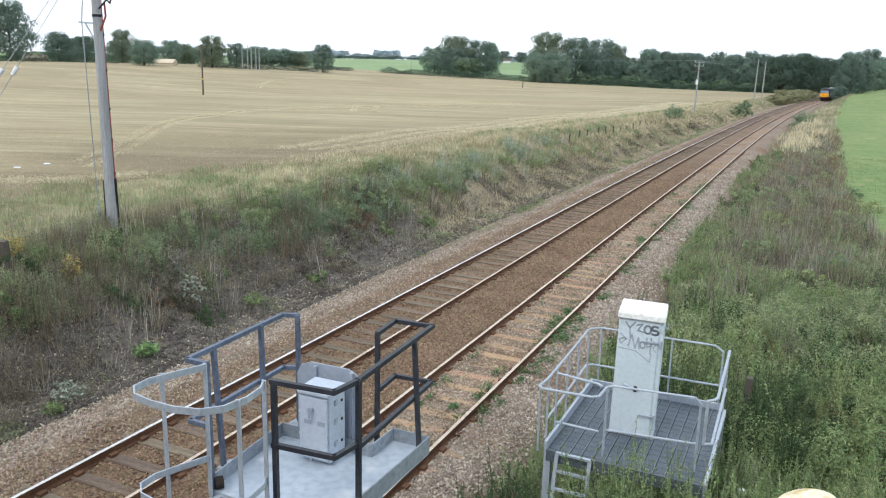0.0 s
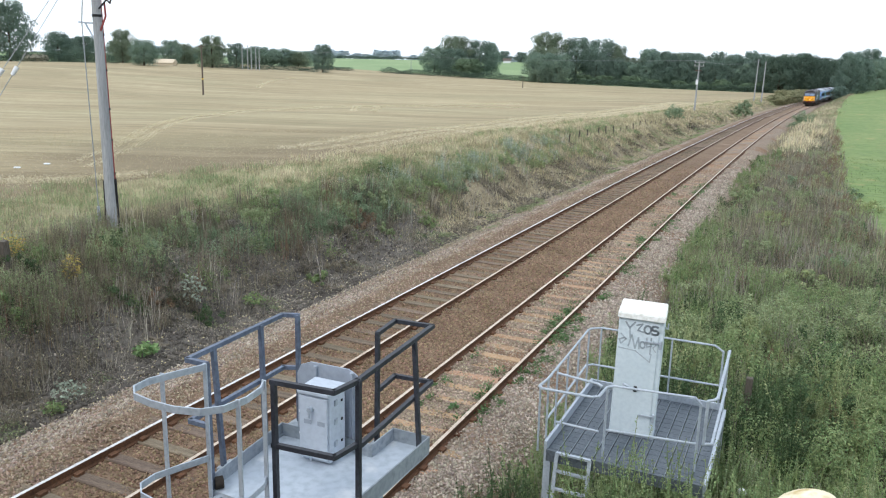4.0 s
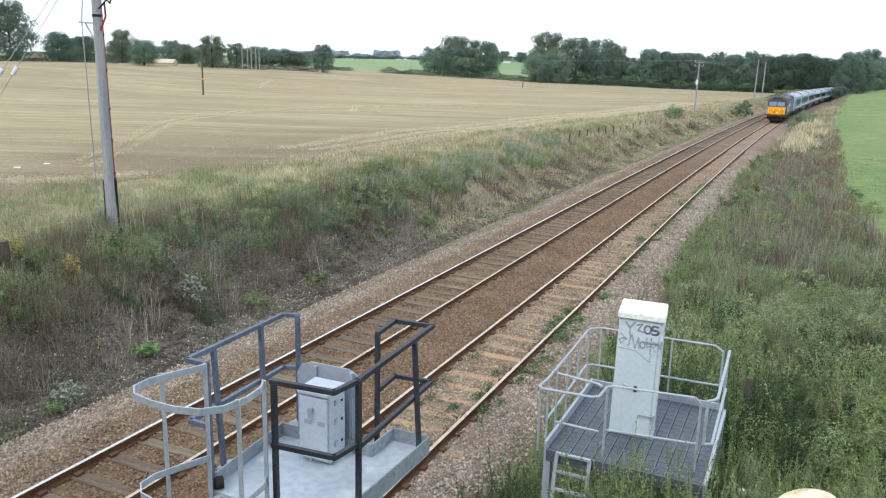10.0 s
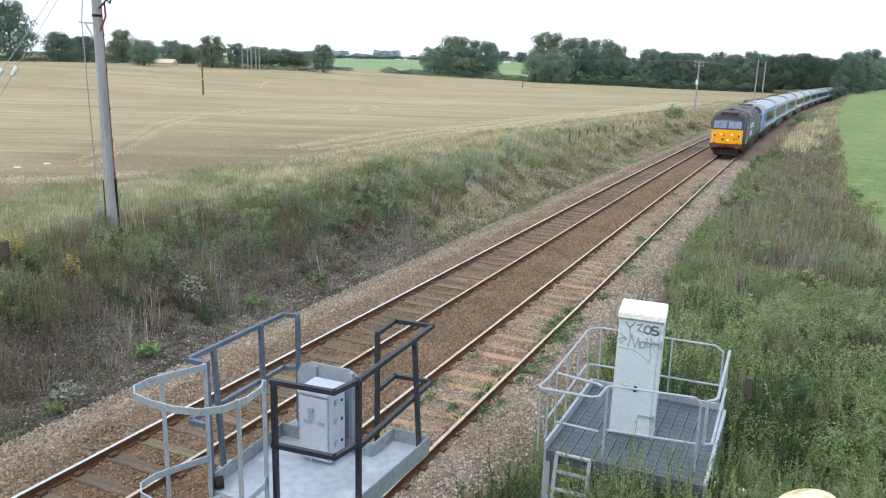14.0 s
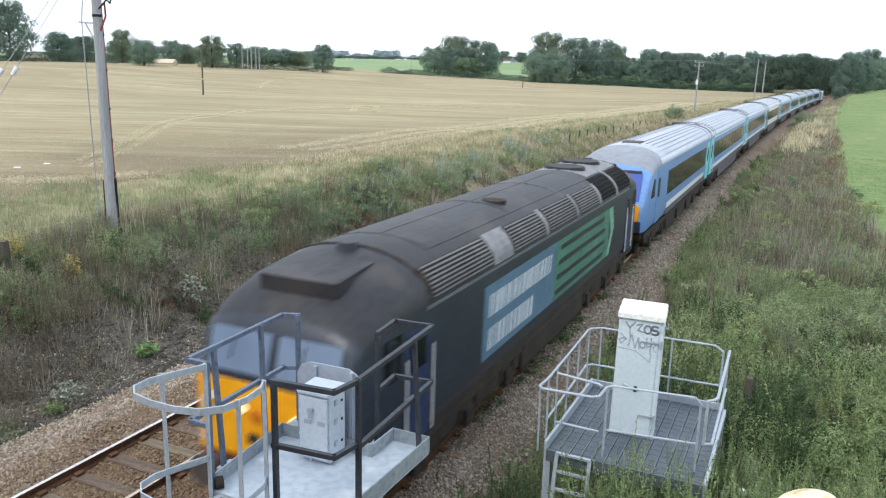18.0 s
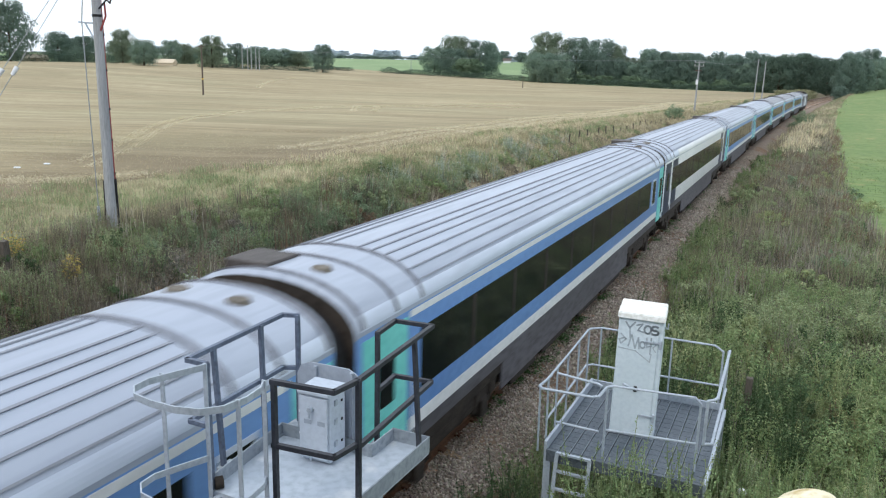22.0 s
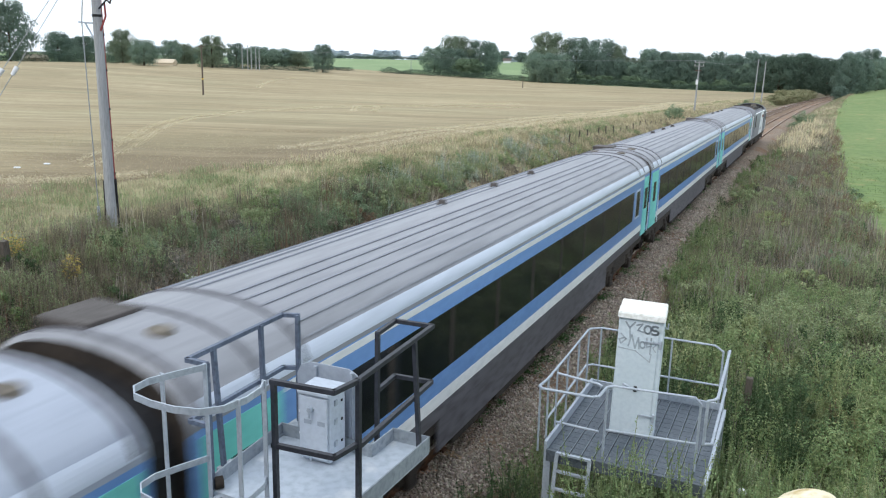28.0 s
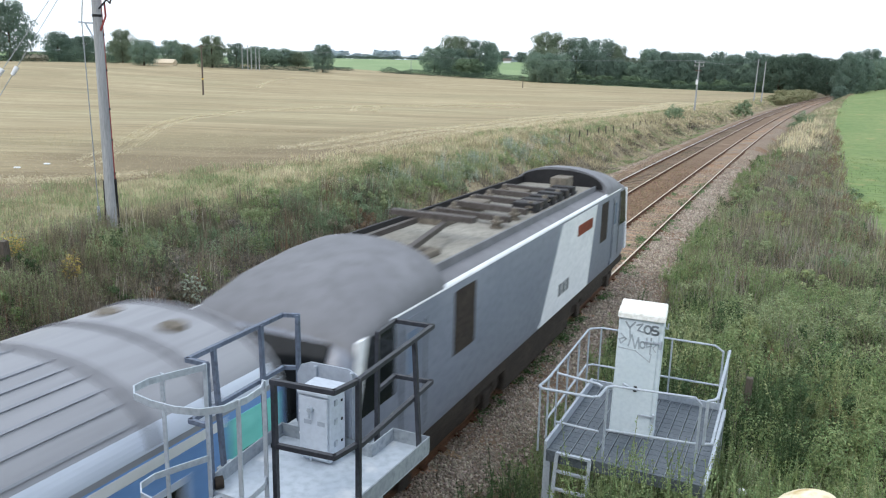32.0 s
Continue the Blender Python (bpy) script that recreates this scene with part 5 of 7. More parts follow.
# ---------------------------------------------------------------- the near pole with its stays
M.update({
    "galv": mat("galvanised_steel", lin("a8b2bd"), lin("b6bfc9"), lin("99a3ae"), scale=3, fine=30, rough=0.5, metal=0.2, bump=0.04),
    "rail_blue": mat("blue_grey_rail_paint", lin("5b6678"), lin("687488"), lin("48505f"), scale=3, fine=25, rough=0.5, bump=0.1, spots=(lin("8a8f98"), 6.0, 0.66)),
    "rail_black": mat("chipped_black_rail_paint", lin("32353d"), lin("3d4048"), lin("26282e"), scale=3, fine=25, rough=0.5, bump=0.1, spots=(lin("8a8a88"), 7.0, 0.69)),
    "box_grey": mat("pale_grey_cabinet_paint", lin("b6c0cd"), lin("bec8d4"), lin("acb6c3"), scale=2, fine=22, rough=0.5, bump=0.05),
    "board_grey": mat("grey_board_paint", lin("98a1ae"), lin("a2abb7"), lin("8e97a3"), scale=2, fine=20, rough=0.55, bump=0.05),
    "deck": mat("worn_steel_deck", lin("aab5c1"), lin("b7c1cb"), lin("9ba6b2"), scale=1.6, fine=14, rough=0.5, metal=0.12, bump=0.06, spots=(lin("c6ccd2"), 2.6, 0.62)),
    "kick": mat("galvanised_kick_plate", lin("8e979f"), lin("9fa8b0"), lin("7a838b"), scale=2, fine=18, rough=0.55, metal=0.15, bump=0.1),
    "cab_white": mat("weathered_white_cabinet", lin("c6d3da"), lin("d0dbe1"), lin("bccad2"), scale=1.4, fine=16, rough=0.5, bump=0.02, spots=(lin("a8b4ba"), 1.3, 0.7)),
    "cab_cap": mat("white_cabinet_cap", lin("e2e4e2"), lin("edeeec"), lin("c9cac2"), scale=2, fine=16, rough=0.5, bump=0.06),
    "spray": mat("grey_spray_paint", lin("a2aeb6"), lin("adb8c0"), lin("939fa8"), scale=4, fine=30, rough=0.6, bump=0),
    "spray_dark": mat("dark_spray_paint", lin("8b959d"), lin("98a2aa"), lin("79838b"), scale=4, fine=30, rough=0.6, bump=0),
    "tread": mat("open_tread_grating", lin("5a636b"), lin("676f77"), lin("464d54"), scale=2, fine=30, rough=0.6, metal=0.2, bump=0.2),
    "cap_stone": mat("lichened_sandstone", lin("d3cba6"), lin("e6dfc4"), lin("b39a62"), scale=9, fine=40, rough=0.95, bump=0.6, spots=(lin("a98a4c"), 16.0, 0.6)),
    "brick": mat("weathered_brickwork", lin("7a5444"), lin("8b6351"), lin("5c4136"), scale=2, fine=18, rough=0.95, bump=0.5),
    "concrete": mat("bridge_concrete", lin("8f8b84"), lin("9f9b94"), lin("77736c"), scale=1, fine=12, rough=0.95, bump=0.4),
    "fence_wood": mat("grey_fence_timber", lin("5a544d"), lin("6b655d"), lin("433e38"), scale=4, fine=24, rough=0.95, bump=0.5, stretch=(2, 2, 0.3)),
})
PX, PY = -10.9, 16.4
big = thing("utility_pole", "weathered grey wooden pole with stays and cables", "pole", at=pose(PX, PY, on_ground(PX, PY)))
part("shaft", rod(bmesh.new(), (0, 0, -0.6), (-0.06, 0.05, 8.9), 0.162, 16, 0.115), M["pole_wood"], big, smooth=True)
part("cable", rod(bmesh.new(), (0.125, 0.115, 0.0), (0.115, 0.105, 1.45), 0.045, 8), M["black"], big, "black cable guard", True)
part("cable", rod(bmesh.new(), (-0.125, -0.125, 0.2), (-0.115, -0.115, 1.4), 0.018, 6), M["black"], big, smooth=True)
part("cable", rod(bmesh.new(), (0.115, 0.105, 1.4), (0.04, 0.12, 6.9), 0.022, 6), M["red"], big, "faded red cable", True)
for z in (1.6, 2.6, 3.5, 4.6, 5.6):
    part("cable_clip", bx(0.085 - 0.012 * z, 0.15 - 0.012 * z, 0.085, 0.14, z - 0.03, z + 0.03), M["black"], big)
part("strap", rod(bmesh.new(), (-0.05, 0.04, 6.08), (-0.05, 0.04, 6.15), 0.143, 14), M["black"], big, smooth=True)
arm = part("stand_off_arm", bar(bmesh.new(), (-0.62, -0.1, 5.93), (-0.05, 0.0, 5.90), 0.05, 0.05), M["galv"], big)
part("brace", bar(bmesh.new(), (-0.42, -0.06, 5.90), (-0.10, 0, 5.35), 0.035, 0.035), M["galv"], arm)
part("stay_wire", tube([(-0.10, -0.1, 8.8), (-0.52, -0.1, 5.93), (-0.36, -0.16, 0.7), (-0.36, -0.16, 0.1)], 0.016, 6), M["wire"], big)
part("turnbuckle", rod(bmesh.new(), (-0.36, -0.16, 0.15), (-0.36, -0.16, 0.6), 0.045, 8), M["galv"], big, smooth=True)
part("cable_tail", tube([(0.08, 0, 6.3), (0.30, 0.1, 6.55), (0.42, 0.1, 6.45), (0.55, 0.1, 6.75)], 0.025, 6), M["black"], big)
part("cable_tail", tube([(0.09, 0, 5.7), (0.22, 0.1, 6.1), (0.20, 0.1, 6.5)], 0.028, 6), M["red"], big)
for k, (gx, gy) in enumerate(((-13.6, 12.2), (-14.1, 11.85))):
    a = Vector((PX - 0.06, PY, 9.6 + 0.15 * k))
    b = Vector((gx, gy, on_ground(gx, gy)))
    st = thing("stay_wire", "steel stay wire with a white insulator", "wire", "stays of the pole")
    part("wire", rod(bmesh.new(), a, b, 0.010, 6), M["wire"], st)
    q = a.lerp(b, 0.437 + 0.018 * k)
    d = (b - a).normalized()
    part("insulator", rod(bmesh.new(), q - d * 0.13, q + d * 0.13, 0.065, 10, 0.05), M["porcelain"], st, "white porcelain insulator", True)

# ---------------------------------------------------------------- signal platform beside the line
SIG = thing("signal_platform", "raised steel signal platform with handrails and ladder cage", "signal")
FZ = 3.2


def plate(pts, z0, z1):
    bm = bmesh.new()
    lo = [bm.verts.new((x, y, z0)) for x, y in pts]
    hi = [bm.verts.new((x, y, z1)) for x, y in pts]
    bm.faces.new(list(reversed(lo)))
    bm.faces.new(hi)
    for i in range(len(pts)):
        j = (i + 1) % len(pts)
        bm.faces.new((lo[i], lo[j], hi[j], hi[i]))
    bmesh.ops.recalc_face_normals(bm, faces=bm.faces)
    return bm


FLOOR = [(3.84, 4.20), (5.02, 4.15), (5.06, 5.60), (4.70, 5.60), (4.69, 5.24), (3.76, 5.22)]
part("deck", plate(FLOOR, FZ - 0.05, FZ), M["deck"], SIG, "scuffed pale steel deck")
for a, b in zip(FLOOR[1:] + FLOOR[:1], FLOOR[2:] + FLOOR[:2]):
    if b == FLOOR[1]:
        continue
    part("kick_plate", bar(bmesh.new(), (*a, FZ + 0.045), (*b, FZ + 0.045), 0.012, 0.15), M["kick"], SIG)


def rails(name, pts, zs, parent, material, w=0.036):
    for z in zs:
        for a, b in zip(pts, pts[1:]):
            part(name, bar(bmesh.new(), (*a, z), (*b, z), w, w), material, parent)


def post(x, y, z0, z1, parent, material, w=0.036, x1=None, y1=None):
    part("post", bar(bmesh.new(), (x, y, z0), (x if x1 is None else x1, y if y1 is None else y1, z1), w, w), material, parent)


rails("handrail", [(5.01, 4.48), (4.95, 5.85), (4.59, 5.82), (4.62, 5.45)], (4.25, 3.72), SIG, M["rail_black"], 0.036)
rails("handrail", [(4.47, 4.18), (4.97, 4.23), (5.01, 4.48)], (4.25, 3.75), SIG, M["rail_black"])
post(4.62, 5.45, FZ, 4.25, SIG, M["rail_black"])
post(5.04, 5.46, FZ - 0.03, 4.25, SIG, M["rail_black"], x1=4.97)
post(5.02, 4.48, FZ - 0.05, 4.25, SIG, M["rail_black"])
post(4.49, 4.18, FZ - 0.05, 4.25, SIG, M["rail_black"], 0.036)
rails("handrail", [(3.84, 4.21), (3.65, 4.21), (3.61, 5.46), (3.75, 5.52)], (4.25, 3.74), SIG, M["rail_blue"])
post(3.84, 4.21, FZ - 0.05, 4.25, SIG, M["rail_blue"])
post(3.70, 4.51, FZ, 4.25, SIG, M["rail_blue"], x1=3.64)
post(3.66, 5.11, FZ, 4.25, SIG, M["rail_blue"], x1=3.64)
post(3.75, 5.50, FZ, 4.25, SIG, M["rail_blue"])
for x, y in ((3.72, 4.51), (3.72, 5.11), (3.75, 5.40), (4.62, 5.40)):
    part("rail_bracket", bx(x - 0.06, x + 0.06, y - 0.05, y + 0.12, FZ - 0.05, FZ + 0.02, 0.008), M["kick"], SIG)
HOOP = [(3.87, 4.16), (3.78, 3.95), (3.71, 3.76), (3.72, 3.62), (3.82, 3.53), (4.00, 3.50), (4.20, 3.50), (4.38, 3.55), (4.48, 3.66), (4.52, 3.84), (4.50, 4.02), (4.44, 4.13)]
for z in (4.25, 3.50, 2.75, 2.0):
    bm = bmesh.new()
    ring_v = []
    for i, (x, y) in enumerate(HOOP):
        p0, p1 = Vector(HOOP[max(0, i - 1)]), Vector(HOOP[min(len(HOOP) - 1, i + 1)])
        t = (p1 - p0).normalized() * 0.006
        ring_v.append([bm.verts.new((x + sx * t.y, y - sx * t.x, z + dz)) for sx, dz in ((-1, -0.025), (1, -0.025), (1, 0.025), (-1, 0.025))])
    for p, q in zip(ring_v, ring_v[1:]):
        for i in range(4):
            bm.faces.new((p[i], p[(i + 1) % 4], q[(i + 1) % 4], q[i]))
    bm.faces.new(ring_v[0])
    bm.faces.new(list(reversed(ring_v[-1])))
    bmesh.ops.recalc_face_normals(bm, faces=bm.faces)
    part("cage_hoop", bm, M["galv"], SIG, "curved safety hoop")
for x, y in ((3.87, 4.16), (3.73, 3.87), (4.51, 3.77), (4.45, 4.12)):
    part("cage_strap", bar(bmesh.new(), (x, y, 1.9), (x, y, 4.27), 0.034, 0.012), M["galv"], SIG)
lad = part("ladder", bar(bmesh.new(), (3.92, 4.17, 0.1), (3.92, 4.17, 3.16), 0.05, 0.05), M["galv"], SIG)
part("ladder_side", bar(bmesh.new(), (4.40, 4.15, 0.1), (4.40, 4.15, 3.16), 0.05, 0.05), M["galv"], lad)
for i in range(12):
    part("rung", rod(bmesh.new(), (3.92, 4.17, 0.3 + 0.25 * i), (4.40, 4.15, 0.3 + 0.25 * i), 0.014, 6), M["galv"], lad)
wheel = part("cable_drum", rod(bmesh.new(), (3.86, 4.22, FZ + 0.05), (3.90, 4.27, FZ + 0.05), 0.05, 14), M["under"], SIG, smooth=True)
part("support_post", bx(4.25, 4.45, 4.72, 4.92, -0.6, FZ - 0.05, 0.01), M["galv"], SIG, "square steel mast")
part("deck_beam", bx(3.8, 5.0, 4.75, 4.89, FZ - 0.17, FZ - 0.05), M["galv"], SIG)
part("deck_beam", bx(4.28, 4.42, 4.2, 5.3, FZ - 0.17, FZ - 0.052), M["galv"], SIG)

HEAD = thing("lamp_cabinet", "pale grey signal lamp cabinet with backboard on the deck", "cabinet", at=pose(4.315, 5.06, FZ, 0, 0, 2))
case = part("lamp_case", bx(-0.145, 0.145, -0.125, 0.12, 0.02, 0.62, 0.012), M["box_grey"], HEAD)
part("case_door", bx(-0.14, 0.13, -0.150, -0.127, 0.05, 0.60, 0.008), M["box_grey"], HEAD, "flush cabinet door")
part("case_lid", bx(-0.155, 0.155, -0.16, 0.13, 0.62, 0.66, 0.012), M["box_grey"], HEAD, "pale grey weathered lid")
bm = bmesh.new()
prof = [(-0.40, 0.0), (0.24, 0.0), (0.24, 0.62), (0.20, 0.70), (0.12, 0.74), (-0.26, 0.74), (-0.36, 0.70), (-0.40, 0.62)]
v0 = [bm.verts.new((x, 0.22, z)) for x, z in prof]
v1 = [bm.verts.new((x, 0.235, z)) for x, z in prof]
bm.faces.new(v0)
bm.faces.new(list(reversed(v1)))
for i in range(len(prof)):
    j = (i + 1) % len(prof)
    bm.faces.new((v0[i], v1[i], v1[j], v0[j]))
bmesh.ops.recalc_face_normals(bm, faces=bm.faces)
part("backboard", bm, M["board_grey"], HEAD, "grey sighting backboard")
for x in (-0.20, 0.16):
    part("board_stiffener", bx(x - 0.015, x + 0.015, 0.19, 0.22, 0.02, 0.72), M["board_grey"], HEAD)
for x, z in ((-0.02, 0.50), (-0.01, 0.12)):
    bm = bmesh.new()
    rod(bm, (x, -0.15, z), (x, -0.19, z), 0.022, 8)
    rod(bm, (x, -0.185, z - 0.07), (x, -0.185, z + 0.02), 0.009, 6)
    part("door_latch", bm, M["galv"], HEAD, "steel latch")
for x0 in (-0.09, 0.04):
    part("label_bar", bx(x0, x0 + 0.07, -0.154, -0.150, 0.36, 0.40), M["board_grey"], HEAD)
for z in (0.15, 0.35, 0.52):
    part("case_hinge", bx(0.145, 0.158, -0.06, -0.02, z, z + 0.05), M["galv"], HEAD)
    part("case_bolt", bx(0.145, 0.153, 0.05, 0.07, z, z + 0.02), M["black"], HEAD)
for z in (0.22, 0.42):
    part("case_lug", bx(-0.175, -0.145, -0.1, -0.04, z, z + 0.025), M["white"], HEAD)

# ---------------------------------------------------------------- equipment cabinet on its platform
CP = thing("cabinet_platform", "galvanised steel platform with grating, rails and ladder", "platform")
CZ = 1.3
part("deck_edge", bx(4.93, 4.97, 9.62, 12.2, CZ - 0.10, CZ + 0.12), M["galv"], CP)
part("deck_edge", bx(7.08, 7.12, 9.62, 12.2, CZ - 0.10, CZ + 0.02), M["galv"], CP)
part("deck_edge", bx(4.97, 7.08, 9.60, 9.64, CZ - 0.16, CZ + 0.01), M["tread"], CP)
part("deck_edge", bx(4.97, 7.08, 12.18, 12.22, CZ - 0.10, CZ + 0.10), M["galv"], CP)
for i in range(13):
    x = 4.97 + i * 0.1625
    g = part("grating_panel", bx(x + 0.006, x + 0.1565, 9.64, 12.18, CZ - 0.04, CZ - 0.006), M["tread"], CP)
    for j in range(16):
        yy = 9.70 + j * 0.16
        part("grating_bar", bx(x + 0.008, x + 0.148, yy - 0.006, yy + 0.006, CZ - 0.012, CZ - 0.002), M["tread"], g)
    part("grating_lip", bx(x + 0.151, x + 0.157, 9.64, 12.18, CZ - 0.01, CZ + 0.004), M["kick"], g)
for x, y in ((4.98, 9.68), (7.06, 9.68), (4.98, 12.14), (7.06, 12.14)):
    part("leg", bx(x - 0.05, x + 0.05, y - 0.05, y + 0.05, -0.9, CZ - 0.08), M["galv"], CP)


def pipe(name, pts, r=0.017):
    part(name, tube([Vector(p) for p in pts], r, 8), M["galv"], CP, smooth=True)


TZ, MZ = CZ + 1.05, CZ + 0.40
pipe("handrail", [(4.92, 9.72, TZ), (4.91, 10.6, TZ), (4.88, 11.95, TZ), (4.90, 12.10, TZ - 0.02), (5.05, 12.16, TZ), (6.85, 12.20, TZ), (6.98, 12.20, TZ - 0.08), (6.99, 12.20, CZ)])
pipe("mid_rail", [(4.91, 9.72, MZ), (4.88, 11.98, MZ + 0.02), (4.96, 12.12, MZ), (6.98, 12.20, MZ)])
pipe("handrail", [(7.06, 12.15, CZ), (7.06, 12.15, TZ - 0.05), (7.08, 12.05, TZ), (7.11, 10.10, TZ), (7.08, 10.00, TZ), (7.00, 10.00, TZ - 0.03), (7.00, 10.00, MZ), (7.10, 10.06, MZ), (7.08, 12.1, MZ)], 0.021)
pipe("handrail", [(5.72, 9.80, CZ), (5.72, 9.80, TZ - 0.06), (5.80, 9.82, TZ), (6.84, 9.96, TZ), (6.92, 9.97, TZ - 0.08), (6.92, 9.97, CZ)])
pipe("mid_rail", [(5.72, 9.80, MZ), (6.92, 9.97, MZ)])
pipe("gate_rail", [(4.93, 9.78, TZ), (4.90, 9.34, TZ), (4.96, 9.28, TZ), (5.62, 9.32, TZ), (5.70, 9.38, TZ), (5.72, 9.72, TZ), (5.78, 9.82, TZ)], 0.019)
pipe("gate_rail", [(4.98, 9.90, TZ), (5.58, 9.84, TZ - 0.02), (5.66, 9.76, TZ - 0.02)], 0.018)
pipe("gate_rail", [(5.05, 9.72, MZ), (5.66, 9.70, MZ)], 0.018)
for y in (9.35, 9.72, 10.15, 10.7, 11.3, 11.9):
    pipe("post", [(4.92, y, CZ - 0.1 if y > 9.5 else MZ - 0.3), (4.91, y, TZ)], 0.015)
for x in (5.05, 6.2):
    pipe("post", [(x, 12.17, CZ), (x, 12.17, TZ)], 0.014)
lad = part("ladder", bar(bmesh.new(), (5.14, 9.56, CZ), (5.12, 9.30, -0.3), 0.05, 0.03), M["galv"], CP, "short steel ladder")
part("ladder_side", bar(bmesh.new(), (5.60, 9.56, CZ), (5.60, 9.30, -0.3), 0.05, 0.03), M["galv"], lad)
for i in range(6):
    z = CZ + 0.015 - 0.25 * i
    yy = 9.56 - 0.1625 * (CZ - z)
    part("rung", bar(bmesh.new(), (5.14, yy, z), (5.60, yy, z), 0.05, 0.03), M["galv"], lad)

CAB = thing("equipment_cabinet", "tall white trackside cabinet with grey graffiti", "cabinet", at=pose(5.92, 10.78, CZ, -0.6, 0.6, 5))
part("body", bx(-0.33, 0.33, -0.17, 0.17, 0.0, 1.80, 0.012), M["cab_white"], CAB)
part("door", bx(-0.315, 0.27, -0.195, -0.172, 0.03, 1.79, 0.008), M["cab_white"], CAB, "flush white door")
part("plinth", bx(-0.34, 0.34, -0.18, 0.18, 0.0, 0.04), M["board_grey"], CAB)
bm = bmesh.new()
cap = [(-0.345, -0.24, 1.79), (0.345, -0.24, 1.79), (0.345, 0.20, 1.84), (-0.345, 0.20, 1.84), (-0.345, -0.23, 1.88), (0.345, -0.23, 1.88), (0.335, 0.19, 1.97), (-0.335, 0.19, 1.97)]
vs = [bm.verts.new(v) for v in cap]
for f in ((3, 2, 1, 0), (4, 5, 6, 7), (0, 1, 5, 4), (1, 2, 6, 5), (2, 3, 7, 6), (3, 0, 4, 7)):
    bm.faces.new([vs[i] for i in f])
bmesh.ops.bevel(bm, geom=list(bm.edges), offset=0.012, segments=2, affect="EDGES")
part("cap", bm, M["cab_cap"], CAB, "sloping white cap")
hd = part("door_handle", tube([Vector((-0.18, -0.20, 0.80)), Vector((-0.12, -0.235, 0.79)), Vector((0.0, -0.235, 0.76))], 0.016, 8), M["galv"], CAB, "steel handle", True)
part("lock", bx(-0.02, 0.03, -0.235, -0.195, 0.71, 0.79, 0.008), M["black"], CAB, "black lock")
for z in (1.46, 0.34):
    h_ = part("door_latch", bx(0.08, 0.30, -0.215, -0.196, z, z + 0.03, 0.006), M["galv"], CAB, "steel latch bar")
    part("latch_catch", bx(0.29, 0.325, -0.24, -0.19, z - 0.06, z + 0.06, 0.006), M["galv"], h_)
part("side_hook", tube([Vector((0.33, -0.05, 1.68)), Vector((0.38, -0.05, 1.66)), Vector((0.38, -0.05, 1.74))], 0.012, 6), M["galv"], CAB)


def stroke(pts, r, material):
    """A sprayed line on the door: a flat ribbon, 2 mm proud."""
    bm = bmesh.new()
    for (x0, z0), (x1, z1) in zip(pts, pts[1:]):
        bar(bm, (x0, -0.1965, z0), (x1, -0.1965, z1), r, 0.003) if abs(z1 - z0) < 1e-6 else bmesh.ops.create_cube(bm, size=1.0, matrix=Matrix.Translation(((x0 + x1) / 2, -0.1965, (z0 + z1) / 2)) @ Matrix.Rotation(-math.atan2(z1 - z0, x1 - x0), 4, "Y") @ Matrix.Diagonal((math.hypot(x1 - x0, z1 - z0) + r * 0.8, 0.003, r, 1)))
    part("graffiti_stroke", bm, material, CAB)


def ring(cx, cz, rx, rz, a0=0, a1=360, n=12):
    return [(cx + rx * math.cos(radians(a0 + (a1 - a0) * i / n)), cz + rz * math.sin(radians(a0 + (a1 - a0) * i / n))) for i in range(n + 1)]


S1, S2 = M["spray_dark"], M["spray"]
stroke([(-0.22, 1.73), (-0.16, 1.65), (-0.09, 1.74)], 0.026, S1)
stroke([(-0.16, 1.65), (-0.14, 1.50)], 0.022, S2)
stroke([(-0.06, 1.70), (0.02, 1.73), (-0.04, 1.63), (0.04, 1.61)], 0.022, S1)
stroke(ring(0.10, 1.655, 0.048, 0.058), 0.028, S1)
stroke(ring(0.205, 1.685, 0.045, 0.032, 40, 270) + ring(0.205, 1.625, 0.05, 0.032, 90, -140), 0.030, S1)
stroke([(-0.28, 1.55), (-0.20, 1.48), (-0.27, 1.40), (-0.30, 1.46), (-0.22, 1.50)], 0.020, S2)
stroke([(-0.16, 1.38), (-0.12, 1.55), (-0.06, 1.36), (-0.02, 1.52), (0.0, 1.36)], 0.024, S2)
stroke(ring(0.045, 1.42, 0.035, 0.05), 0.022, S2)
stroke([(0.10, 1.53), (0.11, 1.40), (0.17, 1.42), (0.165, 1.54), (0.165, 1.30)], 0.022, S2)
stroke([(-0.30, 1.34), (-0.05, 1.32), (0.17, 1.18), (0.185, 1.30)], 0.016, S2)
stroke([(0.20, 1.50), (0.24, 1.44), (0.20, 1.40), (0.24, 1.34)], 0.014, S2)

for o in CAB.children_recursive:
    o.data.transform(Matrix.Diagonal((0.955, 1, 1, 1)))

# ---------------------------------------------------------------- bridge under the camera
BR = thing("bridge", "low brick road bridge over the railway", "bridge")
part("deck", bx(-14, 26, -7.5, 0.45, 4.55, 5.0), M["concrete"], BR)
part("parapet", bx(-14, 26, 0.10, 0.44, 5.0, 5.44), M["brick"], BR)
part("coping", bx(-14, 26, 0.06, 0.48, 5.44, 5.52, 0.02), M["cap_stone"], BR)
part("parapet", bx(-14, 26, -7.5, -7.15, 5.0, 6.1), M["brick"], BR)
for x0, x1 in ((-14, -6.4), (9.2, 26)):
    part("abutment", bx(x0, x1, -7.4, 0.40, -1.2, 4.55), M["brick"], BR)
CAPX, CAPY = 7.86, 1.72
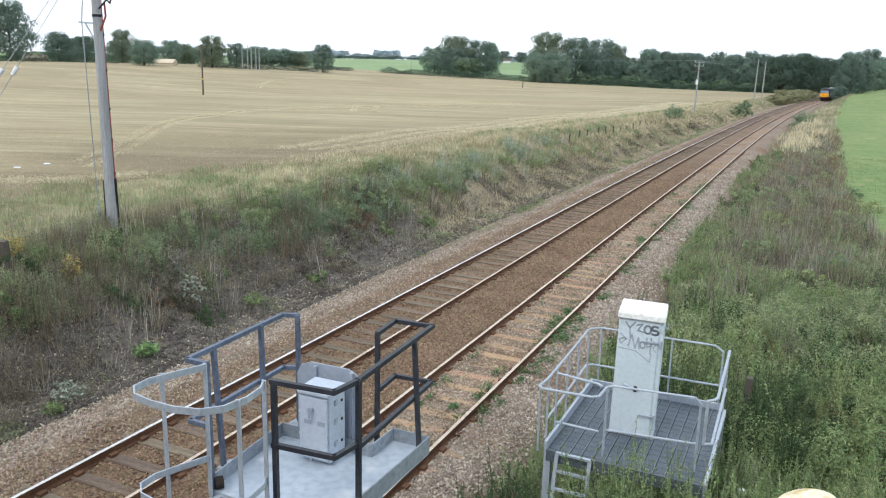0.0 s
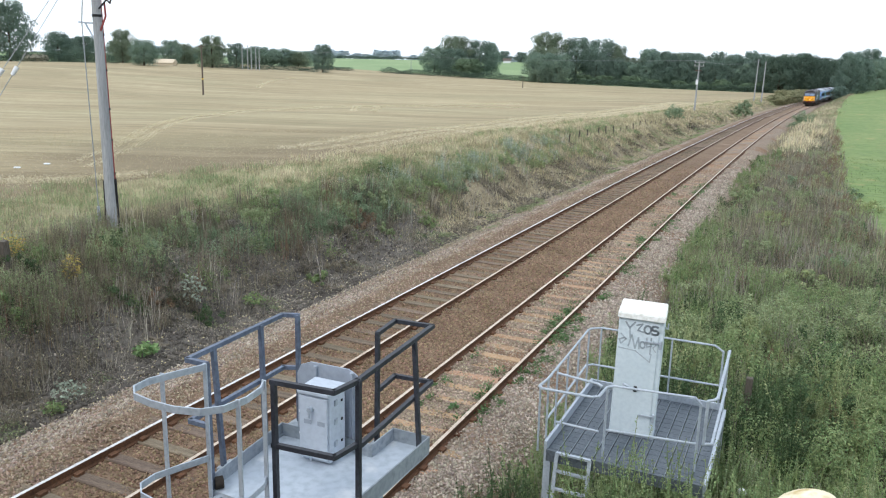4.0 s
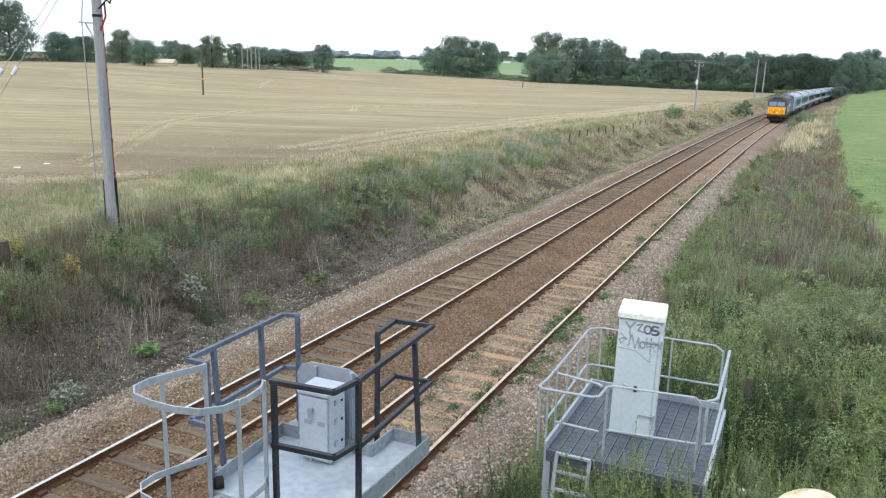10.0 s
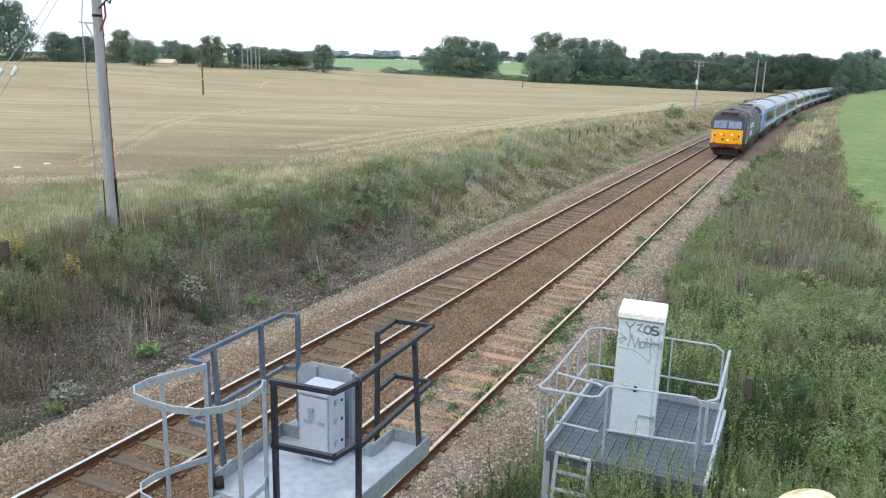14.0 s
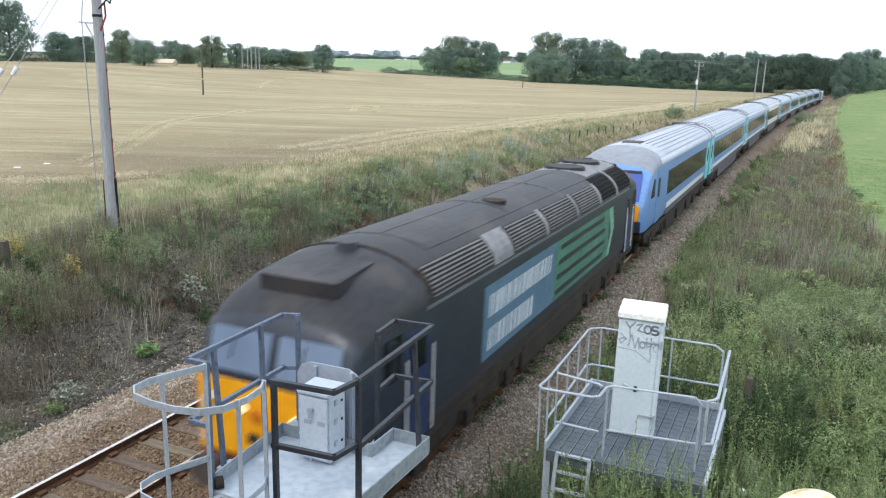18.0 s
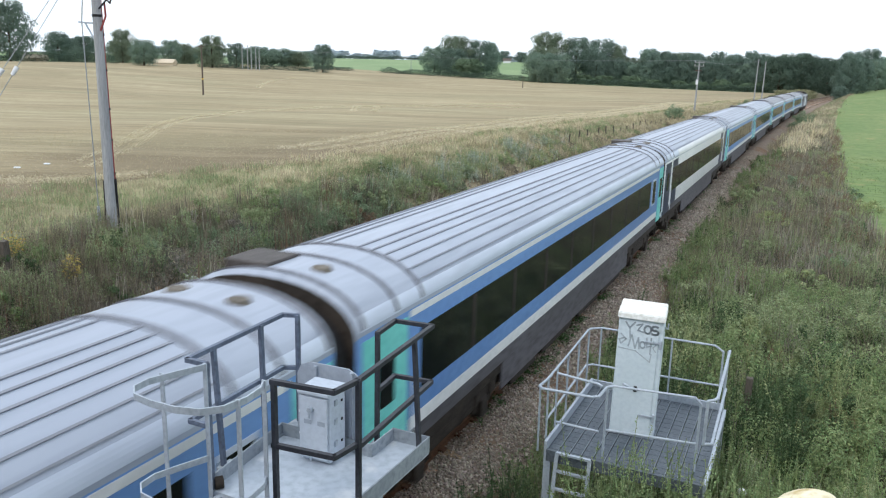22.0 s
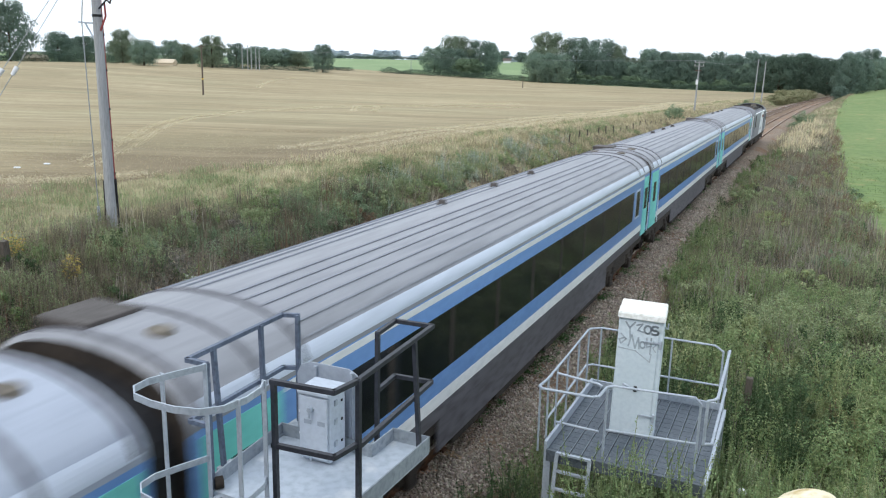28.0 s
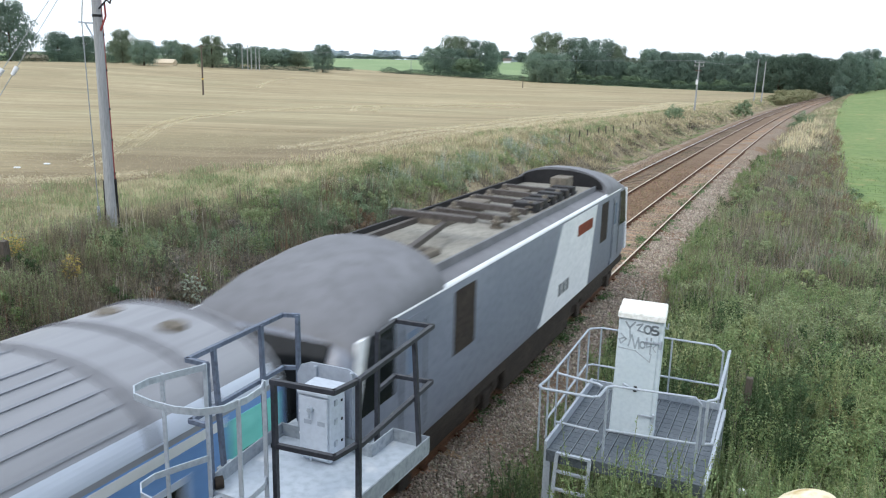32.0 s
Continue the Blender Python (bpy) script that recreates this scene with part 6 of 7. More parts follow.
pil = thing("stone_pillar", "stone pillar with a rounded lichened cap", "pillar", at=pose(CAPX, CAPY, 0))
part("shaft", bx(-0.10, 0.10, -0.10, 0.10, -0.6, 5.46, 0.02), M["cap_stone"], pil)
bm = bmesh.new()
bmesh.ops.create_uvsphere(bm, u_segments=28, v_segments=14, radius=1.0, matrix=Matrix.Translation((0, 0, 5.46)) @ Matrix.Diagonal((0.105, 0.11, 0.135, 1)))
for v in bm.verts:
    v.co += Vector(noise.noise_vector(v.co * 14)) * 0.006
part("cap", bm, M["cap_stone"], pil, "rounded yellowish stone cap", True)

# ---------------------------------------------------------------- fence along the bank top
for i in range(16):
    y = 58.4 + i * 2.9
    x = -9.05 + float(bend(y)) + tree_rnd.uniform(-0.1, 0.1)
    f = thing("fence_post", "weathered grey wooden fence post in dry grass", "fence post", "fence along the bank")
    f.matrix_world = pose(x, y, on_ground(x, y), tree_rnd.uniform(-5, 5), tree_rnd.uniform(-5, 5), 0)
    part("stake", bx(-0.045, 0.045, -0.045, 0.045, -0.3, (0.85 if i < 6 else 0.6) + tree_rnd.uniform(-0.12, 0.12), 0.012), M["fence_wood"], f)
for x, y, h in ((-10.2, 11.6, 0.75), (-9.6, 12.0, 0.9)):
    f = thing("fence_post", "short dark wooden stump post among weeds", "fence post", "fence along the bank", at=pose(x, y, on_ground(x, y), 4, 3, 0))
    part("stake", bx(-0.09, 0.09, -0.08, 0.08, -0.3, h, 0.015), M["fence_wood"], f)
f = thing("fence_post", "grey wooden post standing in green weeds", "fence post", at=pose(7.35, 14.2, on_ground(7.35, 14.2)))
part("stake", bx(-0.06, 0.06, -0.06, 0.06, -0.2, 1.25, 0.012), M["fence_wood"], f)

# ---------------------------------------------------------------- loose stones of the ballast
def fast_shared(name, verts, faces, material):
    """A mesh out of arrays of vertices and of equal-sided faces that share them."""
    me = bpy.data.meshes.new(name)
    nf, k = faces.shape
    me.vertices.add(len(verts))
    me.vertices.foreach_set("co", np.asarray(verts, np.float32).ravel())
    me.loops.add(nf * k)
    me.loops.foreach_set("vertex_index", faces.astype(np.int32).ravel())
    me.polygons.add(nf)
    me.polygons.foreach_set("loop_start", np.arange(0, nf * k, k, dtype=np.int32))
    me.materials.append(material)
    me.update(calc_edges=True)
    return me


BALLAST_U = np.array([-5.6, -5.0, -4.4, -3.9, -3.4, -2.9, -2.455, -1.7, -0.95, -0.5, 0, 0.5, 0.95, 1.7, 2.455, 2.9, 3.4, 3.9, 4.4])
BALLAST_Z = np.array([-0.74, -0.62, -0.42, -0.20, -0.13, -0.125, -0.15, -0.160, -0.15, -0.11, -0.105, -0.11, -0.15, -0.158, -0.15, -0.125, -0.16, -0.40, -0.74])


def stones(name, seed, n, y0, y1, u0, u1, size, material, label):
    rs = np.random.RandomState(seed)
    y = y0 * (y1 / y0) ** rs.uniform(0, 1, n)
    ok = rs.uniform(0, 1, n) < smooth(y1, y1 * 0.45, y)
    y = y[ok]
    n = len(y)
    u = rs.uniform(u0, u1, n)
    z = np.interp(u, BALLAST_U, BALLAST_Z) + 0.02 * wave(u, y, 0.8, 5) - 0.006
    c = np.stack([u + bend(y), y, z], -1)
    s = size * rs.uniform(0.55, 1.35, n) * (1 + 0.012 * np.maximum(0, y - 12))
    unit = np.array([(1, 0, 0), (-1, 0, 0), (0, 1, 0), (0, -1, 0), (0, 0, 1), (0, 0, -1)], float)
    V = unit[None] + rs.normal(0, 0.28, (n, 6, 3))
    V *= (s[:, None] * rs.uniform(0.6, 1.1, (n, 3)))[:, None, :]
    a = rs.uniform(0, 6.28, n)
    ca, sa = np.cos(a), np.sin(a)
    X = V[:, :, 0] * ca[:, None] - V[:, :, 1] * sa[:, None]
    Y = V[:, :, 0] * sa[:, None] + V[:, :, 1] * ca[:, None]
    tilt = rs.uniform(-0.8, 0.8, n)
    Z = V[:, :, 2] + Y * np.sin(tilt)[:, None] * 0.6
    V = np.stack([X, Y, Z], -1) + c[:, None]
    F = np.array([(0, 2, 4), (2, 1, 4), (1, 3, 4), (3, 0, 4), (2, 0, 5), (1, 2, 5), (3, 1, 5), (0, 3, 5)])
    F = (F[None] + 6 * np.arange(n)[:, None, None]).reshape(-1, 3)
    tagged(new(name, fast_shared(name, V.reshape(-1, 3), F, material)), label, "ballast", kind="stuff")


stones("ballast_stones", 1, 19000, 6, 80, -5.5, -3.5, 0.030, M["stone"], "pale grey crushed stones beside the track")
stones("ballast_stones", 7, 6000, 6, 80, -5.4, -3.5, 0.032, M["stone_brown"], "brown dusty stones along the foot of the bank")
stones("ballast_stones", 6, 14000, 6, 80, -3.8, -2.55, 0.030, M["stone_brown"], "brown dusty stones beside the timber sleepers")
stones("ballast_stones", 2, 18000, 6, 80, -2.4, -1.0, 0.027, M["stone_rust"], "rusty brown stones between timber sleepers")
stones("ballast_stones", 3, 32000, 7, 70, -0.9, 0.9, 0.029, M["stone_rust"], "rusty brown stones between the two tracks")
stones("ballast_stones", 4, 20000, 8, 70, 1.0, 2.4, 0.027, M["stone_dust"], "pale dusty stones between pale sleepers")
stones("ballast_stones", 5, 30000, 7, 80, 2.52, 4.1, 0.030, M["stone"], "pinkish grey crushed stones beside the track")


def chips(name, seed, n, u0, u1, y0, y1, size, material, label):
    """Small stones strewn over bare soil."""
    rs = np.random.RandomState(seed)
    y = y0 * (y1 / y0) ** rs.uniform(0, 1, n)
    u = u1 + (u0 - u1) * rs.uniform(0, 1, n) ** 1.8
    c = np.stack([u + bend(y), y, ground_z(u, y) + 0.008], -1)
    unit = np.array([(1, 0, 0), (-1, 0, 0), (0, 1, 0), (0, -1, 0), (0, 0, 1), (0, 0, -1)], float)
    V = (unit[None] + rs.normal(0, 0.3, (n, 6, 3))) * (size * rs.uniform(0.4, 1.4, (n, 1)) * rs.uniform(0.6, 1.1, (n, 3)))[:, None, :] + c[:, None]
    F = np.array([(0, 2, 4), (2, 1, 4), (1, 3, 4), (3, 0, 4), (2, 0, 5), (1, 2, 5), (3, 1, 5), (0, 3, 5)])
    F = (F[None] + 6 * np.arange(n)[:, None, None]).reshape(-1, 3)
    tagged(new(name, fast_shared(name, V.reshape(-1, 3), F, material)), label, "stones", kind="stuff")


chips("soil_stones", 11, 7000, -8.6, -5.3, 7, 60, 0.026, M["stone"], "small pale stones strewn over bare soil")
chips("soil_stones", 12, 2200, -8.6, -5.2, 7, 40, 0.026, M["cap_stone"], "whitish stone chips on bare soil")
chips("soil_clods", 13, 9000, -8.8, -5.4, 7, 60, 0.055, M["soil"], "dark clods of earth on the bank")

# ---------------------------------------------------------------- grasses and weeds
def veg(name, a, b, c, amount=0.35, scale=0.5, leaf=0.3):
    return mat(name, lin(a), lin(b), lin(c), scale=scale, fine=4, rough=0.85, bump=0, vary="island", amount=amount, leaf=leaf)


M.update({
    "g_straw": veg("dry_straw_grass", "c4ba9a", "d8cfb4", "a89d80", leaf=0.4),
    "g_tan": veg("faded_grass", "a19b7e", "b5ae95", "827c63", leaf=0.38),
    "g_brown": veg("dead_brown_stalks", "7d7766", "938c7b", "605a4d"),
    "g_umber": veg("dark_umber_stems", "68635a", "7d776d", "4f4b43", 0.4, leaf=0.2),
    "g_grey": veg("grey_dead_stalks", "938d82", "aca69b", "736d62"),
    "g_green": veg("green_weed_leaves", "7d9062", "93a574", "627452", 0.34, leaf=0.36),
    "g_olive": veg("olive_weed_leaves", "8d9a72", "a6b18a", "72805c", 0.34, leaf=0.36),
    "g_dark": veg("dark_weed_leaves", "7d9072", "91a284", "667a5e", 0.36, leaf=0.34),
    "g_deep": veg("deep_green_leaves", "465a3c", "566b49", "36472e", 0.34, leaf=0.22),
    "g_bright": veg("bright_green_weeds", "7c9a66", "90ac78", "688454"),
    "g_pale": veg("pale_silvery_leaves", "9ca898", "b4beae", "7b8878"),
    "g_yellow": veg("yellow_flowers", "b8a560", "cdb974", "8f8a58"),
    "g_field": veg("field_grass_blades", "728857", "879667", "60774c", 0.2, leaf=0.4),
    "g_bleach": veg("bleached_tussock_grass", "d8cdab", "e8dfc4", "bfb38f", 0.25, leaf=0.45),
    "g_weed": veg("track_weed_leaves", "5f7a52", "738d63", "4b6340", 0.3, leaf=0.3),
    "g_swath": veg("loose_straw", "d2c9ad", "e0d8c0", "c2b799", 0.15, leaf=0.45),
    "g_rust": veg("rust_brown_docks", "7f6b57", "917b66", "645446"),
    "g_pale_twig": veg("bleached_twigs", "b0aa9d", "c6c0b4", "8f897d"),
    "g_lime": veg("yellow_green_tips", "9aa574", "aeb68a", "7f8a5e", leaf=0.42),
    "g_stub": veg("straw_stubble", "b3a88a", "c4b99c", "9f9376", 0.2),
})


def cover_z(u, y):
    """Top of the soil or of the ballast on it."""
    g = ground_z(u, y)
    return np.where((u > -5.6) & (u < 4.4), np.maximum(g, np.interp(u, BALLAST_U, BALLAST_Z) - 0.02), g)


def scatter(rs, n, u0, u1, y0, y1):
    """Places on the ground, thinning out with distance along the line."""
    y = y0 * (y1 / y0) ** rs.uniform(0, 1, n)
    u = rs.uniform(u0, u1, n)
    return u, y


def blades(rs, P, h, w, lean=0.35):
    """Narrow upright blades, one four-cornered face each."""
    n = len(P)
    a = rs.uniform(0, 6.28, n)
    side = np.stack([np.cos(a), np.sin(a), np.zeros(n)], -1) * w[:, None]
    b = rs.uniform(0, 6.28, n)
    l = (lean * np.abs(rs.normal(0, 1, n)) * h)[:, None]
    tip = P + np.stack([np.cos(b), np.sin(b), np.zeros(n)], -1) * l
    tip[:, 2] += h
    return np.stack([P - side, P + side, tip + side * 0.3, tip - side * 0.3], 1).reshape(-1, 3)


def begins(u, y, y0, name):
    """Stands fade in along the line, and end where the green field begins."""
    a = smooth(y0, y0 * 1.5, y) if y0 > 15 else np.ones(len(y))
    e = 10.1 - 1.0 * smooth(85, 160, y) + 2.0 * smooth(46, 28, y) + 0.35 * wave(u, y, 2.6, 65)
    return a if name == "field_grass" else a * smooth(e + 0.5, e - 0.5, u)


def grass(name, seed, n, u0, u1, y0, y1, h, w, material, label, lean=0.3, keep=None, grow=0.018, clump=0.0):
    rs = np.random.RandomState(seed)
    u, y = scatter(rs, n, u0, u1, y0, y1)
    ok = begins(u, y, y0, name) > rs.uniform(0, 1, n)
    u, y = u[ok], y[ok]
    n = len(u)
    if clump:
        # draw the plants together into tufts
        k = max(1, n // 14)
        i = rs.randint(0, k, n)
        u, y = u[i] + rs.normal(0, clump, n), y[i] + rs.normal(0, clump, n)
        u = np.clip(u, u0, u1)
    if keep is not None:
        ok = keep(u, y) > rs.uniform(0, 1, len(u))
        u, y = u[ok], y[ok]
    g = 1 + grow * np.maximum(0, y - 12)
    P = np.stack([u + bend(y), y, cover_z(u, y) - 0.03], -1)
    hh = h * rs.uniform(0.45, 1.25, len(u)) * (0.8 + 0.3 * wave(u, y, 2.3, seed + 7))
    V = blades(rs, P, np.maximum(0.05, hh), w * g * rs.uniform(0.6, 1.4, len(u)), lean)
    tagged(new(name, fast_mesh(name, V, 4, material)), label, "grass", kind="stuff")


def weeds(name, seed, stems, per, u0, u1, y0, y1, h, leaf, material, label, keep=None, spread=0.10, grow=0.02, tall=None, stalk=None):
    """Leafy stems: leaves set along each upright stem, smaller to the top."""
    rs = np.random.RandomState(seed)
    u, y = scatter(rs, stems, u0, u1, y0, y1)
    ok = begins(u, y, y0, name) > rs.uniform(0, 1, stems)
    u, y = u[ok], y[ok]
    if keep is not None:
        ok = keep(u, y) > rs.uniform(0, 1, len(u))
        u, y = u[ok], y[ok]
    n = len(u)
    k = max(1, n // 6)
    i = rs.randint(0, k, n)
    near = 0.15 * (1 + 0.012 * np.maximum(0, y[i] - 12))
    u, y = np.clip(u[i] + rs.normal(0, 1, n) * near, u0, u1), y[i] + rs.normal(0, 1, n) * near
    hh = h * rs.uniform(0.5, 1.25, n) * (0.85 + 0.35 * wave(u, y, 2.8, seed + 3)) * (rs.uniform(0.7, 1.15, k)[i])
    if tall is not None:
        hh = hh * tall(u, y)
    hh = np.maximum(0.12, hh)
    z = cover_z(u, y)
    la, lb = rs.normal(0, 0.16, n), rs.normal(0, 0.16, n)
    f = rs.uniform(0.05, 1, (n, per)) ** 0.75
    r = spread * (1.15 - f) * (1 + 0.012 * np.maximum(0, y - 12))[:, None]
    X = (u + bend(y))[:, None] + la[:, None] * f * hh[:, None] + rs.normal(0, 1, (n, per)) * r
    Y = y[:, None] + lb[:, None] * f * hh[:, None] + rs.normal(0, 1, (n, per)) * r
    Z = z[:, None] + hh[:, None] * f
    size = leaf * (1.25 - 0.6 * f) * (1 + grow * np.maximum(0, y - 12))[:, None]
    P = np.stack([X, Y, Z], -1).reshape(-1, 3)
    V = leaf_cards(rs, P, size.ravel() * 1.15, 0.6, 0.40)
    if stalk:
        S = np.stack([u + bend(y), y, z], -1)
        T = np.stack([u + bend(y) + la * hh, y + lb * hh, z + hh], -1)
        e = np.stack([np.full(n, 0.008), np.zeros(n), np.zeros(n)], -1)
        V = np.concatenate([V, np.stack([S - e, S + e, T + e * 0.4, T - e * 0.4], 1).reshape(-1, 3)])
    tagged(new(name, fast_mesh(name, V, 4, material)), label, "weeds", kind="stuff")


def band(u, lo, hi, soft):
    return smooth(lo, lo + soft, u) * smooth(hi, hi - soft, u)


# left bank
patch = lambda s, seed, lo=-0.2, hi=0.4: (lambda u, y: smooth(lo, hi, wave(u, y, s, seed)))
grass("bank_grass", 101, 34000, -11.6, -6.4, 7, 150, 0.40, 0.008, M["g_tan"], "faded dry grass on the bank", 0.4, lambda u, y: 0.15 + 0.85 * smooth(-7.2, -9, u) * smooth(-0.7, 0.3, wave(u, y, 2.2, 21)), clump=0.16)
low_top = lambda u, y: 1 - smooth(-9.2, -9.8, u) * smooth(16, 22, y)
grass("dead_stalks", 102, 20000, -11.0, -6.5, 7, 34, 0.80, 0.008, M["g_brown"], "tall dead brown weed stalks on the bank", 0.14, lambda u, y: smooth(-6.6, -8.2, u) * smooth(-0.6, 0.4, wave(u, y, 2.6, 22)) * low_top(u, y), clump=0.10)
grass("dead_stalks", 103, 9000, -10.5, -5.6, 7, 70, 0.5, 0.005, M["g_grey"], "pale grey dead stems on the bank", 0.5, patch(1.8, 23), clump=0.14)
grass("dead_twigs", 100, 10000, -8.6, -5.5, 7, 70, 0.20, 0.005, M["g_grey"], "fallen dead twigs and stems on bare soil", 1.6, patch(2.2, 30, -0.2, 0.5))
grass("dead_twigs", 99, 7000, -8.8, -5.5, 7, 60, 0.22, 0.006, M["g_umber"], "fallen brown twigs and stems on bare soil", 1.4, patch(2.0, 20, -0.2, 0.5))
grass("dead_twigs", 97, 3200, -9.0, -5.6, 7, 45, 0.34, 0.007, M["g_pale_twig"], "pale broken branches lying on bare soil", 2.6, patch(1.5, 18, -0.4, 0.5))
grass("dead_stalks", 96, 2200, -10.8, -6.4, 7, 60, 0.95, 0.009, M["g_pale_twig"], "tall pale bare stems on the bank", 0.2, patch(2.0, 17, -0.1, 0.6), clump=0.12)
weeds("bank_weeds", 95, 1900, 28, -11.0, -6.2, 7, 40, 0.6, 0.024, M["g_deep"], "dark green bramble patches on the bank", patch(1.8, 16, 0.25, 0.8), 0.14)
weeds("bank_weeds", 104, 4200, 14, -11.0, -6.6, 7, 32, 0.7, 0.024, M["g_brown"], "brown seeding weeds on the bank", lambda u, y: smooth(-0.5, 0.3, wave(u, y, 2.4, 24)) * low_top(u, y), 0.07, stalk=True)
weeds("bank_weeds", 105, 3600, 26, -9.6, -7.6, 15, 60, 0.62, 0.026, M["g_dark"], "dark green nettles along the bank top", lambda u, y: smooth(14, 20, y) * smooth(42, 29, y) * smooth(-0.7, 0.1, wave(u, y, 2.4, 25)), 0.10, stalk=True)
weeds("bank_weeds", 106, 5200, 22, -11.4, -7.6, 7, 80, 0.50, 0.028, M["g_olive"], "olive green weeds on the bank", patch(2.6, 26, -0.4, 0.4), 0.09, stalk=True)
weeds("bank_weeds", 107, 3400, 24, -11.0, -6.8, 7, 46, 0.50, 0.026, M["g_green"], "green weeds among dead stems", patch(1.7, 27, 0.0, 0.6), 0.09)
weeds("bank_weeds", 108, 1500, 18, -7.4, -5.5, 7, 60, 0.20, 0.022, M["g_grey"], "low grey dead weeds at the bank foot", patch(1.4, 28, 0.0, 0.7), 0.12)
weeds("bank_weeds", 109, 1200, 18, -7.4, -5.4, 7, 90, 0.16, 0.022, M["g_olive"], "low green weeds at the bank foot", patch(1.3, 29, 0.2, 0.8), 0.12)
weeds("bank_weeds", 98, 2600, 20, -8.2, -5.6, 7, 60, 0.30, 0.022, M["g_brown"], "low brown dead bramble at the bank foot", patch(1.6, 19, -0.1, 0.6), 0.16)
grass("bank_grass", 110, 30000, -11.6, -5.6, 40, 260, 0.40, 0.011, M["g_tan"], "faded dry grass on the farther bank", 0.3, lambda u, y: 0.3 + 0.7 * smooth(-6.5, -8, u) * smooth(-0.6, 0.3, wave(u, y, 4, 31)), clump=0.2)
grass("bank_grass", 111, 26000, -12.5, -7.4, 34, 240, 0.42, 0.010, M["g_straw"], "pale dry grass on the farther bank", 0.25, patch(4, 32, -0.6, 0.3), clump=0.2)
weeds("bank_weeds", 112, 1300, 16, -9.6, -6.2, 40, 280, 0.45, 0.026, M["g_olive"], "olive weeds on the farther bank", patch(5, 33, -0.3, 0.4), 0.12)
weeds("bank_weeds", 113, 1300, 16, -8.6, -6.0, 30, 160, 0.42, 0.026, M["g_brown"], "brown weeds on the worn bank face", patch(3, 34, -0.2, 0.4), 0.12)
grass("margin_grass", 114, 13000, -9.8, -8.2, 18, 52, 0.46, 0.007, M["g_olive"], "tall green grass along the bank top", 0.22, patch(3, 35, -0.6, 0.3), clump=0.14)
grass("margin_grass", 115, 22000, -12.5, -8.2, 22, 110, 0.34, 0.008, M["g_straw"], "tall pale grass along the bank top", 0.22, patch(3, 36, -0.5, 0.4), clump=0.14)
grass("dead_stalks", 116, 2600, -9.8, -7.2, 9, 27, 0.95, 0.008, M["g_rust"], "upright rust brown dead stems on the bank", 0.10, patch(2.2, 37, 0.0, 0.4), clump=0.12)
grass("dead_stalks", 117, 2600, -10.6, -6.8, 7, 40, 0.85, 0.009, M["g_umber"], "dark umber stems standing on the bank", 0.14, patch(1.9, 38, -0.1, 0.4), clump=0.14)
weeds("bank_weeds", 118, 2200, 20, -9.4, -6.3, 7, 60, 0.42, 0.024, M["g_umber"], "dark withered weeds on the bank", patch(1.7, 39, 0.0, 0.5), 0.14)
weeds("bank_weeds", 119, 1500, 22, -10.8, -8.4, 7, 17, 0.75, 0.028, M["g_olive"], "yellowing green weeds on the bank top", patch(1.6, 40, -0.2, 0.4), 0.09, stalk=True)
grass("bank_grass", 125, 26000, -9.4, -6.0, 26, 190, 0.34, 0.010, M["g_straw"], "bleached dry grass on the bank face", 0.6, patch(2.6, 47, -0.4, 0.3), clump=0.22)
grass("bank_litter", 126, 15000, -5.7, -4.0, 19, 150, 0.13, 0.009, M["g_tan"], "flattened dry grass along the ballast edge", 1.2, lambda u, y: smooth(-4.1, -4.9, u + 0.3 * wave(u, y, 2.0, 48)) * smooth(19, 27, y), clump=0.2)
grass("bank_litter", 127, 8000, -5.8, -4.2, 19, 150, 0.11, 0.009, M["g_grey"], "grey dead litter along the ballast edge", 1.4, lambda u, y: smooth(-4.2, -5.0, u + 0.3 * wave(u, y, 2.4, 49)), clump=0.2)
weeds("bank_weeds", 128, 1500, 18, -6.6, -4.5, 24, 120, 0.18, 0.024, M["g_olive"], "low grey-green weeds along the ballast edge", patch(2.4, 50, -0.2, 0.4), 0.14)
weeds("bank_weeds", 129, 1700, 18, -7.6, -6.1, 27, 110, 0.30, 0.026, M["g_umber"], "dark withered growth on the worn bank face", patch(2.0, 63, 0.0, 0.4), 0.16)
weeds("bank_weeds", 130, 1500, 16, -10.2, -7.8, 24, 62, 0.85, 0.028, M["g_pale"], "tall pale seeding weeds along the bank top", patch(2.6, 64, -0.1, 0.4), 0.06, stalk=True)
weeds("bank_weeds", 131, 1200, 16, -9.8, -7.6, 24, 60, 0.7, 0.028, M["g_lime"], "yellow-green weeds along the bank top", patch(2.2, 73, 0.0, 0.4), 0.08, stalk=True)
# field margin
wide = lambda u, y: smooth(-15.6, -12.4, u + 4.6 * smooth(38, 20, y) + 0.8 * wave(u, y, 3, 45))
grass("margin_grass", 121, 50000, -20.0, -9.6, 8, 120, 0.27, 0.008, M["g_tan"], "long faded grass along the field edge", 0.35, wide, clump=0.14)
grass("margin_grass", 122, 44000, -19.5, -9.4, 8, 60, 0.28, 0.008, M["g_olive"], "green grass along the field edge", 0.35, lambda u, y: wide(u, y) * smooth(-0.8, 0.2, wave(u, y, 3, 41)), clump=0.14)
grass("margin_grass", 124, 4200, -14.4, -13.4, 40, 190, 0.42, 0.010, M["g_olive"], "thin green line of grass at the field edge", 0.3, lambda u, y: smooth(-0.7, 0.1, wave(u, y, 4, 46)), clump=0.12)
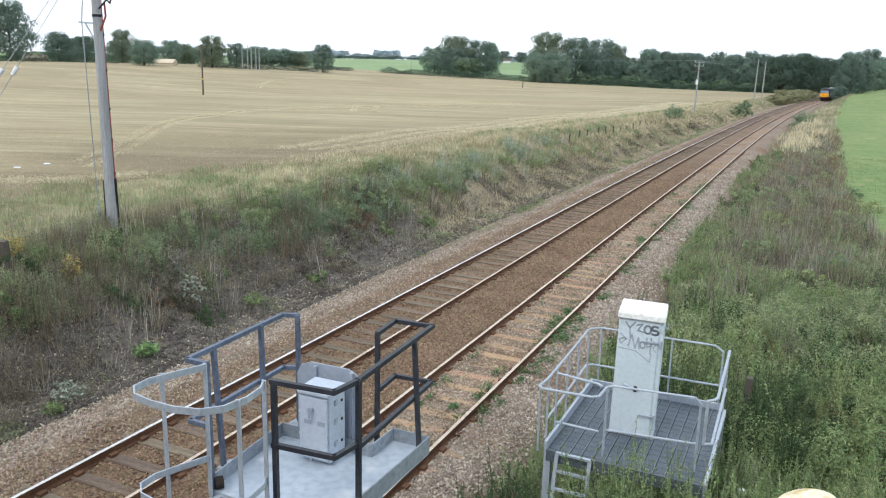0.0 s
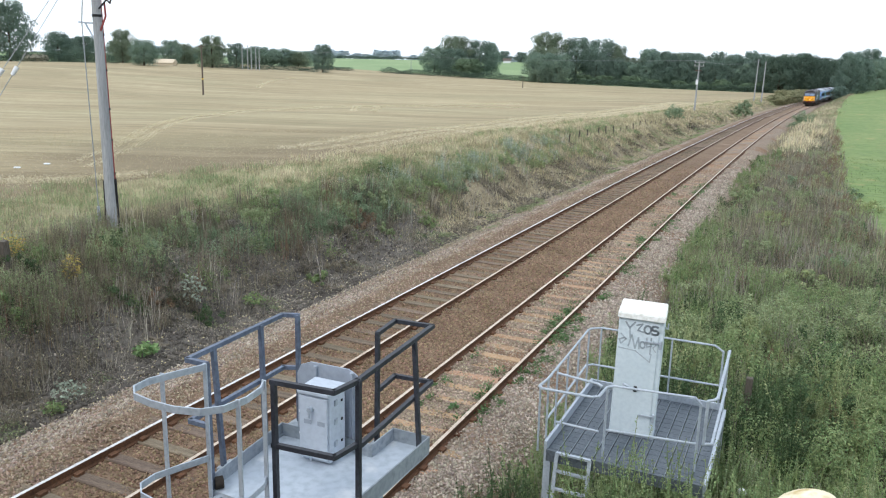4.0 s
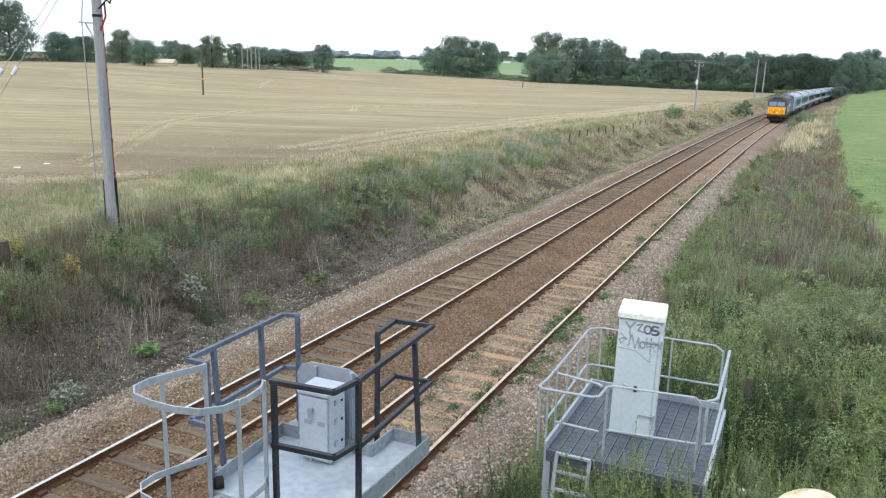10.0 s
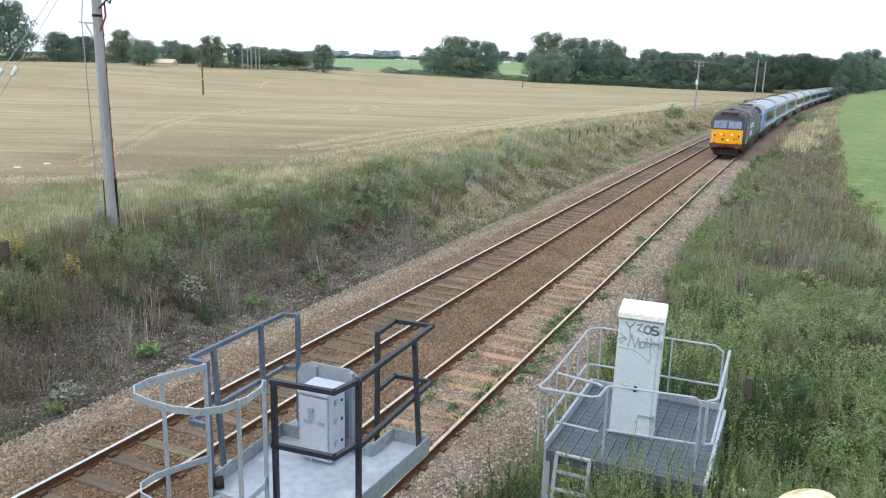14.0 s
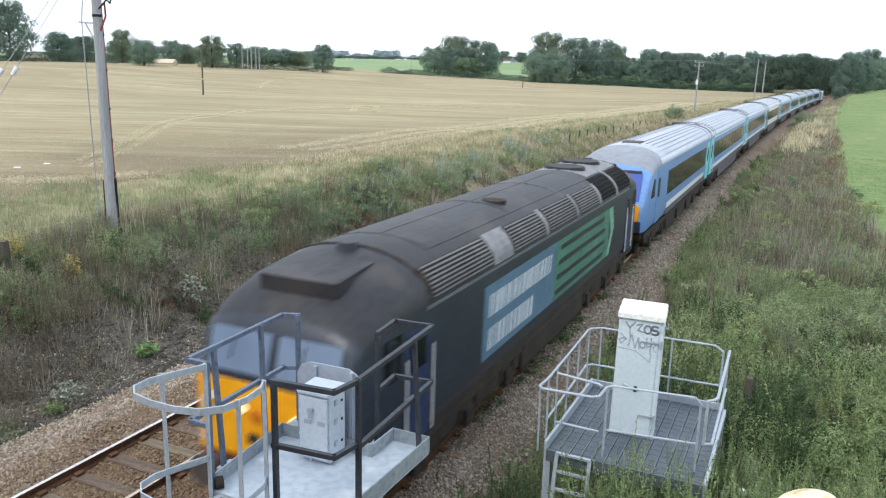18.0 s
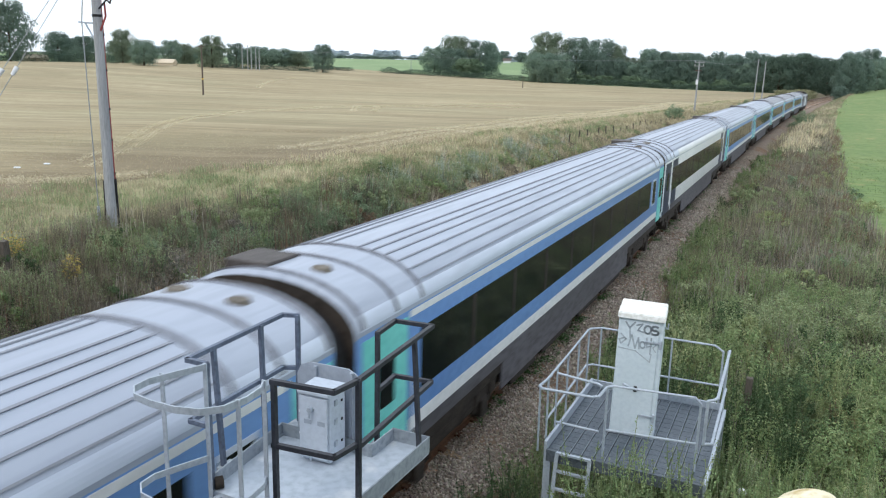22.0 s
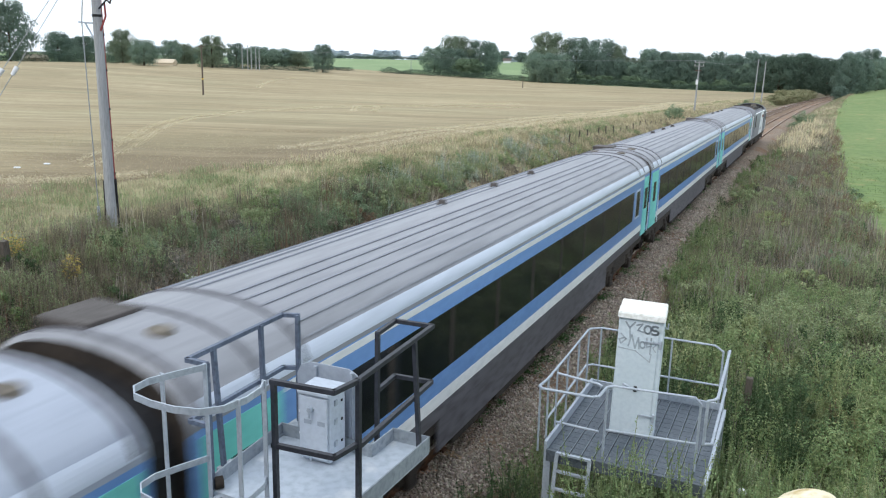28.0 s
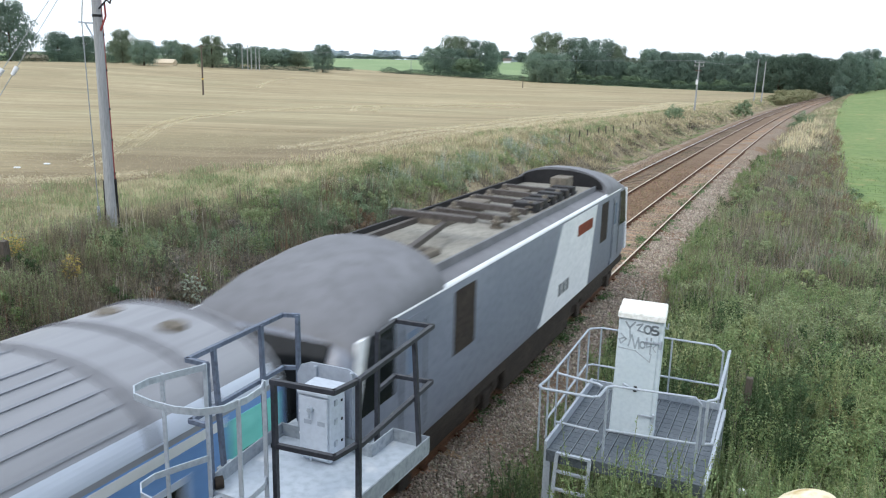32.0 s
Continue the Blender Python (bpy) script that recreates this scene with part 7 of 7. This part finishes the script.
grass("margin_grass", 123, 56000, -17.0, -9.4, 24, 200, 0.28, 0.010, M["g_straw"], "pale straw grass along the field edge", 0.3, lambda u, y: smooth(-18, -13, u), clump=0.18)
# pale swaths and wheel marks left by the harvest
def swath(name, seed, pts, width, n, h=0.055):
    rs = np.random.RandomState(seed)
    pts = np.array(pts, float)
    seg = np.hypot(*(pts[1:] - pts[:-1]).T)
    n = int(n * 2.6)
    t = rs.uniform(0, seg.sum(), n)
    c = np.concatenate([[0], np.cumsum(seg)])
    x, y = np.interp(t, c, pts[:, 0]), np.interp(t, c, pts[:, 1])
    x, y = x + rs.normal(0, width / 2.8, n), y + rs.normal(0, width / 2.8, n)
    ok = x - bend(y) < -14.5
    x, y, n = x[ok], y[ok], int(ok.sum())
    d = np.hypot(x - EYE[0], y)
    V = blades(rs, np.stack([x, y, ground_z(x - bend(y), y) + 0.01], -1), h * rs.uniform(0.4, 1.2, n), 0.005 + 0.0003 * d, 1.8)
    tagged(new(name, fast_mesh(name, V, 4, M["g_swath"])), "pale band of loose straw on the stubble", "straw", kind="stuff")


ARC = [(-24, 26), (-27.8, 31.6), (-35.2, 41.4), (-43.2, 53.9), (-47.8, 66.3), (-49.3, 83.4), (-47, 104), (-40, 130)]
swath("straw_swath", 301, ARC, 0.5, 2600)
swath("straw_swath", 302, [(x + 1.9, y - 0.9) for x, y in ARC], 0.5, 2600)
swath("straw_swath", 303, [(-40.1, 77.3), (-44.5, 85.0), (-49.0, 94.0)], 0.5, 700)
swath("straw_swath", 304, [(-38.4, 79.4), (-43.0, 88.0), (-48.4, 97.0)], 0.5, 700)
swath("straw_swath", 305, [(-43.5, 99.5), (-37.7, 108.0), (-33, 115)], 1.0, 1000)
swath("straw_swath", 306, [(-105, 142), (-113, 153), (-124, 172), (-133, 195)], 0.9, 800)
swath("straw_swath", 307, [(-22, 20.0), (-19.5, 22.0), (-18.5, 25)], 1.6, 1500)
for k, (u, w) in enumerate(((-16.6, 1.6), (-18.6, 1.0), (-20.8, 1.4))):
    swath("straw_swath", 320 + k, [(u + float(bend(y)), y) for y in (38, 60, 85, 110, 140, 170)], w, 6000, 0.07)
# stubble rows
rs0 = np.random.RandomState(9)
n0 = 52000
d0 = 16 * (60 / 16) ** rs0.uniform(0, 1, n0)
a0 = rs0.uniform(radians(-64), radians(-4), n0)
sx, sy = EYE[0] + d0 * np.sin(a0), d0 * np.cos(a0)
ang = radians(27)
across = np.round((sx * math.sin(ang) + sy * math.cos(ang)) / 0.25) * 0.25 + rs0.normal(0, 0.025, n0)
along = sx * math.cos(ang) - sy * math.sin(ang)
sx, sy = along * math.cos(ang) + across * math.sin(ang), -along * math.sin(ang) + across * math.cos(ang)
ok = (sx - bend(sy) < -14.5)
sx, sy = sx[ok], sy[ok]
dist = np.hypot(sx - EYE[0], sy)
V0 = blades(rs0, np.stack([sx, sy, ground_z(sx - bend(sy), sy) - 0.02], -1), rs0.uniform(0.05, 0.13, len(sx)), 0.003 + 0.00012 * dist, 0.5)
tagged(new("stubble", fast_mesh("stubble", V0, 4, M["g_stub"])), "cut straw stubble in rows", "stubble", kind="stuff")
# right bank
mound = lambda u, y: 1 + 0.75 * np.exp(-((u - 7.9) / 2.3) ** 2 - ((y - 19) / 6.5) ** 2)
inside = lambda u, y: 1 - 0.7 * np.exp(-((u - 8.0) / 1.9) ** 2 - ((y - 17.5) / 5.0) ** 2)
dry = lambda u, y: smooth(20, 27, y) * smooth(5.2, 6.4, u + 0.5 * wave(u, y, 2.5, 66))
near_r = lambda u, y: smooth(3.5, 4.3, u + 0.5 * wave(u, y, 2.2, 51))
weeds("bank_weeds", 201, 7000, 28, 3.7, 12.6, 6, 60, 0.62, 0.029, M["g_green"], "dense green leafy weeds beside the line", lambda u, y: near_r(u, y) * smooth(38, 19, y) * inside(u, y), 0.12, tall=mound, stalk=True)
weeds("bank_weeds", 202, 6400, 26, 3.9, 12.8, 6, 80, 0.62, 0.024, M["g_olive"], "olive green weeds beside the line", lambda u, y: near_r(u, y) * smooth(-0.5, 0.3, wave(u, y, 3.2, 52)) * inside(u, y), 0.11, tall=mound, stalk=True)
weeds("bank_weeds", 203, 3600, 28, 4.6, 10.4, 10, 100, 0.62, 0.026, M["g_deep"], "dark green bramble among the weeds", lambda u, y: smooth(0.1, 0.6, wave(u, y, 2.7, 53)), 0.15, tall=mound)
weeds("bank_weeds", 204, 2400, 18, 4.4, 10.4, 14, 110, 0.85, 0.024, M["g_rust"], "rust brown seeding docks among the weeds", lambda u, y: smooth(-0.1, 0.6, wave(u, y, 3.6, 54)), 0.06, stalk=True)
grass("bank_grass", 205, 12000, 3.9, 11.0, 6, 42, 0.75, 0.007, M["g_olive"], "long green grass beside the line", 0.28, lambda u, y: near_r(u, y) * inside(u, y), clump=0.14)
grass("bank_grass", 206, 30000, 3.9, 12.6, 16, 150, 0.75, 0.008, M["g_tan"], "long faded grass beside the line", 0.26, lambda u, y: near_r(u, y) * smooth(20, 42, y) * (0.25 + 0.75 * smooth(-0.4, 0.3, wave(u, y, 3.4, 62))), clump=0.16)
grass("dead_stalks", 207, 18000, 4.4, 12.4, 12, 130, 0.85, 0.008, M["g_grey"], "pale grey dead stems beside the line", 0.22, lambda u, y: smooth(-0.3, 0.4, wave(u, y, 3.0, 55)), clump=0.14)
grass("dead_stalks", 208, 9000, 4.2, 11.0, 20, 120, 0.75, 0.007, M["g_brown"], "brown dead stems beside the line", 0.22, lambda u, y: smooth(-0.2, 0.5, wave(u, y, 3.4, 56)), clump=0.14)
grass("dead_stalks", 259, 11000, 4.3, 12.2, 19, 66, 0.72, 0.008, M["g_brown"], "drab brown dead grass beside the line", 0.24, lambda u, y: smooth(19, 27, y) * (0.4 + 0.6 * smooth(-0.4, 0.3, wave(u, y, 2.8, 93))), clump=0.16)
grass("dead_stalks", 258, 9000, 5.0, 12.4, 17, 62, 0.8, 0.007, M["g_umber"], "dark withered stems beside the line", 0.2, lambda u, y: smooth(-0.4, 0.3, wave(u, y, 2.4, 92)), clump=0.14)
grass("straw_tussocks", 209, 15000, 4.2, 9.5, 70, 190, 0.75, 0.014, M["g_straw"], "pale straw tussocks beside the line", 0.25, lambda u, y: smooth(-0.4, 0.3, wave(u, y, 5, 57)), clump=0.3)
grass("straw_tussocks", 213, 8000, 4.2, 8.8, 66, 128, 1.0, 0.018, M["g_bleach"], "bleached straw tussocks beside the line", 0.22, lambda u, y: smooth(0.2, 0.5, wave(u, y, 3.2, 59)), clump=0.4)
grass("bank_grass", 210, 16000, 4.2, 13.0, 90, 330, 0.7, 0.013, M["g_tan"], "faded grass on the farther bank", 0.28, None)
weeds("bank_weeds", 211, 1600, 14, 4.4, 12.5, 90, 300, 0.7, 0.035, M["g_olive"], "olive weeds on the farther bank", patch(6, 58, -0.2, 0.5), 0.15)
weeds("bank_weeds", 221, 1500, 34, 4.1, 9.8, 6.5, 11.5, 0.95, 0.026, M["g_olive"], "tall green nettles below the platform", lambda u, y: smooth(4.9, 5.6, u), 0.07, stalk=True)
weeds("bank_weeds", 222, 1100, 34, 4.3, 10.5, 6.5, 12.5, 1.0, 0.026, M["g_green"], "tall green nettles below the platform", lambda u, y: smooth(4.9, 5.8, u), 0.07, stalk=True)
grass("dead_stalks", 223, 2600, 4.2, 10.0, 6.5, 12, 1.05, 0.005, M["g_grey"], "pale dead stems below the platform", 0.18, None, clump=0.1)
for sd, u0, u1, y0, y1, h, n_, mk in ((231, 5.65, 7.6, 8.0, 9.5, 1.65, 420, "g_green"), (232, 5.9, 7.8, 7.4, 9.4, 1.6, 380, "g_deep"), (243, 5.8, 7.6, 8.4, 9.5, 1.9, 130, "g_olive"), (241, 3.75, 4.75, 7.6, 9.9, 0.85, 380, "g_rust"), (242, 3.8, 4.8, 7.6, 10.2, 0.8, 320, "g_deep"), (233, 4.1, 5.0, 8.0, 10.4, 1.0, 260, "g_deep"), (238, 4.1, 4.9, 8.0, 10.2, 1.05, 300, "g_rust"), (239, 7.4, 10.4, 7.4, 11.5, 1.35, 200, "g_lime"), (240, 5.4, 9.5, 12.5, 17.0, 1.5, 120, "g_lime"), (234, 7.2, 9.2, 8.6, 13.0, 1.25, 420, "g_green"), (235, 5.0, 8.2, 12.4, 14.6, 1.45, 620, "g_deep"), (236, 7.2, 10.5, 7.5, 12.0, 1.15, 420, "g_olive"), (237, 4.2, 5.2, 10.4, 13.5, 0.7, 160, "g_green")):
    weeds("bank_weeds", sd, n_, 64, u0, u1, y0, y1, h, 0.025, M[mk], "tall leafy weeds crowding the steel platform", None, 0.085, stalk=True)
weeds("bank_weeds", 251, 2200, 16, 5.0, 12.0, 20, 90, 0.9, 0.026, M["g_brown"], "withered brown docks beside the line", lambda u, y: dry(u, y) * smooth(-0.3, 0.3, wave(u, y, 3.0, 67)), 0.08, stalk=True)
grass("dead_stalks", 252, 4500, 5.2, 12.0, 20, 100, 0.9, 0.009, M["g_grey"], "grey dead stems among the docks", 0.2, lambda u, y: dry(u, y) * smooth(-0.2, 0.4, wave(u, y, 2.2, 68)), clump=0.16)
weeds("bank_weeds", 253, 1300, 18, 8.8, 12.4, 18, 110, 0.95, 0.026, M["g_rust"], "rust brown docks along the green field", lambda u, y: smooth(1.9, 0.6, np.abs(10.3 - 1.0 * smooth(85, 160, y) + 2.0 * smooth(46, 28, y) - u)), 0.07, stalk=True)
weeds("bank_weeds", 254, 1300, 20, 9.2, 12.6, 16, 90, 0.8, 0.027, M["g_lime"], "yellow-green weeds along the green field", lambda u, y: smooth(1.6, 0.5, np.abs(10.5 - 1.0 * smooth(85, 160, y) + 2.0 * smooth(46, 28, y) - u)), 0.08, stalk=True)
weeds("bank_weeds", 255, 1700, 30, 3.9, 5.6, 13, 75, 0.75, 0.028, M["g_green"], "green nettles at the edge of the ballast", lambda u, y: smooth(-0.4, 0.2, wave(u, y, 2.0, 69)), 0.09, stalk=True)
weeds("bank_weeds", 256, 900, 30, 3.9, 5.6, 13, 75, 0.75, 0.028, M["g_deep"], "dark nettles at the edge of the ballast", lambda u, y: smooth(-0.1, 0.4, wave(u, y, 2.0, 70)), 0.10, stalk=True)
grass("field_grass", 257, 30000, 8.8, 24.0, 24, 75, 0.12, 0.011, M["g_field"], "short green grass of the field", 0.6, lambda u, y: smooth(9.8, 10.6, u - 2.0 * smooth(46, 28, y) + 1.0 * smooth(85, 160, y)) * (0.35 + 0.65 * smooth(-0.3, 0.3, wave(u, y, 3, 71))))
# small green weeds on the dusty track
rs1 = np.random.RandomState(77)
P1 = []
for k in range(210):
    y = 12.6 * (50 / 12.6) ** rs1.uniform(0, 1)
    u = rs1.choice([2.25, 2.15, 2.3, 2.62, 2.7, 2.85, 2.64, 1.25]) + rs1.normal(0, 0.10)
    if wave(u, y, 1.6, 91) < -0.25:
        continue
    m = rs1.randint(14, 80 if y > 18 else 46)
    q = rs1.normal(0, 1, (m, 3)) * np.array([0.09, 0.14, 0.06]) * rs1.uniform(0.5, 1.6) * (0.62 + 0.38 * float(smooth(15, 22, y)))
    q[:, 2] = np.abs(q[:, 2]) - 0.12
    P1.append(q + np.array([u + float(bend(y)), y, 0.0]))
tagged(new("track_weeds", fast_mesh("track_weeds", leaf_cards(rs1, np.concatenate(P1), 0.028), 4, M["g_weed"])), "small green weeds growing along the rail", "weeds", kind="stuff")


def clump(name, x, y, h, w, n, leaf, material, label, seed, stems=8):
    rs = np.random.RandomState(seed)
    t = thing(name, label, "plant", at=pose(x, y, on_ground(x, y)))
    d = rs.normal(0, 1, (n, 3))
    d /= np.linalg.norm(d, axis=1)[:, None]
    out = None
    if n > 1000:
        # a dense shrub: many lumps of leaves over a rounded body
        k = n // 90
        c = rs.normal(0, 1, (k, 3))
        c /= np.linalg.norm(c, axis=1)[:, None]
        c[:, 2] = np.abs(c[:, 2])
        c *= rs.uniform(0.45, 1.0, (k, 1))
        i = rs.randint(0, k, n)
        r = rs.uniform(0.10, 0.24, k)[i] * rs.uniform(0.5, 1.1, n)
        q = c[i] + d * r[:, None]
        P = np.stack([q[:, 0] * w / 2, q[:, 1] * w / 2, np.maximum(0.03, h * (0.05 + 0.92 * q[:, 2]))], -1)
        out = d + 0.6 * c[i] + np.array([0, 0, 0.3])
    else:
        d *= (rs.uniform(0.2, 1, n) ** 0.5)[:, None]
        P = np.stack([d[:, 0] * w / 2, d[:, 1] * w / 2, h * (0.55 + 0.45 * d[:, 2]) * rs.uniform(0.75, 1.1, n)], -1)
    piece("foliage", fast_mesh("foliage", leaf_cards(rs, P, leaf, slim=0.5, out=out), 4, material), t)
    bm = bmesh.new()
    for i in range(stems):
        q = P[rs.randint(n)]
        rod(bm, (0.02 * i - 0.08, 0, -0.05), tuple(q), 0.008, 4, 0.003)
    part("stem", bm, M["g_brown"], t)


clump("shrub", -7.05, 15.5, 1.15, 0.75, 190, 0.05, M["g_pale"], "shrub with pale silvery green leaves on the bank", 1, 14)
clump("shrub", -7.35, 15.15, 1.05, 1.5, 1900, 0.026, M["g_umber"], "bushy dark withered shrub on the bank", 2, 30)
clump("shrub", -6.6, 15.6, 0.6, 1.0, 1200, 0.030, M["g_deep"], "low dark green shrub on the bank", 10, 10)
clump("shrub", -6.5, 21.9, 0.75, 1.5, 1500, 0.026, M["g_brown"], "low withered brown shrub at the bank foot", 11, 20)
clump("shrub", -6.9, 23.4, 0.6, 1.2, 1300, 0.026, M["g_umber"], "low withered brown shrub at the bank foot", 12, 20)
clump("shrub", -7.5, 25.3, 0.9, 1.1, 1300, 0.028, M["g_rust"], "russet withered bush on the bank", 13, 14)
clump("shrub", -8.4, 26.2, 1.15, 2.0, 2200, 0.032, M["g_dark"], "grey-green leafy shrub on the bank top", 14, 14)
clump("shrub", -9.3, 17.6, 1.0, 1.3, 1500, 0.030, M["g_olive"], "yellowing leafy shrub on the bank top", 15, 14)
clump("weed_plant", -8.7, 13.1, 0.85, 0.5, 260, 0.032, M["g_yellow"], "weed with yellow flowers on the bank", 3)
clump("weed_plant", -10.3, 12.7, 0.8, 0.6, 220, 0.035, M["g_yellow"], "weed with yellow flowers on the bank", 4)
clump("weed_plant", -6.2, 13.0, 0.32, 0.65, 130, 0.075, M["g_bright"], "bright green leafy weed on bare soil", 5)
clump("weed_plant", -6.15, 20.3, 0.62, 0.85, 1100, 0.036, M["g_green"], "green leafy weed at the bank foot", 6)
clump("weed_plant", -6.3, 17.2, 0.45, 0.7, 220, 0.045, M["g_green"], "green leafy weed at the bank foot", 7)
clump("weed_plant", -5.75, 10.4, 0.55, 0.7, 200, 0.04, M["g_pale"], "pale green thistle on bare soil", 8)
clump("weed_plant", -5.6, 9.9, 0.25, 0.5, 160, 0.04, M["g_green"], "green weed on bare soil", 9)
for i, (x, y, h, w) in enumerate(((-8.9, 24.0, 0.95, 1.6), (-9.2, 27.5, 1.0, 1.8), (-8.6, 30.5, 0.9, 1.5), (-8.3, 28.2, 0.8, 1.3))):
    clump("shrub", x, y, h, w, 1500, 0.034, M["g_olive"], "olive green leafy shrub on the bank top", 20 + i, 12)
for i, (x, y, h, w) in enumerate(((7.7, 18.5, 2.2, 3.2), (9.0, 16.0, 1.9, 2.8), (6.8, 15.6, 1.8, 2.3), (9.6, 20.5, 1.8, 2.8), (8.3, 12.8, 1.5, 2.4), (9.8, 13.5, 1.5, 2.4), (5.8, 18.5, 1.2, 1.8), (8.4, 22.5, 1.6, 2.6))):
    clump("shrub", x, y, h * 0.9, w, 5600, 0.027, M["g_green" if i % 3 else "g_olive"], "dense green bramble thicket beside the line", 40 + i, 16)
# platform shrubs, plus added deep green ones whose colour gives the thicket shadow
for i, (x, y, h, w) in enumerate(((6.2, 13.4, 1.35, 1.6), (7.4, 13.8, 1.6, 2.0), (8.3, 14.6, 1.5, 2.0), (6.9, 17.0, 1.6, 1.8), (8.6, 17.2, 1.7, 1.8), (9.6, 15.2, 1.4, 1.8), (6.6, 19.8, 1.3, 1.8))):
    clump("shrub", x, y, h, w, 2600, 0.030, M["g_green" if i % 2 else "g_deep"], "dark green shrub deepening the shade beside the steel platform", 60 + i, 12)
clump("bush", -3.3, 154, 3.1, 3.3, 4200, 0.10, M["g_dark"], "dark green hawthorn bush on the bank top", 90, 20)
clump("bush", -8.8, 108, 1.8, 3.3, 3600, 0.07, M["g_dark"], "low dark green bramble bush on the bank top", 91, 20)
clump("bush", 7.0, 121, 2.6, 3.7, 4600, 0.065, M["g_dark"], "small fresh green bush in dry grass", 92, 20)
bush_rnd = random.Random(77)
# added bushes; the dark ones stand in for shaded pockets between stems
for i in range(16):
    y = 8.5 * (24 / 8.5) ** bush_rnd.uniform(0, 1)
    u = bush_rnd.uniform(-10.0, -6.7)
    m = ("g_umber", "g_deep", "g_brown", "g_umber", "g_rust", "g_olive")[i % 6]
    word = {"g_umber": "dark withered", "g_deep": "dark green", "g_brown": "withered brown", "g_rust": "russet withered", "g_olive": "olive green"}[m]
    clump("shrub", u, y, bush_rnd.uniform(0.45, 0.95), bush_rnd.uniform(0.6, 1.3), 1150, 0.026, M[m], word + " bush filling shaded pockets among dead stems on the bank", 200 + i, 16)
for i in range(34):
    y = 15.5 * (62 / 15.5) ** bush_rnd.uniform(0, 1)
    u = bush_rnd.uniform(5.0, 11.4 - 1.2 * float(smooth(30, 50, y)))
    m = ("g_olive", "g_dark", "g_olive", "g_lime")[i % 4] if y > 20 else ("g_green", "g_olive", "g_dark", "g_lime")[i % 4]
    word = {"g_green": "green leafy bramble", "g_olive": "olive green leafy weed", "g_dark": "grey-green leafy weed", "g_lime": "yellow-green leafy weed"}[m]
    clump("shrub", u + float(bend(y)), y, bush_rnd.uniform(0.75, 1.2) * (0.75 if y > 20 else 1), bush_rnd.uniform(1.4, 2.6), 1700, 0.030 + 0.0004 * y, M[m], word + " thicket beside the line", 120 + i, 10)
for i, (x, y, h, w) in enumerate(((-9.7, 15.2, 0.8, 1.2), (-9.9, 19.0, 0.95, 1.5), (-8.9, 20.6, 0.8, 1.3), (-9.4, 22.2, 1.0, 1.6), (-8.2, 24.8, 0.8, 1.4), (-8.4, 33.5, 0.8, 1.5), (-8.6, 37.5, 0.9, 1.6), (-8.2, 43.0, 0.8, 1.6), (-7.2, 26.5, 0.55, 1.0), (-7.0, 30.0, 0.5, 1.0), (-9.6, 12.2, 0.8, 1.2), (-8.2, 10.6, 0.7, 1.2))):
    clump("shrub", x, y, h, w, 1700, 0.030, M["g_green" if i % 2 else "g_olive" if y > 17 else "g_deep"], "leafy bramble bush on the railway bank", 80 + i, 12)
lit = part("litter", bx(-0.05, 0.05, -0.04, 0.04, 0, 0.08, 0.015), M["white"], None)
lit.matrix_world = pose(7.5, 11.3, on_ground(7.5, 11.3) + 0.5, 20, 15, 30)
tagged(lit, "crumpled white scrap of litter in weeds", "litter")
for x, y in ((-24.1, 23.0), (-24.2, 24.6)):
    pl = part("plastic_scrap", bx(-0.13, 0.13, -0.09, 0.09, 0, 0.05, 0.02), M["white"], None)
    pl.matrix_world = pose(x, y, on_ground(x, y) + 0.01, 4, 3, 40)
    tagged(pl, "scrap of white plastic lying on stubble", "litter")

# ---------------------------------------------------------------- what moves
def train_at(t):
    """Place of the train's front along the line: a slow gain in speed."""
    d = t - 16.5
    far = 29.377 - 15.048 * d - 0.0467 * d * d
    near = 29.10 - 14.547 * d - 0.02015 * d * d - 0.00225 * d ** 3
    w = float(smooth(10.0, 17.0, t))
    return far + (near - far) * w


def motions():
    for ob, off, base in TRAIN:
        rows = []
        for i in range(65):
            t = i / 2
            s = train_at(t) + off
            a, b = s - base / 2, s + base / 2
            xa, xb = float(bend(a)), float(bend(b))
            rows.append((t, pose(TRACK_X + (xa + xb) / 2, s, 0, 0, 0, -math.degrees(math.atan2(xb - xa, b - a)))))
        walk(ob, rows)


motions()
